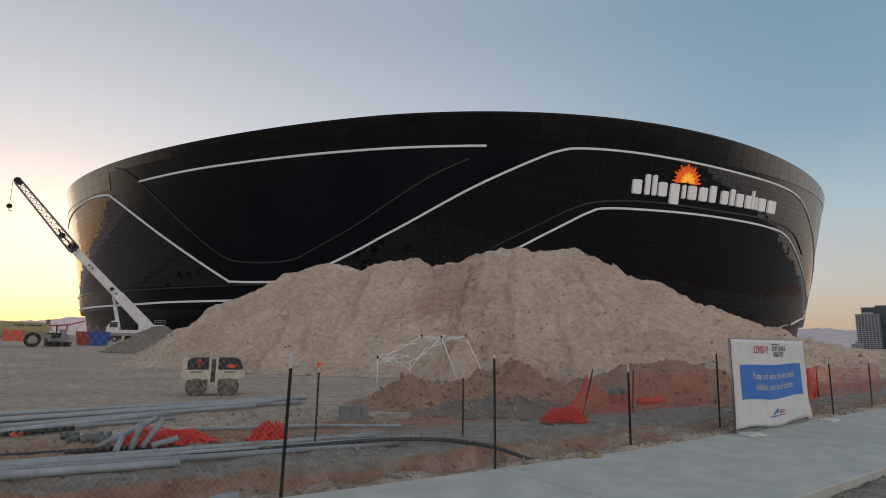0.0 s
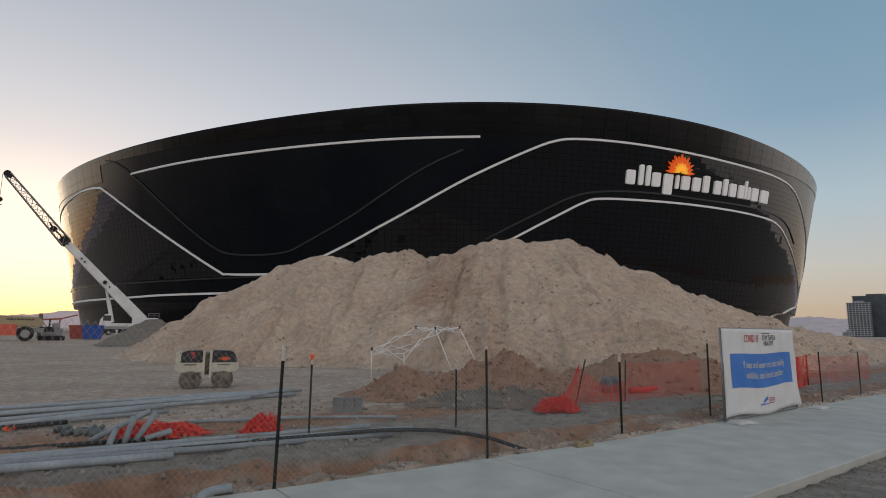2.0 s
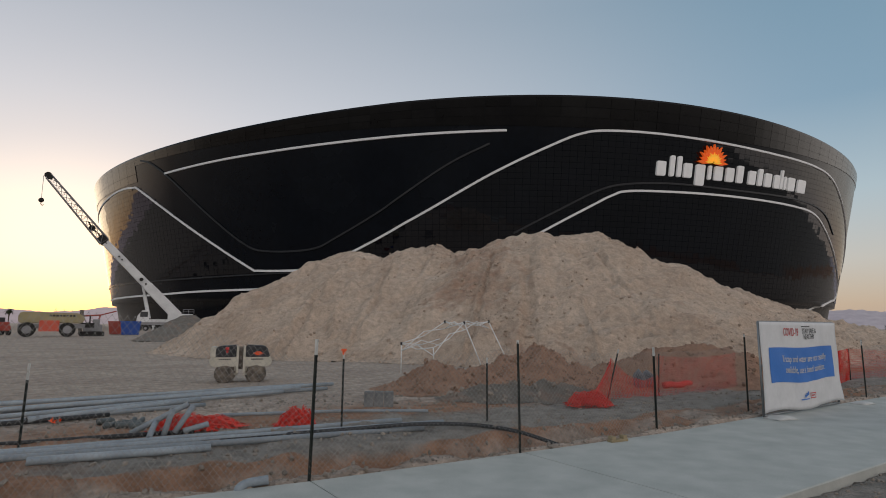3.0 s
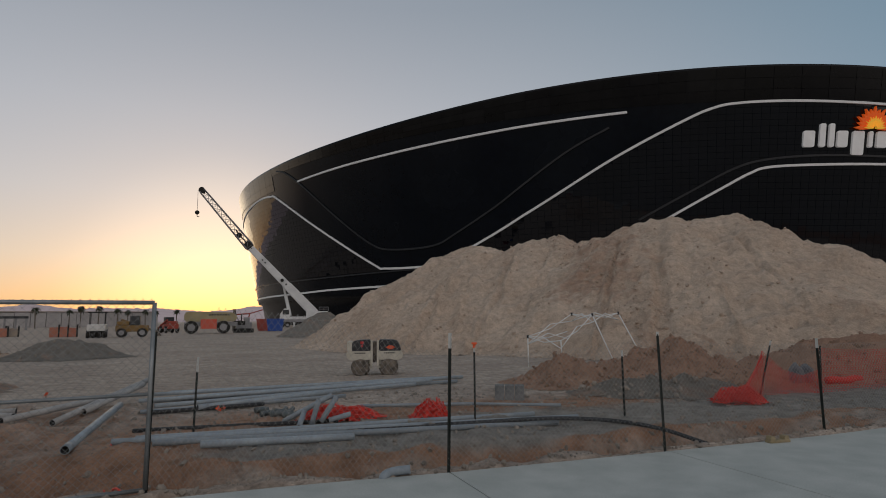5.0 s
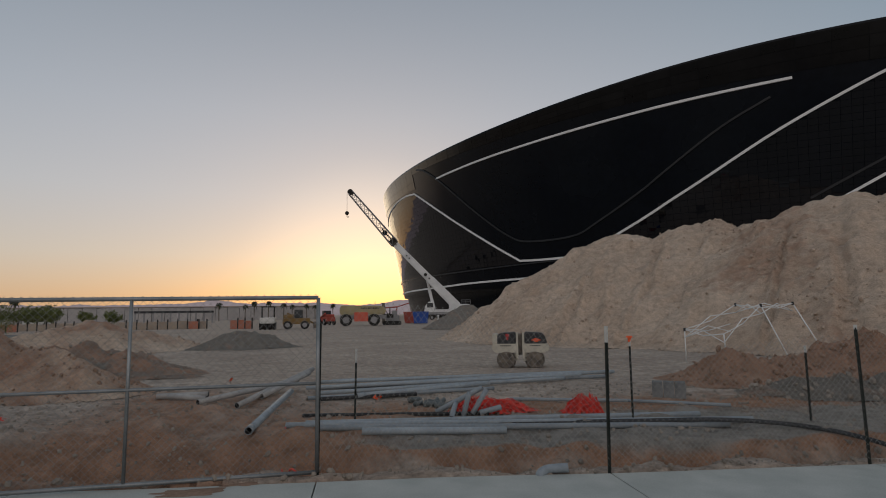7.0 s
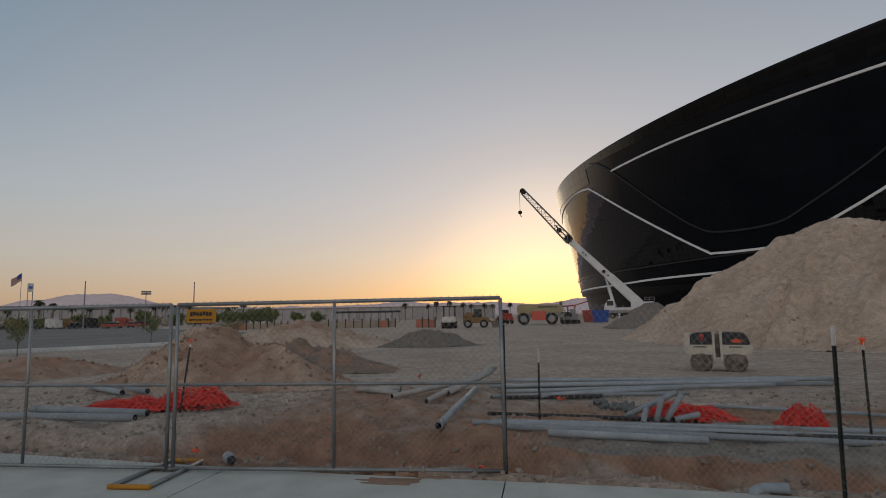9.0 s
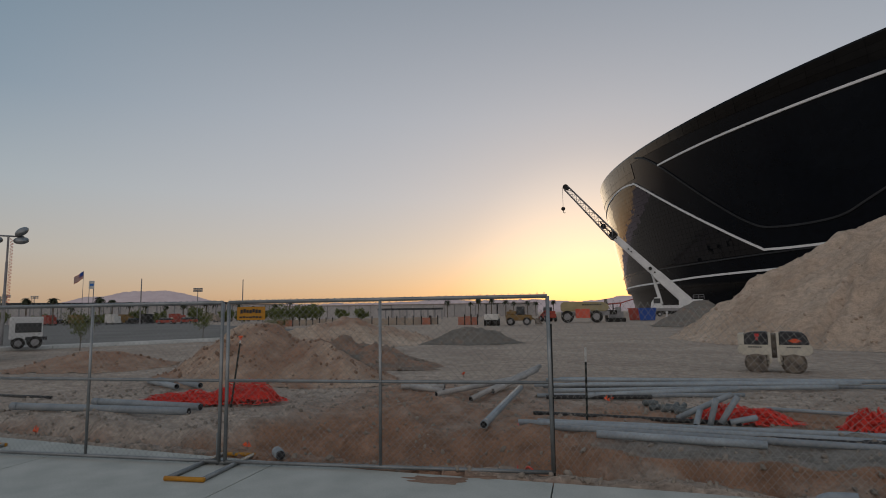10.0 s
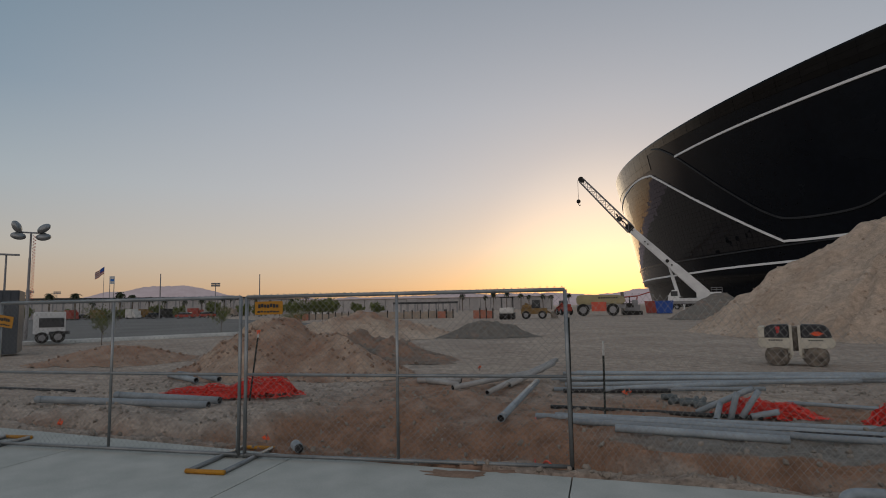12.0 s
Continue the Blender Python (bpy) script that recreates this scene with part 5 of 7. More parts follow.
# ---------------------------------------------------------------- collapsed canopy frame
def tent_frame():
    tf = thing("canopy_frame", pose(-2.18, 20.08, 0), "bare white folding canopy frame, half collapsed beside the mound", "tent frame")
    o = Vector((-2.18, 20.08, 0))
    P = {"a": (-2.18, 20.08, 1.02), "b": (-0.69, 21.4, 1.80), "c": (0.04, 20.6, 1.76), "d": (0.98, 22.0, 1.82), "m": (-1.02, 19.5, 0.90), "n": (-0.9, 21.9, 1.15)}
    P = {k: Vector(v) - o for k, v in P.items()}

    def bar(name, p, q, r=0.017):
        bm = bmesh.new()
        tube(bm, p, q, r, 8)
        part(name, bm, M_TENT, tf, smooth=True)
    for k, foot in (("a", (-2.18, 20.08)), ("c", (0.75, 20.6)), ("d", (1.85, 21.9)), ("m", (-1.0, 19.5))):
        f = Vector((*foot, ground_z(*foot))) - o
        bar("leg", P[k], f if k != "m" else P[k] - Vector((-0.02, 0, 0.42)), 0.02)
    for p, q in (("a", "b"), ("a", "m"), ("m", "c"), ("b", "d"), ("c", "d"), ("b", "c"), ("a", "n")):
        A, B = P[p], P[q]
        mid = (A + B) / 2
        drop = Vector((0, 0, 0.26))
        bar("truss_bar", A, mid - drop * 0.5)
        bar("truss_bar", mid - drop * 0.5, B)
        bar("truss_bar", A - drop, mid + drop * 0.1)
        bar("truss_bar", mid + drop * 0.1, B - drop)
    for k in "abcd":
        bm = bmesh.new()
        box(bm, -0.035, -0.035, -0.06, 0.035, 0.035, 0.05, 0.01, m=Matrix.Translation(P[k]))
        part("corner_joint", bm, M_BLACKPL, tf, "black plastic joint")


tent_frame()

# ---------------------------------------------------------------- sign on the stadium: plain blocks and a sunburst
M_SIGN = mat("sign_white", (0.78, 0.78, 0.78), (0.85, 0.85, 0.85), 0.5, 0.5, 5, 0.0, grain=0.03)
b = M_SIGN.node_tree.nodes["Principled BSDF"]
b.inputs["Emission Color"].default_value, b.inputs["Emission Strength"].default_value = (1, 1, 1, 1), 0.06
M_SUNRED = mat("sign_orange", (0.72, 0.09, 0.01), (0.8, 0.12, 0.015), 0.5, 0.5, 5, 0.0)
M_SUNYEL = mat("sign_yellow", (0.85, 0.42, 0.03), (0.9, 0.5, 0.05), 0.5, 0.5, 5, 0.0)
for m, c, e in ((M_SUNRED, (1, 0.16, 0.02, 1), 0.25), (M_SUNYEL, (1, 0.6, 0.06, 1), 0.3)):
    q = m.node_tree.nodes["Principled BSDF"]
    q.inputs["Emission Color"].default_value, q.inputs["Emission Strength"].default_value = c, e


def shell_block(th0, th1, z0, z1, rad, off0, off1):
    """A rounded block that follows the wall."""
    w = (shell(th0, z0) - shell(th1, z0)).length
    h = z1 - z0
    rad = min(rad, w / 2.02, h / 2.02)
    pts = []
    for cu, cv, a0 in ((w - rad, h - rad, 0), (rad, h - rad, 90), (rad, rad, 180), (w - rad, rad, 270)):
        for k in range(5):
            a = radians(a0 + 22.5 * k)
            pts.append(((cu + rad * math.cos(a)) / w, cv + rad * math.sin(a)))
    bm = bmesh.new()
    lo = [bm.verts.new(shell(th0 + (th1 - th0) * u, z0 + v, off0)) for u, v in pts]
    hi = [bm.verts.new(shell(th0 + (th1 - th0) * u, z0 + v, off1)) for u, v in pts]
    n = len(pts)
    for i in range(n):
        bm.faces.new((lo[i], lo[(i + 1) % n], hi[(i + 1) % n], hi[i]))
    bm.faces.new(hi)
    bm.faces.new(lo[::-1])
    bmesh.ops.recalc_face_normals(bm, faces=bm.faces)
    return bm


sign = thing("stadium_sign", pose(0, 0, 0), "plain white blocks under an orange sunburst on the wall", "sign")
XB, XT, XA = 42.75, 46.6, 48.3
for th0, th1, z0, z1 in ((-63.0, -61.75, XB, XT), (-61.5, -60.85, XB, XA), (-60.65, -60.05, XB, XA), (-59.95, -58.75, XB, XT), (-58.55, -57.2, 40.9, XT), (-56.95, -56.45, XB, XT), (-56.25, -54.95, XB, XT), (-54.75, -53.45, XB, XT), (-53.25, -52.2, XB, XT + 0.9),
                         (-51.6, -50.35, XB, XT), (-50.15, -49.35, XB, XT + 0.9), (-49.15, -47.85, XB, XT), (-47.6, -46.5, XB, XT), (-46.45, -46.0, XB, XA), (-45.85, -45.35, XB, XT), (-45.2, -43.65, XB, XT), (-43.4, -41.4, XB, XT)):
    gap = 0.10 * (th1 - th0)
    part("sign_block", shell_block(th0 + gap, th1 - gap, z0, z1, 0.4, 0.1, 0.7), M_SIGN, sign)
c0 = shell(-56.6, 47.3, 1.0)
tx = (shell(-56.0, 47.3, 1.0) - shell(-57.2, 47.3, 1.0)).normalized()
tz = (shell(-56.6, 50.0, 1.0) - shell(-56.6, 46.0, 1.0)).normalized()
to = tx.cross(tz).normalized()
if (shell(-56.6, 47.3, 2.0) - c0).dot(to) < 0:
    to = -to
for k in range(13):
    a = math.pi * k / 12
    d = tx * math.cos(a) + tz * math.sin(a)
    s = tx * -math.sin(a) + tz * math.cos(a)
    ln = 5.2 if k % 2 == 0 else 4.6
    for m, r0, r1, w, off in ((M_SUNRED, 1.2, ln, 0.55, 0.0), (M_SUNYEL, 0.4, ln * 0.55, 0.34, 0.22)):
        bm = bmesh.new()
        q = [c0 + d * r0 - s * w * 0.6, c0 + d * (r0 + r1) / 2 - s * w, c0 + d * r1, c0 + d * (r0 + r1) / 2 + s * w, c0 + d * r0 + s * w * 0.6]
        lo = [bm.verts.new(p + to * (off - 0.5)) for p in q]
        hi = [bm.verts.new(p + to * (off + 0.15)) for p in q]
        for i in range(5):
            bm.faces.new((lo[i], lo[(i + 1) % 5], hi[(i + 1) % 5], hi[i]))
        bm.faces.new(hi)
        bm.faces.new(lo[::-1])
        bmesh.ops.recalc_face_normals(bm, faces=bm.faces)
        part("sun_ray", bm, m, sign)

# ---------------------------------------------------------------- crane
M_CRANE = mat("white_crane_paint", (0.55, 0.56, 0.57), (0.68, 0.69, 0.69), 0.5, 0.5, 6, 0.0, grain=0.08)
M_GREYST = mat("grey_lattice_steel", (0.20, 0.20, 0.21), (0.3, 0.3, 0.31), 0.5, 1, 10, 0.0, metal=0.3)
M_DKGLASS = mat("dark_window", (0.02, 0.025, 0.03), (0.03, 0.035, 0.04), 0.12, 1, 10, 0.0, spec=0.6)
M_MACHYEL = mat("machine_yellow", (0.17, 0.10, 0.035), (0.24, 0.15, 0.05), 0.6, 1, 12, 0.0, grain=0.15)
M_TANK = mat("cream_yellow_tank", (0.29, 0.25, 0.14), (0.36, 0.31, 0.18), 0.5, 1, 12, 0.0, grain=0.12)
M_MACHRED = mat("machine_red", (0.28, 0.05, 0.035), (0.36, 0.07, 0.05), 0.6, 1, 12, 0.0, grain=0.15)
M_SKIP = mat("blue_skip", (0.02, 0.07, 0.30), (0.03, 0.09, 0.36), 0.6, 1, 12, 0.0, grain=0.15)


def wheel(parent, x, y, z, r, w, rim=None):
    bm = bmesh.new()
    tube(bm, (x, y - w / 2, z), (x, y + w / 2, z), r, 20)
    bmesh.ops.bevel(bm, geom=[e for e in bm.edges if len(e.link_faces) == 2 and e.calc_face_angle(0) > 1.0], offset=r * 0.12, segments=2, affect="EDGES")
    ty = part("tyre", bm, M_RUBBER, parent)
    bm = bmesh.new()
    tube(bm, (x, y - w / 2 - 0.012, z), (x, y + w / 2 + 0.012, z), r * 0.55, 14)
    part("rim", bm, rim or M_GREYST, ty)


def crane():
    base = Vector((-71.0, 132.3, 0))
    cr = thing("mobile_crane", pose(*base, 0, 0, 28), "white telescopic truck crane with a grey lattice jib raised", "crane")
    inv = cr.matrix_world.inverted()
    foot, joint, tip = (inv @ Vector(p) for p in ((-68.6, 133.7, 3.4), (-82.7, 125.4, 20.3), (-92.2, 118.6, 34.0)))

    def girder(name, a, b, w0, w1, material):
        d = (b - a)
        q = d.to_track_quat("Z", "Y")
        bm = bmesh.new()
        lo = [bm.verts.new(a + q @ Vector((sx * w0 / 2, sy * w0 / 2, 0))) for sx, sy in ((-1, -1), (1, -1), (1, 1), (-1, 1))]
        hi = [bm.verts.new(b + q @ Vector((sx * w1 / 2, sy * w1 / 2, 0))) for sx, sy in ((-1, -1), (1, -1), (1, 1), (-1, 1))]
        for i in range(4):
            bm.faces.new((lo[i], lo[(i + 1) % 4], hi[(i + 1) % 4], hi[i]))
        bm.faces.new(lo[::-1])
        bm.faces.new(hi)
        bmesh.ops.bevel(bm, geom=bm.edges, offset=0.08, segments=1, affect="EDGES")
        return part(name, bm, material, cr)
    mid = foot.lerp(joint, 0.42)
    girder("boom", foot, mid, 2.35, 2.1, M_CRANE)
    girder("boom_section", mid - (joint - foot).normalized() * 0.3, joint, 1.85, 1.55, M_CRANE)
    way = (joint - foot).normalized()
    out = Vector((0.0, -1.0, 0.0))
    for f, r in ((0.50, 0.42), (0.44, 0.2), (0.76, 0.18), (0.80, 0.18)):
        bm = bmesh.new()
        c = foot.lerp(joint, f)
        tube(bm, c + out * 0.6, c + out * 1.25, r, 14)
        part("pivot_pin", bm, M_RUBBER, cr)
    girder("boom_head", joint - (joint - foot).normalized() * 0.4, joint + way * 1.4, 1.9, 1.7, M_RUBBER)
    q = (tip - joint).to_track_quat("Z", "Y")
    L = (tip - joint).length
    n = 11
    corners = [[joint.lerp(tip, k / n) + q @ Vector((sx * w, sy * w, 0)) for sx, sy in ((-1, -1), (1, -1), (1, 1), (-1, 1))] for k in range(n + 1) for w in [0.95 - 0.35 * (k / n)]]
    bm = bmesh.new()
    for i in range(4):
        tube(bm, corners[0][i], corners[-1][i], 0.13, 6)
    for k in range(n):
        for i in range(4):
            tube(bm, corners[k][i], corners[k + 1][(i + 1) % 4], 0.065, 5)
            tube(bm, corners[k][i], corners[k][(i + 1) % 4], 0.045, 5)
    part("lattice_jib", bm, M_GREYST, cr, "grey lattice jib of thin tubes")
    bm = bmesh.new()
    tube(bm, tip + Vector((0, -0.35, 0.1)), tip + Vector((0, 0.35, 0.1)), 0.75, 16)
    tube(bm, tip + q @ Vector((0.9, 0, -0.6)) - Vector((0, 0.3, 0)), tip + q @ Vector((0.9, 0, -0.6)) + Vector((0, 0.3, 0)), 0.45, 14)
    part("jib_pulley", bm, M_RUBBER, cr)
    for p, w in ((3, 0.6), (4, 0.7)):
        bm = bmesh.new()
        c = joint.lerp(tip, 0.05 + 0.17 * (p - 3)) + q @ Vector((-0.9, 0, 0))
        bmesh.ops.create_icosphere(bm, subdivisions=2, radius=w, matrix=Matrix.Translation(c))
        tube(bm, c, c + q @ Vector((1.2, 0, 0.5)), 0.12, 6)
        tube(bm, c + q @ Vector((0.2, 0, -1.2)), c + q @ Vector((2.0, 0, 1.4)), 0.16, 6)
        tube(bm, c + q @ Vector((1.8, 0, -1.6)), c + q @ Vector((0.4, 0, 1.0)), 0.12, 6)
        part("jib_bracket", bm, M_RUBBER, cr)
    hk = inv @ Vector((-92.9, 118.1, 28.4))
    bm = bmesh.new()
    tube(bm, hk + Vector((0, 0, 0.4)), Vector((hk.x, hk.y, tip.z)), 0.05, 6)
    part("hoist_rope", bm, M_GREYST, cr)
    bm = bmesh.new()
    bmesh.ops.create_icosphere(bm, subdivisions=2, radius=0.55, matrix=Matrix.Translation(hk))
    sweep(bm, [hk + Vector((0.0, 0, -0.5)), hk + Vector((0.0, 0, -0.9)), hk + Vector((0.25, 0, -1.15)), hk + Vector((0.5, 0, -0.95))], 0.1, 6)
    part("hook_block", bm, M_RUBBER, cr)
    cyl0, cyl1 = inv @ Vector((-73.8, 130.6, 2.9)), foot.lerp(joint, 0.50)
    bm = bmesh.new()
    tube(bm, cyl0, cyl0.lerp(cyl1, 0.6), 0.42, 12)
    tube(bm, cyl0.lerp(cyl1, 0.6), cyl1, 0.28, 12)
    part("lift_cylinder", bm, M_CRANE, cr)
    bm = bmesh.new()
    box(bm, -6.6, -1.4, 1.2, 5.8, 1.4, 1.75, 0.06)
    part("chassis", bm, M_GREYST, cr)
    bm = bmesh.new()
    box(bm, -5.2, -1.45, 1.75, 5.4, 1.45, 2.35, 0.08)
    box(bm, 3.2, -1.3, 2.35, 5.6, 1.3, 3.5, 0.1)
    box(bm, 0.6, -1.2, 2.35, 3.2, 1.2, 3.9, 0.12)
    part("superstructure", bm, M_CRANE, cr)
    bm = bmesh.new()
    v = [(-5.4, 1.8), (-3.0, 1.8), (-3.0, 4.1), (-4.4, 4.1), (-5.2, 3.0)]
    a = [bm.verts.new((px, -1.4, pz)) for px, pz in v]
    b = [bm.verts.new((px, -0.1, pz)) for px, pz in v]
    for i in range(5):
        bm.faces.new((a[i], a[(i + 1) % 5], b[(i + 1) % 5], b[i]))
    bm.faces.new(a)
    bm.faces.new(b)
    bmesh.ops.recalc_face_normals(bm, faces=bm.faces)
    cab = part("cab", bm, M_CRANE, cr)
    bm = bmesh.new()
    box(bm, -4.7, -1.43, 2.8, -3.25, -1.405, 3.85)
    part("window", bm, M_DKGLASS, cab, "dark cab window")
    bm = bmesh.new()
    for sx in (3.6, 4.7, 5.8):
        tube(bm, (sx, -1.3, 3.5), (sx, -1.3, 4.4), 0.05, 6)
    tube(bm, (3.6, -1.3, 4.4), (5.8, -1.3, 4.4), 0.05, 6)
    tube(bm, (3.6, -1.3, 3.95), (5.8, -1.3, 3.95), 0.05, 6)
    part("handrail", bm, M_GREYST, cr)
    for sx in (-5.2, -3.8, 2.4, 3.8, 5.0):
        for sy in (-1.15, 1.15):
            wheel(cr, sx, sy, 0.62, 0.62, 0.45)
    for sx in (-2.2, 1.2):
        bm = bmesh.new()
        box(bm, sx - 0.25, -3.2, 0.9, sx + 0.25, 3.2, 1.25, 0.03)
        for sy in (-3.1, 3.1):
            tube(bm, (sx, sy, 0.06), (sx, sy, 1.0), 0.14, 8)
            tube(bm, (sx, sy, 0.0), (sx, sy, 0.1), 0.4, 12)
        part("outrigger", bm, M_CRANE, cr)

    for ob in cr.children_recursive:      # a tall all-terrain carrier
        if ob.name.split(".")[0] in ("chassis", "superstructure", "cab", "window", "handrail"):
            ob.data.transform(Matrix.Diagonal((1.08, 1.0, 1.15, 1)))


crane()


# ---------------------------------------------------------------- machines and containers across the site
def tanker(x, y):
    tk = thing("tanker_truck", pose(x, y, ground_z(x, y), 0, 0, 36.5), "old cream-yellow tank truck with big tyres and a red panel", "truck")
    prof = [(-3.3, 1.75), (-3.15, 1.6), (2.9, 1.6), (3.35, 1.95), (3.35, 2.35), (2.7, 2.85), (-3.0, 2.95), (-3.3, 2.7)]
    bm = bmesh.new()
    a = [bm.verts.new((px, -1.2, pz)) for px, pz in prof]
    b = [bm.verts.new((px, 1.2, pz)) for px, pz in prof]
    for k in range(8):
        bm.faces.new((a[k], a[(k + 1) % 8], b[(k + 1) % 8], b[k]))
    bm.faces.new(a)
    bm.faces.new(b)
    bmesh.ops.recalc_face_normals(bm, faces=bm.faces)
    bmesh.ops.bevel(bm, geom=bm.edges, offset=0.12, segments=2, affect="EDGES")
    part("tank", bm, M_TANK, tk)
    bm = bmesh.new()
    box(bm, -3.3, -0.9, 1.0, 3.4, 0.9, 1.55, 0.05)
    part("chassis", bm, M_GREYST, tk)
    bm = bmesh.new()
    box(bm, 3.0, -0.8, 1.1, 4.4, 0.8, 1.7, 0.08)
    tube(bm, (3.9, -0.5, 1.7), (3.9, -0.5, 2.6), 0.08, 8)
    part("engine", bm, M_RUBBER, tk)
    bm = bmesh.new()
    box(bm, -1.25, -1.34, 0.65, 0.75, -1.22, 1.95, 0.04)
    part("side_panel", bm, M_REDPANEL, tk, "red-orange panel")
    bm = bmesh.new()
    for k in range(8):
        box(bm, -0.3 + k * 0.34, -1.215, 2.42, -0.06 + k * 0.34, -1.205, 2.62)
    part("print_bars", bm, M_INK, tk)
    for sx in (-2.4, 1.6):
        for sy in (-1.1, 1.1):
            wheel(tk, sx, sy, 0.86, 0.86, 0.6)


tanker(-50.1, 67.4)


def drill_rig(x, y, ang):
    """An upright mast on tracks with a long slanting arm and hoses."""
    rg = thing("drill_rig", pose(x, y, ground_z(x, y), 0, 0, ang), "grey tracked drill rig with an upright mast and thin arm", "construction machine", "machines on the site")
    for sy in (-0.7, 0.7):
        bm = bmesh.new()
        box(bm, -1.3, sy - 0.22, 0.0, 1.5, sy + 0.22, 0.6, 0.16)
        part("track", bm, M_RUBBER, rg)
    bm = bmesh.new()
    box(bm, -0.9, -0.7, 0.6, 1.2, 0.7, 1.5, 0.1)
    box(bm, 0.1, -0.6, 1.5, 0.9, 0.6, 2.2, 0.08)
    part("body", bm, M_GREYST, rg)
    bm = bmesh.new()
    box(bm, -1.45, -0.2, 0.2, -1.0, 0.2, 3.4, 0.05)
    box(bm, -1.55, -0.25, 2.3, -0.9, 0.25, 2.75, 0.05)
    part("mast", bm, M_MUDSTEEL, rg)
    bm = bmesh.new()
    tube(bm, (-1.2, 0, 2.6), (0.9, 0, 2.75), 0.1, 8)
    tube(bm, (0.9, 0, 2.75), (2.7, 0, 3.3), 0.08, 8)
    tube(bm, (0.6, 0, 1.5), (0.9, 0, 2.75), 0.09, 8)
    part("arm", bm, M_MACHRED, rg)
    for off in (0.0, 0.25):
        bm = bmesh.new()
        sweep(bm, curve_pts([(-1.0, off, 2.4), (-0.5, off - 0.3, 1.7), (0.0, off - 0.4, 2.0), (0.4, off, 1.4)], 6), 0.04, 6)
        part("hose", bm, M_BLACKPIPE, rg)


drill_rig(-49.0, 73.2, 35)


def telehandler(x, y, ang, colour, label):
    te = thing("site_machine", pose(x, y, ground_z(x, y), 0, 0, ang), label, "construction machine", "machines on the site")
    bm = bmesh.new()
    box(bm, -1.6, -0.8, 0.6, 1.6, 0.8, 1.3, 0.12)
    box(bm, -1.5, -0.7, 1.3, -0.3, 0.7, 1.75, 0.15)
    part("body", bm, colour, te)
    bm = bmesh.new()
    box(bm, -0.25, -0.6, 1.3, 0.75, 0.6, 2.35, 0.1)
    cab = part("cab", bm, M_BLACKPL, te)
    bm = bmesh.new()
    box(bm, -0.15, -0.615, 1.55, 0.65, -0.602, 2.2)
    part("window", bm, M_DKGLASS, cab)
    bm = bmesh.new()
    tube(bm, (-1.2, 0.75, 1.9), (1.2, 0.8, 1.1), 0.12, 8)
    tube(bm, (1.2, 0.8, 1.1), (2.3, 0.8, 0.5), 0.1, 8)
    part("arm", bm, colour, te)
    bm = bmesh.new()
    v = [(2.0, 0.12), (2.9, 0.1), (2.9, 0.2), (2.2, 0.9), (2.0, 0.8)]
    a = [bm.verts.new((px, -0.9, pz)) for px, pz in v]
    b = [bm.verts.new((px, 0.9, pz)) for px, pz in v]
    for i in range(5):
        bm.faces.new((a[i], a[(i + 1) % 5], b[(i + 1) % 5], b[i]))
    bm.faces.new(a)
    bm.faces.new(b)
    bmesh.ops.recalc_face_normals(bm, faces=bm.faces)
    part("bucket", bm, M_MUDSTEEL, te)
    for sx in (-1.0, 1.0):
        for sy in (-0.8, 0.8):
            wheel(te, sx, sy, 0.5, 0.5, 0.35)
    return te


def at(p):
    return p[0], p[1]


telehandler(-49.1, 52.6, 40, M_MACHYEL, "worn yellow skid-steer loader parked on the site")
telehandler(*at((-61.35, 72.87, 0.30)), 150, M_MACHRED, "orange-red loader parked behind the yellow one")


def compactor(x, y, ang):
    ro = thing("pneumatic_roller", pose(x, y, ground_z(x, y), 0, 0, ang), "white pneumatic tyre roller with a dark canopy", "roller")
    bm = bmesh.new()
    box(bm, -1.9, -0.85, 0.75, 1.9, 0.85, 1.45, 0.12)
    part("body", bm, M_WHITE, ro)
    for k in range(4):
        wheel(ro, -1.4, -0.75 + k * 0.5, 0.48, 0.48, 0.3)
        wheel(ro, 1.4, -0.75 + k * 0.5, 0.48, 0.48, 0.3)
    bm = bmesh.new()
    for sx in (-0.7, 0.7):
        for sy in (-0.7, 0.7):
            tube(bm, (sx, sy, 1.4), (sx, sy, 2.7), 0.04, 6)
    part("canopy_posts", bm, M_RUBBER, ro)
    bm = bmesh.new()
    box(bm, -1.0, -0.9, 2.68, 1.0, 0.9, 2.78, 0.03)
    part("canopy", bm, M_RUBBER, ro)


compactor(-51.5, 50.3, 132)


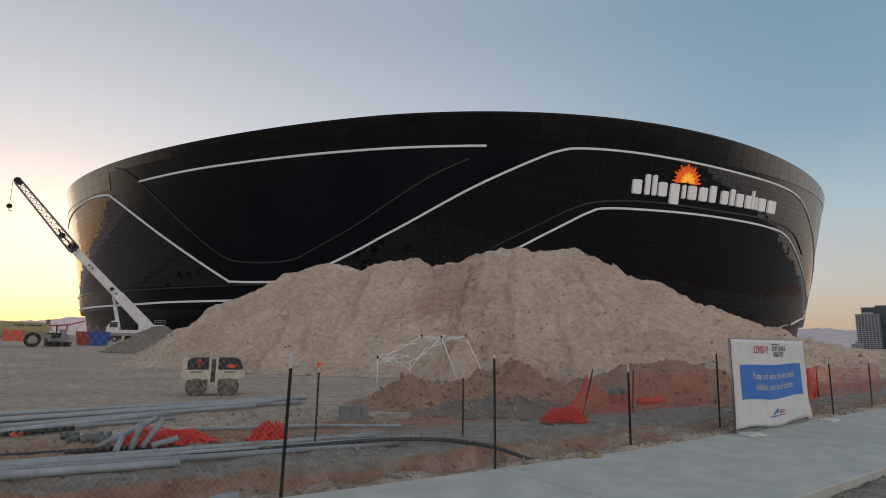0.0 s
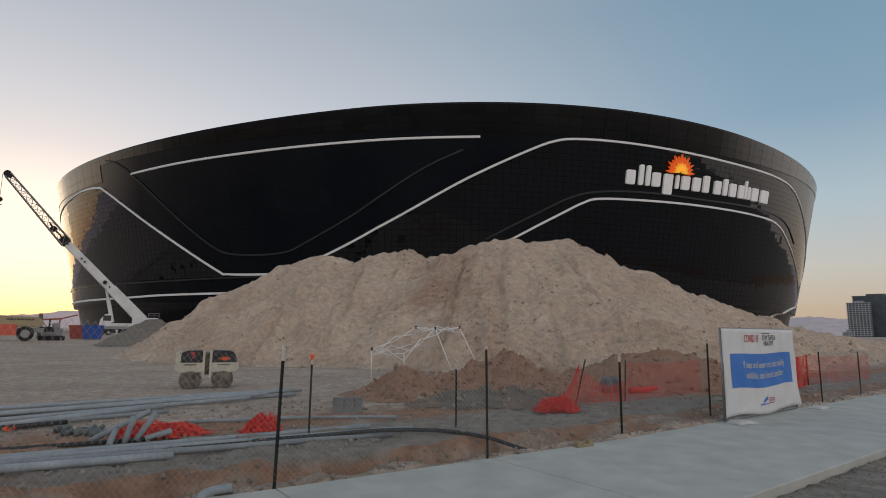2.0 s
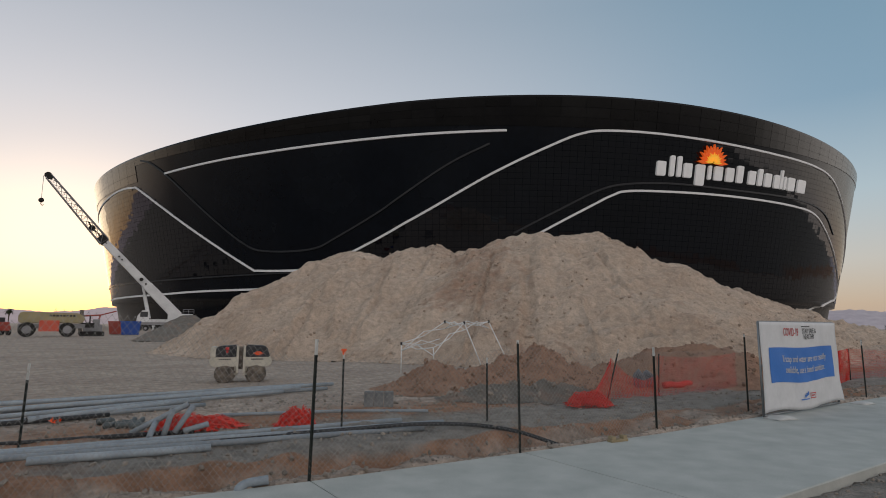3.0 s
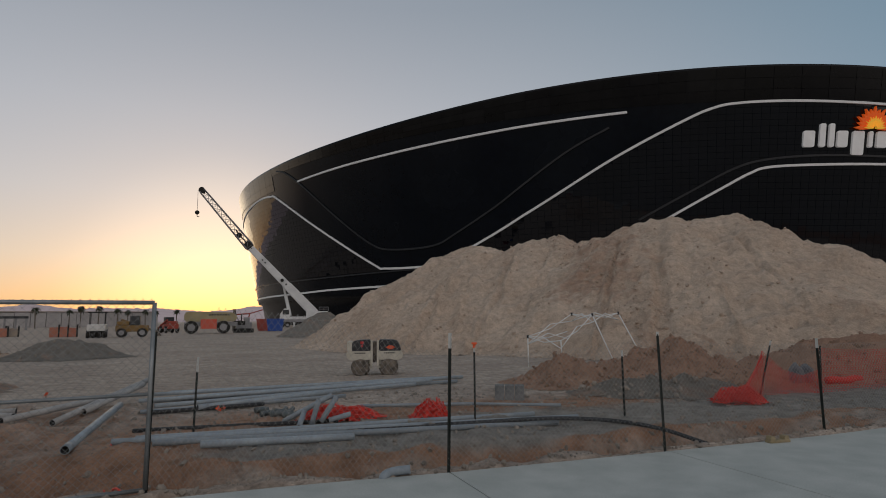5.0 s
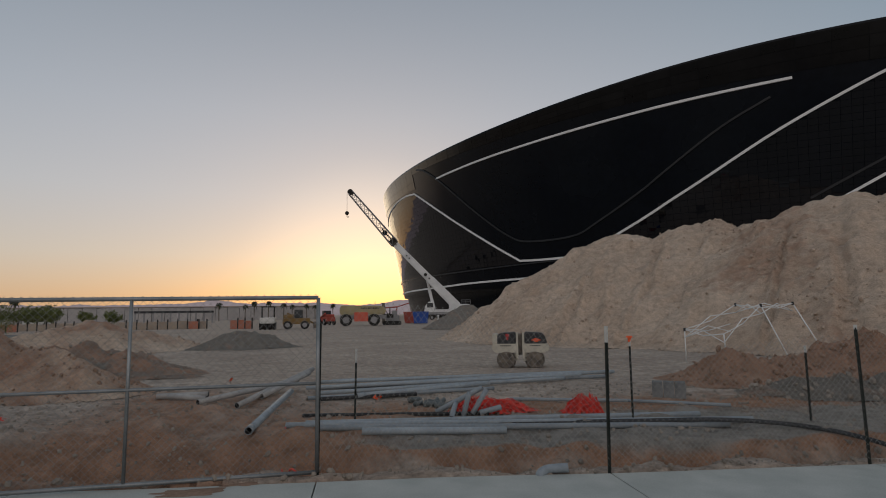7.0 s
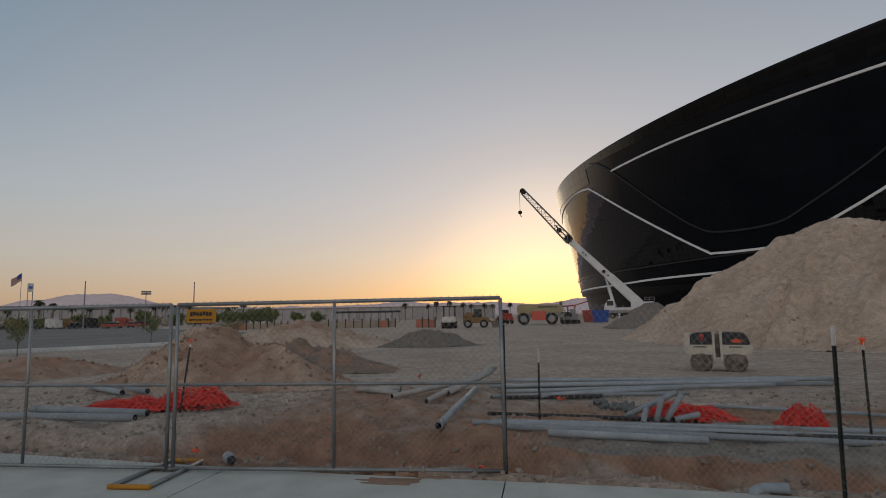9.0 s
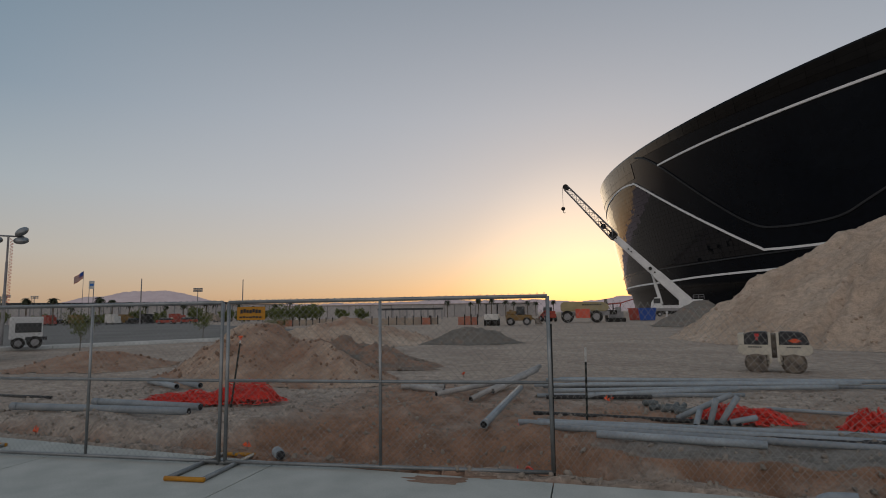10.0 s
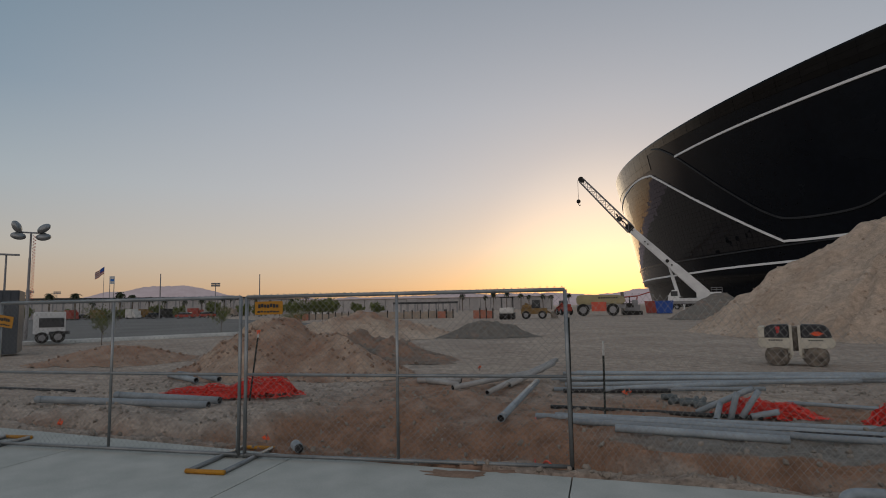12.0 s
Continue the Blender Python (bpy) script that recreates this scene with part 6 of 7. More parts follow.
def skip(x, y, ang, w, h, d, material, label):
    sk = thing("skip_container", pose(x, y, ground_z(x, y), 0, 0, ang), label, "container", "containers on the site")
    bm = bmesh.new()
    v = [(-w / 2 + 0.25, 0.05), (w / 2 - 0.25, 0.05), (w / 2, h), (-w / 2, h)]
    a = [bm.verts.new((px, -d / 2, pz)) for px, pz in v]
    b = [bm.verts.new((px, d / 2, pz)) for px, pz in v]
    for i in (0, 1, 3):
        bm.faces.new((a[i], a[(i + 1) % 4], b[(i + 1) % 4], b[i]))
    bm.faces.new(a)
    bm.faces.new(b)
    bmesh.ops.recalc_face_normals(bm, faces=bm.faces)
    bmesh.ops.solidify(bm, geom=bm.faces, thickness=0.06)
    part("shell", bm, material, sk)
    for k in range(4):
        bm = bmesh.new()
        px = -w / 2 + 0.45 + k * (w - 0.9) / 3
        box(bm, px - 0.05, -d / 2 - 0.08, 0.1, px + 0.05, -d / 2, h)
        part("rib", bm, material, sk)
    bm = bmesh.new()
    box(bm, -w / 2 - 0.05, -d / 2 - 0.1, h - 0.05, w / 2 + 0.05, -d / 2 + 0.05, h + 0.07)
    part("top_rail", bm, material, sk)


skip(-48.2, 80.7, 28, 2.6, 1.9, 1.8, M_SKIP, "blue steel skip container on bare ground")
skip(-51.8, 83.2, 28, 2.2, 1.9, 1.8, M_MACHRED, "rusty red steel skip container on bare ground")


def site_fence(a, b, n, material, h=1.1, label="orange safety fence across the site"):
    a, b = Vector((*a, 0)), Vector((*b, 0))
    fe = thing("site_barrier", Matrix.Translation(a), label, "barrier", "barriers across the site")
    d = b - a
    for k in range(n):
        p, q = d * (k / n), d * ((k + 0.92) / n)
        bm = bmesh.new()
        u = (q - p).normalized()
        w = Vector((-u.y, u.x, 0)) * 0.06
        vs = [p - w, q - w, q + w, p + w]
        lo = [bm.verts.new(v + Vector((0, 0, 0.02))) for v in vs]
        hi = [bm.verts.new(v + Vector((0, 0, h * (0.94 + 0.06 * math.sin(k * 2.3))))) for v in vs]
        for i in range(4):
            bm.faces.new((lo[i], lo[(i + 1) % 4], hi[(i + 1) % 4], hi[i]))
        bm.faces.new(hi)
        part("panel", bm, material, fe)
        bm = bmesh.new()
        tube(bm, q + u * 0.1, q + u * 0.1 + Vector((0, 0, h + 0.25)), 0.09, 8)
        part("post", bm, M_RUBBER, fe)


M_FADED = mat("faded_orange_mesh", (0.34, 0.13, 0.09), (0.42, 0.18, 0.12), 0.8, 1, 12, 0.0, grain=0.2)
M_TAN = mat("tan_board", (0.27, 0.22, 0.18), (0.36, 0.30, 0.24), 0.8, 0.5, 8, 0.0, grain=0.12)
site_fence(at((-59.14, 51.31, 0.27)), at((-57.39, 53.26, 0.21)), 3, M_FADED, 1.2)
site_fence(at((-72.71, 44.67, 0.63)), at((-66.37, 53.59, 0.38)), 9, M_TAN, 1.1, "row of tan boards with black posts across the site")
site_fence(at((-86.59, 39.92, 0.79)), at((-82.74, 47.37, 0.58)), 8, M_TAN, 1.0, "row of tan boards with black posts across the site")
site_fence(at((-83.02, 35.67, 0.81)), at((-82.06, 37.82, 0.75)), 2, M_FADED, 1.0)
site_fence(at((-67.39, 51.49, 0.44)), at((-66.61, 52.49, 0.41)), 1, M_FADED, 1.1)


# ---------------------------------------------------------------- parking area to the west
def lot():
    rd = thing("road", pose(0, 0, 0), "grey asphalt parking area behind a pale kerb", "road", kind="structure")
    p = [(-40.2, -45.0), (-40.2, 0.4), (-41.2, 13.0), (-43.5, 21.0), (-52.0, 27.0), (-220, 52.0), (-220, -70)]
    bm = bmesh.new()
    hi = [bm.verts.new((*q, 0.14)) for q in p]
    lo = [bm.verts.new((*q, -0.2)) for q in p]
    n = len(p)
    bm.faces.new(hi)
    for i in range(n):
        bm.faces.new((lo[i], lo[(i + 1) % n], hi[(i + 1) % n], hi[i]))
    bmesh.ops.recalc_face_normals(bm, faces=bm.faces)
    part("asphalt", bm, M_ASPHALT, rd)
    for a, b in zip(p[:4], p[1:5]):
        A, B = Vector((*a, 0)), Vector((*b, 0))
        m = max(1, int((B - A).length / 3.0))
        for k in range(m):
            q0, q1 = A.lerp(B, (k + 0.004) / m), A.lerp(B, (k + 0.996) / m)
            out = Vector(((B - A).y, -(B - A).x, 0)).normalized()
            bm = bmesh.new()
            prof = [(-0.25, -0.2), (-0.25, 0.20), (1.1, 0.20), (1.25, 0.05), (1.25, -0.2)]
            a_ = [bm.verts.new(q0 + out * u + Vector((0, 0, z))) for u, z in prof]
            b_ = [bm.verts.new(q1 + out * u + Vector((0, 0, z))) for u, z in prof]
            for i in range(4):
                bm.faces.new((a_[i], a_[i + 1], b_[i + 1], b_[i]))
            bm.faces.new(a_)
            bm.faces.new(b_[::-1])
            bmesh.ops.recalc_face_normals(bm, faces=bm.faces)
            part("kerb_stone", bm, M_KERB, rd)


lot()


def leafy(name, x, y, h, crown_r, seed, label, trunk_r=0.035, leaf=0.05, n=900, z0=0.0):
    rnd = random.Random(seed)
    tr = thing(name, pose(x, y, z0), label, "tree", "young trees")
    bm = bmesh.new()
    tips = []
    tube(bm, (0, 0, -0.1), (0.03, 0, h * 0.45), trunk_r, 8, trunk_r * 0.7)
    for k in range(9):
        a, z = rnd.uniform(0, 6.28), h * rnd.uniform(0.25, 0.5)
        e = Vector((math.cos(a) * crown_r * rnd.uniform(0.4, 0.9), math.sin(a) * crown_r * rnd.uniform(0.4, 0.9), h * rnd.uniform(0.55, 0.95)))
        tube(bm, (0.02, 0, z), e, trunk_r * 0.5, 5, trunk_r * 0.15)
        tips.append((Vector((0.02, 0, z)), e))
    part("trunk", bm, M_BARK, tr)
    vs, fs = [], []
    for k in range(n):
        a, b = rnd.choice(tips)
        p = a.lerp(b, rnd.uniform(0.35, 1.08)) + Vector((rnd.gauss(0, 1), rnd.gauss(0, 1), rnd.gauss(0, 1))) * crown_r * 0.16
        q = Euler((rnd.random() * 6, rnd.random() * 6, rnd.random() * 6)).to_matrix()
        s = leaf * rnd.uniform(0.6, 1.4)
        o = len(vs)
        vs += [p + q @ Vector(v) * s for v in ((-1, 0, 0), (0, -0.4, 0.1), (1, 0, 0), (0, 0.4, 0.1))]
        fs.append((o, o + 1, o + 2, o + 3))
    part("crown", (vs, [], fs), M_LEAF, tr)
    return tr


M_BARK = mat("bark", (0.10, 0.08, 0.06), (0.17, 0.14, 0.11), 0.9, 3, 20, 0.2)
M_LEAF = mat("leaves", (0.08, 0.10, 0.03), (0.16, 0.18, 0.06), 0.8, 2, 10, 0.0, grain=0.3)
M_PALMLEAF = mat("palm_fronds", (0.03, 0.038, 0.02), (0.06, 0.065, 0.035), 0.8, 2, 10, 0.0, grain=0.3)
leafy("sapling", *at((-41.06, 12.32, -0.03)), 2.3, 0.8, 1, "thin young tree with sparse green leaves by the kerb", 0.028, 0.055, 900, z0=0.1)
leafy("sapling", *at((-36.09, 4.56, 0.19)), 2.1, 0.9, 2, "thin young tree with sparse green leaves by the kerb", 0.026, 0.055, 1000, z0=0.0)
leafy("sapling", *at((-50.78, 22.04, 0.84)), 1.6, 1.3, 3, "low green shrub beside the kerb", z0=0.0)
leafy("sapling", *at((-55.74, 23.17, 0.96)), 1.5, 1.2, 4, "low green shrub beside the kerb", z0=0.0)


def palm(x, y, h, seed):
    rnd = random.Random(seed)
    pt = thing("palm_tree", pose(x, y, 0), "tall fan palm with a drooping ragged crown", "palm", "palms along the far road")
    bm = bmesh.new()
    sweep(bm, [(0, 0, -0.2), (0.1, 0, h * 0.5), (0.05 + rnd.uniform(-0.3, 0.3), 0, h)], 0.2, 7)
    part("trunk", bm, M_BARK, pt)
    vs, fs = [], []
    top = Vector((0.05, 0, h))
    for k in range(34):
        a, up = rnd.uniform(0, 6.28), rnd.uniform(-0.9, 1.0)
        L = rnd.uniform(1.2, 2.0)
        d = Vector((math.cos(a), math.sin(a), 0))
        side = Vector((-d.y, d.x, 0))
        prev = None
        for i in range(5):
            t = i / 4
            p = top + d * L * t * math.cos(up * 0.9) + Vector((0, 0, L * (math.sin(up) * t - 0.7 * t * t)))
            w = 0.34 * math.sin(math.pi * min(1, t * 0.85 + 0.12))
            o = len(vs)
            vs += [p - side * w, p + side * w]
            if prev is not None:
                fs.append((prev, prev + 1, o + 1, o))
            prev = o
    part("crown", (vs, [], fs), M_PALMLEAF, pt)
    return pt


palms = [palm(0, 0, 7.0, k) for k in range(3)]
rp = random.Random(5)
spots = [(az, d) for az, d in ((-88.5, 150), (-86.6, 170), (-84.8, 165), (-83.6, 180), (-81.5, 170), (-80.6, 190), (-79.3, 185), (-78.0, 195), (-76.4, 190), (-74.9, 200), (-73.0, 205), (-72.2, 210), (-70.3, 200), (-68.8, 215), (-66.9, 210), (-65.5, 205), (-63.2, 220), (-50.0, 210), (-47.7, 215), (-46.9, 205), (-45.6, 220), (-44.2, 210), (-43.4, 215), (-42.0, 220), (-41.2, 210), (-39.5, 225))]
for i, (az, d) in enumerate(spots):
    x, y = d * math.sin(radians(az)), d * math.cos(radians(az))
    s = rp.uniform(0.72, 0.98)
    if i < 3:
        palms[i].matrix_world = pose(x, y, 0, 0, 0, rp.uniform(0, 360)) @ Matrix.Scale(s, 4)
    else:
        c = copy_thing(palms[i % 3], Matrix())
        c.matrix_world = pose(x, y, 0, 0, 0, rp.uniform(0, 360)) @ Matrix.Scale(s, 4)


def light_tower(x, y, ang):
    lt = thing("light_tower", pose(x, y, 0.14, 0, 0, ang), "white towable light tower with four lamps on a mast", "light tower")
    bm = bmesh.new()
    box(bm, -0.70, -0.6, 0.50, 0.75, 0.6, 1.68, 0.06)
    body = part("body", bm, M_CRANE, lt)
    bm = bmesh.new()
    box(bm, -0.45, -0.62, 0.85, 0.68, -0.602, 1.35)
    part("grille", bm, M_BLACKPL, body)
    bm = bmesh.new()
    box(bm, 0.0, -0.66, 0.45, 0.95, -0.6, 0.62, 0.02)
    part("mudguard", bm, M_BLACKPL, body)
    for sy in (-0.7, 0.7):
        wheel(lt, 0.42, sy, 0.33, 0.33, 0.22)
        wheel(lt, -0.3, sy, 0.30, 0.30, 0.2)
    bm = bmesh.new()
    tube(bm, (-1.0, 0, 0.2), (-1.0, 0, 2.9), 0.085, 8)
    tube(bm, (-1.0, 0, 2.9), (-1.0, 0, 4.6), 0.065, 8)
    tube(bm, (-1.0, 0, 4.6), (-1.0, 0, 6.0), 0.05, 8)
    part("mast", bm, M_GREYST, lt)
    bm = bmesh.new()
    tube(bm, (-1.68, 0, 6.0), (-0.32, 0, 6.0), 0.045, 8)
    part("crossbar", bm, M_GREYST, lt)
    for sx, z, tilt in ((-1.56, 5.78, 8), (-0.44, 5.78, -8), (-1.64, 6.28, 62), (-0.44, 6.26, -40)):
        bm = bmesh.new()
        m = Matrix.Translation((sx, -0.1, z)) @ pose(0, 0, 0, 20, tilt, 0)
        bmesh.ops.create_uvsphere(bm, u_segments=14, v_segments=8, radius=0.36, matrix=m @ Matrix.Diagonal((1, 0.8, 0.55, 1)))
        lamp = part("lamp_head", bm, M_GALV, lt, smooth=True)
        bm = bmesh.new()
        tube(bm, (sx, 0, z), (sx + (0.1 if sx < -1.0 else -0.1), 0, 6.0), 0.03, 6)
        part("bracket", bm, M_GREYST, lamp)
    coil = [(-0.84 + 0.07 * math.cos(t * 2.2), 0.07 * math.sin(t * 2.2), 2.4 + t * 0.062) for t in np.linspace(0, 56, 320)]
    bm = bmesh.new()
    sweep(bm, coil, 0.014, 4)
    part("coiled_cable", bm, M_HOSE, lt, "red coiled cable")
    bm = bmesh.new()
    for sx, sy in ((-1.5, -0.9), (-1.5, 0.9)):
        tube(bm, (-1.1, 0, 0.5), (sx, sy, 0.5), 0.04, 6)
        tube(bm, (sx, sy, 0.0), (sx, sy, 1.1), 0.04, 6)
    part("outrigger", bm, M_GREYST, lt)


light_tower(*at((-38.31, 2.30, 0.12)), 88)


def container(x, y, ang):
    co = thing("storage_box", pose(x, y, 0.05, 0, 0, ang), "dark grey corrugated storage box", "container")
    bm = bmesh.new()
    box(bm, -3.4, -1.2, 0.05, 0, 1.2, 2.65, 0.03)
    part("shell", bm, M_SLATE, co)
    for k in range(13):
        bm = bmesh.new()
        box(bm, -3.3 + k * 0.26, -1.24, 0.15, -3.17 + k * 0.26, -1.2, 2.55)
        part("rib", bm, M_SLATE, co)


container(*at((-30.87, 0.87, 0.25)), 84)


def pole(name, x, y, h, r, label, extra=None):
    po = thing(name, pose(x, y, 0), label, "pole", "poles across the site")
    bm = bmesh.new()
    tube(bm, (0, 0, -0.2), (0, 0, h), r, 8, r * 0.7)
    part("shaft", bm, M_GREYST, po)
    return po


p1 = pole("light_pole", *at((-60.38, 0.43, 1.72)), 6.8, 0.1, "dark steel street light pole")
bm = bmesh.new()
box(bm, -0.15, -0.9, 6.7, 0.15, 0.9, 6.85, 0.03)
part("lamp_arm", bm, M_GREYST, p1)
pole("utility_pole", -147.3, 30.2, 10.8, 0.16, "bare dark utility pole")
pole("utility_pole", -141.2, 51.8, 10.8, 0.16, "bare dark utility pole")
for px, py, hh in ((-144.4, 42.0, 8.3), (-236, 8.5, 9.5), (-236, 16.0, 9.2)):
    fl = pole("floodlight_pole", px, py, hh, 0.12, "steel pole with a rack of floodlights")
    bm = bmesh.new()
    for sy in (-0.8, -0.25, 0.3, 0.85):
        box(bm, -0.2, sy - 0.22, hh - 0.55, 0.2, sy + 0.22, hh - 0.15, 0.03)
        box(bm, -0.2, sy - 0.22, hh - 0.05, 0.2, sy + 0.22, hh + 0.35, 0.03)
    part("lamp_rack", bm, M_GREYST, fl)
fp = pole("flagpole", -298.3, 37.6, 23.0, 0.12, "tall flagpole with a striped flag")
vs, fs, mi = [], [], []
for j in range(8):
    for i in range(13):
        u, v = i / 12 * 4.6, j / 7 * 3.2
        vs.append((0.35 * math.sin(u * 1.4 + v * 0.5), -0.1 - u * 0.75, 22.8 - v - u * 0.62 + 0.15 * math.sin(u * 1.9)))
for j in range(7):
    for i in range(12):
        q = j * 13 + i
        fs.append((q, q + 1, q + 14, q + 13))
        mi.append(2 if i < 5 and j < 4 else j % 2)
flag = part("flag", (vs, [], fs), [M_MACHRED, M_WHITE, M_SKIP], fp, "red and white striped flag with a blue corner", True)
flag.data.polygons.foreach_set("material_index", mi)
sp = pole("sign_pylon", -297.8, 40.0, 15.8, 0.18, "tall two-legged roadside sign pylon")
bm = bmesh.new()
tube(bm, (0, 1.7, 0), (0, 1.7, 15.8), 0.18, 8)
part("leg", bm, M_GREYST, sp)
bm = bmesh.new()
box(bm, -0.3, -0.2, 15.0, 0.3, 1.9, 18.6, 0.05)
part("board", bm, M_WHITE, sp)
bm = bmesh.new()
box(bm, 0.305, 0.1, 16.3, 0.33, 1.6, 17.3)
part("print_bars", bm, M_BLUE, sp)


# ---------------------------------------------------------------- far buildings
def canopy_row(az0, az1, d, z, label, bays):
    pts = [Vector((d * math.sin(radians(a)), d * math.cos(radians(a)), 0)) for a in (az0, az1)]
    u = pts[1] - pts[0]
    L = u.length
    hs = thing("low_building", Matrix.Translation(pts[0]) @ pose(0, 0, 0, 0, 0, math.degrees(math.atan2(u.y, u.x))), label, "building", "low buildings on the horizon")
    bm = bmesh.new()
    box(bm, 0, -1.5, z, L, 4, z + 0.55, 0.05)
    part("roof", bm, M_BLACKPL, hs)
    for k in range(bays + 1):
        bm = bmesh.new()
        px = 0.3 + (L - 0.6) * k / bays
        box(bm, px - 0.2, -1.3, 0, px + 0.2, -0.9, z)
        part("column", bm, M_GREYST, hs)


M_STUCCO = mat("tan_stucco", (0.30, 0.25, 0.21), (0.38, 0.32, 0.27), 0.9, 0.2, 4, 0.0)
M_LIGHTWALL = mat("pale_wall", (0.36, 0.345, 0.34), (0.45, 0.43, 0.425), 0.9, 0.2, 4, 0.0)
def pale_hall(az0, az1, d, z, label, bays):
    """A long plain hall of pale wall panels under a thin roof edge."""
    pts = [Vector((d * math.sin(radians(a)), d * math.cos(radians(a)), 0)) for a in (az0, az1)]
    u = pts[1] - pts[0]
    L = u.length
    hs = thing("long_hall", Matrix.Translation(pts[0]) @ pose(0, 0, 0, 0, 0, math.degrees(math.atan2(u.y, u.x))), label, "building", "low buildings on the horizon")
    for k in range(bays):
        bm = bmesh.new()
        box(bm, L * k / bays + 0.08, 0, 0, L * (k + 1) / bays - 0.08, 12, z * (0.97 + 0.03 * math.sin(k * 1.7)), 0.05)
        part("wall_panel", bm, M_LIGHTWALL, hs)
    bm = bmesh.new()
    box(bm, -0.3, -0.4, z, L + 0.3, 12, z + 0.35)
    part("roof", bm, M_STUCCO, hs)


pale_hall(-92.0, -66.0, 255, 6.4, "long pale hall with a thin flat roof on the horizon", 24)
pale_hall(-66.0, -41.0, 265, 5.6, "long pale hall with a thin flat roof on the horizon", 24)
canopy_row(-88.5, -70.0, 205, 5.9, "long dark flat canopy on thin posts", 26)
canopy_row(-57.0, -50.5, 165, 2.7, "low dark flat canopy on thin posts", 9)
for k, (az, d, w) in enumerate(((-66.5, 120, 5), (-65.2, 125, 6), (-64.0, 120, 4.5), (-63.0, 130, 5))):
    x, y = d * math.sin(radians(az)), d * math.cos(radians(az))
    sh = leafy("shrub", x, y, 3.6, 2.6, 20 + k, "dense dark green tree on the horizon", 0.12, 0.28, 700)

rt = random.Random(9)
for k, az in enumerate((-88.2, -85.6, -83.0, -80.9, -78.6, -76.8, -74.0, -71.4, -69.9, -68.0, -60.5, -58.6)):
    d = rt.uniform(150, 185)
    leafy("shrub", d * math.sin(radians(az)), d * math.cos(radians(az)), rt.uniform(2.4, 4.2), rt.uniform(1.6, 2.8), 40 + k, "dark green tree beyond the parking area", 0.1, 0.42, 900)


def car(x, y, ang, colour, label, tall=False):
    cr = thing("parked_car" if not tall else "parked_truck", pose(x, y, 0.14, 0, 0, ang), label, "car" if not tall else "truck", "vehicles in the parking area")
    bm = bmesh.new()
    box(bm, -2.2, -0.85, 0.35, 2.2, 0.85, 0.95, 0.12)
    body = part("body", bm, colour, cr)
    bm = bmesh.new()
    if tall:
        box(bm, -2.1, -0.9, 0.95, 0.6, 0.9, 2.5, 0.05)
        box(bm, 0.75, -0.85, 0.95, 1.9, 0.85, 2.1, 0.15)
    else:
        box(bm, -1.5, -0.75, 0.93, 1.1, 0.75, 1.48, 0.2)
    part("cabin", bm, colour if tall else M_DKGLASS, cr)
    for sx in (-1.35, 1.35):
        for sy in (-0.8, 0.8):
            wheel(cr, sx, sy, 0.34, 0.34, 0.22)


for px, d, ang, colour, label, tall in (
        (568, 100, 60, M_WHITE, "silver-white car parked on asphalt", False), (238, 120, 20, M_WHITE, "white box truck in the parking area", True), (258, 128, 40, M_MACHYEL, "yellow truck in the parking area", True),
        (205, 130, 70, M_RUBBER, "dark car parked on asphalt", False), (296, 125, 10, M_RUBBER, "dark truck parked on asphalt", True),
        (330, 108, 50, M_MACHRED, "red lift truck in the parking area", False), (366, 112, 30, M_MACHRED, "red car parked on asphalt", False),
        (130, 125, 15, M_MACHRED, "red-brown truck in the parking area", True), (112, 138, 35, M_STUCCO, "tan truck parked on asphalt", True), (148, 132, 55, M_RUBBER, "dark car parked on asphalt", False), (176, 128, 20, M_MACHYEL, "yellow truck in the parking area", True),
        (222, 134, 75, M_RUBBER, "dark truck parked on asphalt", True), (274, 120, 25, M_RUBBER, "dark car parked on asphalt", False), (312, 132, 40, M_RUBBER, "dark truck parked on asphalt", True), (348, 126, 65, M_MACHRED, "red lift truck in the parking area", True), (385, 132, 15, M_RUBBER, "dark truck parked on asphalt", True), (430, 134, 30, M_STUCCO, "tan truck parked on asphalt", True), (405, 125, 45, M_STUCCO, "tan truck parked on asphalt", True), (478, 130, 65, M_MACHRED, "red car parked on asphalt", False)):
    d *= 1.35
    az = math.radians(51.8) - math.atan((px - 784) / 998.5)
    car(-d * math.sin(az), d * math.cos(az), ang, colour, label, tall)


def tower(x, y, ang, w, d, h, floors, wallm, slabm, label):
    tw = thing("hotel_tower", pose(x, y, 0, 0, 0, ang), label, "building", "hotel towers on the skyline")
    bm = bmesh.new()
    box(bm, -w / 2, -d / 2, 0, w / 2, d / 2, h, 0.5)
    part("wall", bm, wallm, tw)
    for k in range(floors):
        bm = bmesh.new()
        z = h * (k + 0.7) / floors
        box(bm, -w / 2 - 0.9, -d / 2 - 0.9, z, w / 2 + 0.9, d / 2 + 0.9, z + h / floors * 0.3)
        part("floor_slab", bm, slabm, tw)
    for k in range(7):
        bm = bmesh.new()
        px = -w / 2 + w * (k + 0.5) / 7
        box(bm, px - 0.4, -d / 2 - 0.6, 0, px + 0.4, -d / 2, h)
        part("pier", bm, slabm, tw)
    bm = bmesh.new()
    box(bm, -w / 5, -d / 3, h, w / 4, d / 3, h + 2.5, 0.2)
    part("roof_plant", bm, slabm, tw)


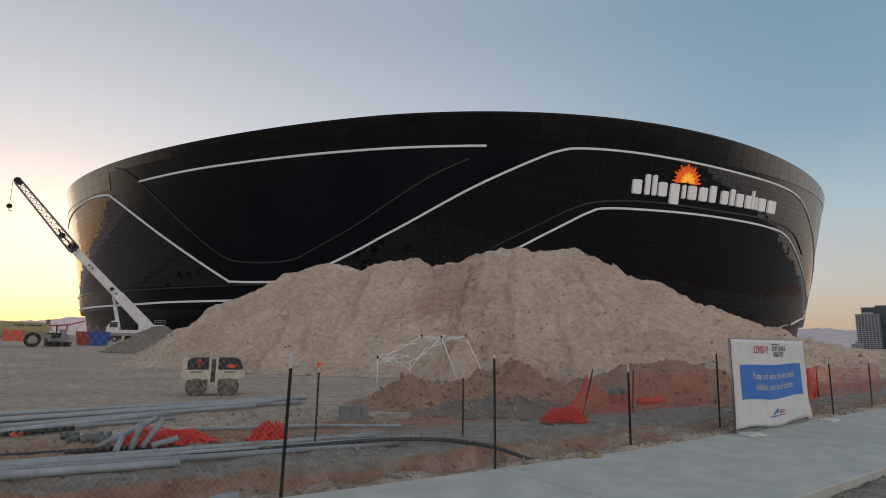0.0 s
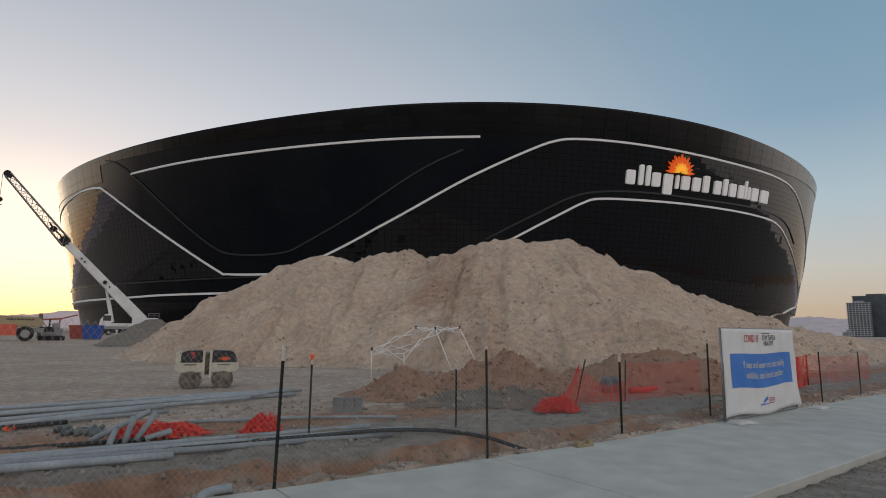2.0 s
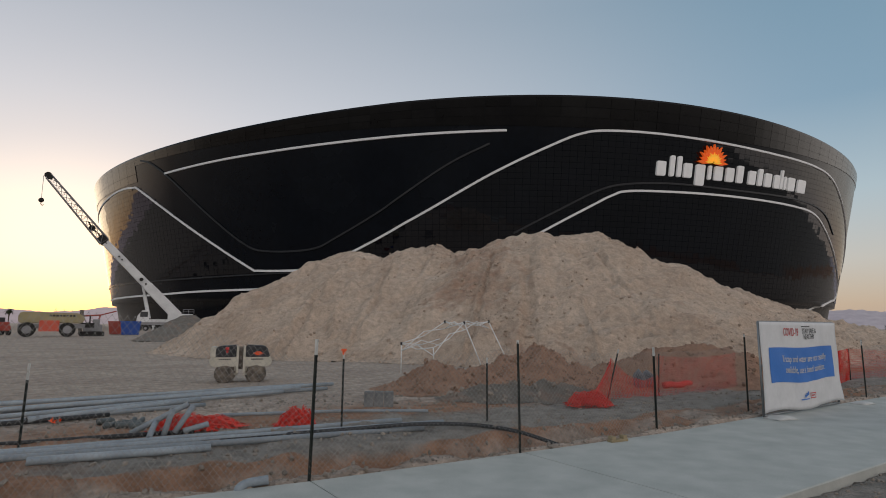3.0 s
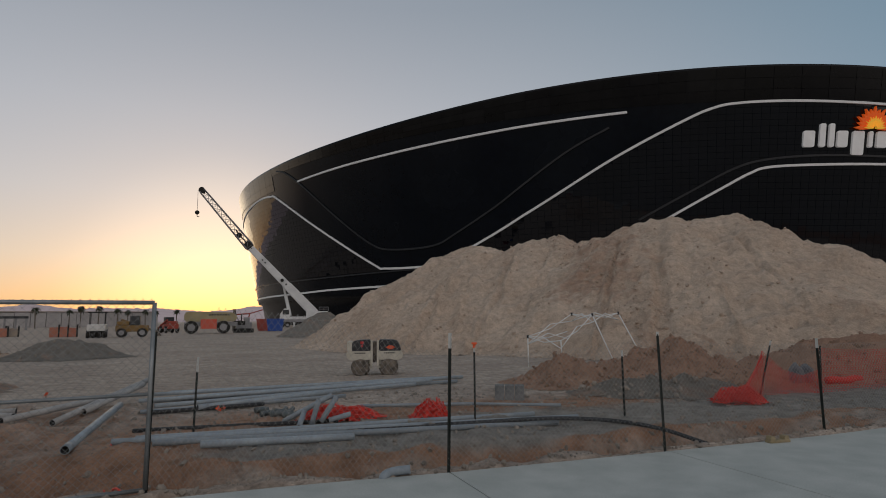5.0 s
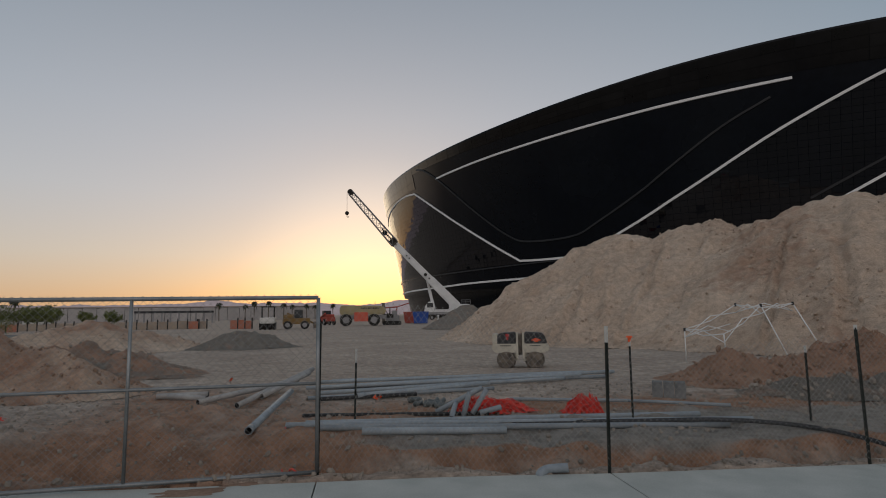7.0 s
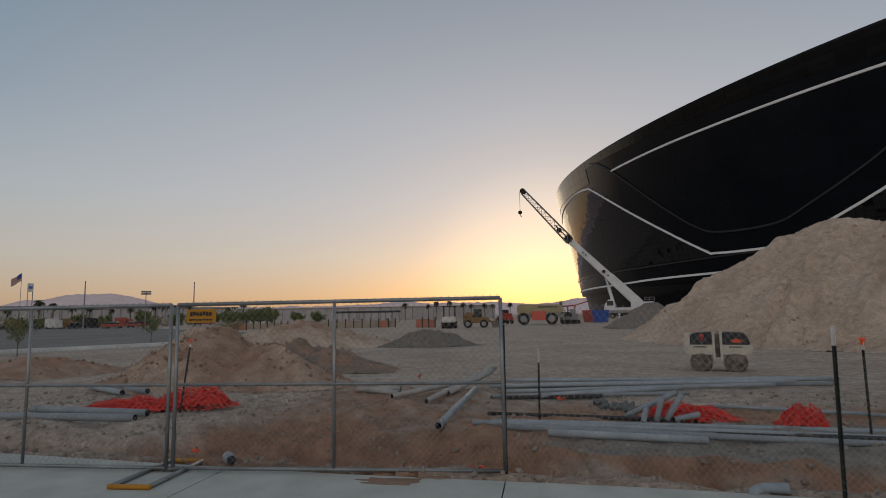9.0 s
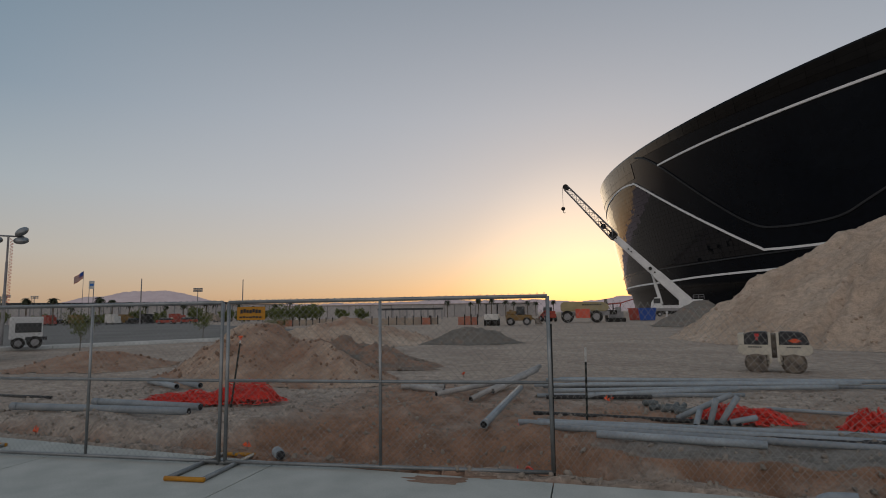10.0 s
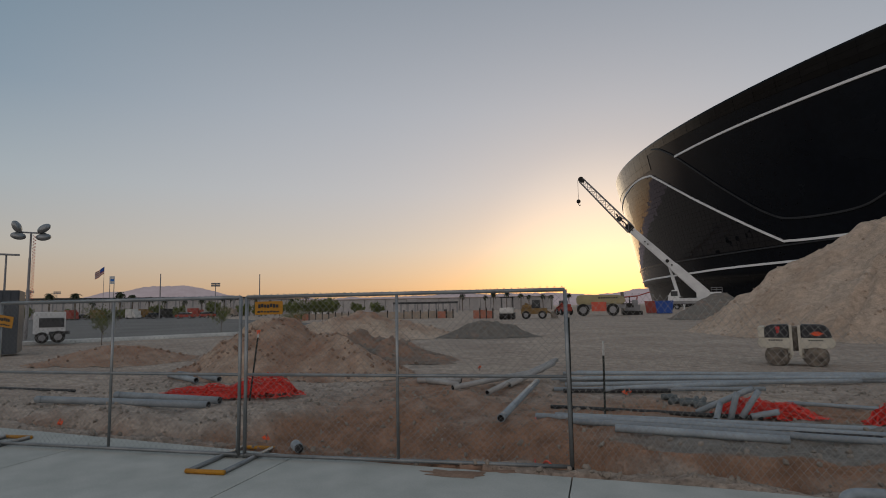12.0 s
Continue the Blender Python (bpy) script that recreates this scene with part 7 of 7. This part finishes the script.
M_TOWERGLASS = mat("tower_glass", (0.05, 0.07, 0.09), (0.08, 0.11, 0.13), 0.25, 0.1, 1, 0.0, spec=0.6)
M_TOWERPALE = mat("tower_pale", (0.30, 0.31, 0.33), (0.38, 0.39, 0.41), 0.8, 0.1, 1, 0.0)
tower(*at((539.31, 720.55, 4.19)), -38, 24, 22, 43, 18, M_TOWERGLASS, M_TOWERPALE, "pale hotel tower with stacked balconies")
tower(*at((571.81, 733.47, 4.60)), -42, 46, 26, 53, 22, M_TOWERGLASS, M_TOWERGLASS, "dark blue-grey glass hotel tower")
tower(*at((469.75, 647.59, 3.70)), -38, 10, 10, 5.5, 3, M_TOWERGLASS, M_TOWERPALE, "small low building below the hotel towers")


# ---------------------------------------------------------------- mountains on the horizon
def mountains(name, prof, dist, seed, glow, label):
    az = np.arange(prof[0][0], prof[-1][0], 0.12)
    el = np.interp(az, [p[0] for p in prof], [p[1] for p in prof])
    vs, fs = [], []
    for i, (a, e) in enumerate(zip(az, el)):
        e = e + 0.16 * fbm(a, 0, 2.0, 6, seed) + 0.05 * fbm(a, 4, 0.4, 4, seed)
        s, c = math.sin(radians(a)), math.cos(radians(a))
        for f, q in ((0.90, 0.0), (0.94, 0.5), (1.0, 1.0), (1.06, 0.0)):
            z = dist * math.tan(radians(max(e, 0.15))) * q * (1 + (0.25 * fbm(a, q * 5, 0.8, 4, seed + 3) if q == 0.5 else 0))
            vs.append((dist * f * s, dist * f * c, z - 2))
    for i in range(len(az) - 1):
        for k in range(3):
            q = i * 4 + k
            fs.append((q, q + 4, q + 5, q + 1))
    m = mat(name + "_rock_haze_glow", (0.15, 0.14, 0.15), (0.22, 0.2, 0.2), 1.0, 0.002, 0.02, 0.0, spec=0.0)
    # even emission over the rock stands in for distance haze
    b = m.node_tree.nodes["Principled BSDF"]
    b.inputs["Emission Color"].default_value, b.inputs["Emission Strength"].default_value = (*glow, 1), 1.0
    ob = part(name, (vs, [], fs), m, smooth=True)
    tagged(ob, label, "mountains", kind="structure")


mountains("backdrop_west", [(-110, 0.7), (-95, 0.8), (-88, 1.0), (-84, 1.5), (-82, 1.95), (-79.5, 2.35), (-76.3, 2.5), (-74.5, 2.1), (-72, 1.5), (-69, 1.15), (-62, 1.15), (-56, 1.2), (-52.5, 1.3), (-50.4, 1.65), (-48.5, 1.3), (-44, 1.3), (-40, 1.2), (-37, 1.0), (-34.5, 1.2), (-32.5, 1.45), (-28, 1.8)], 3200, 1.0, (0.22, 0.175, 0.185), "mountain range on the western horizon, its lavender haze an even glow")
mountains("backdrop_north", [(27, 1.4), (31, 1.55), (34, 1.6), (37, 1.35), (42, 1.3), (50, 1.0), (60, 0.6)], 3300, 6.0, (0.16, 0.145, 0.165), "mountain range behind the hotel towers, its haze an even glow")
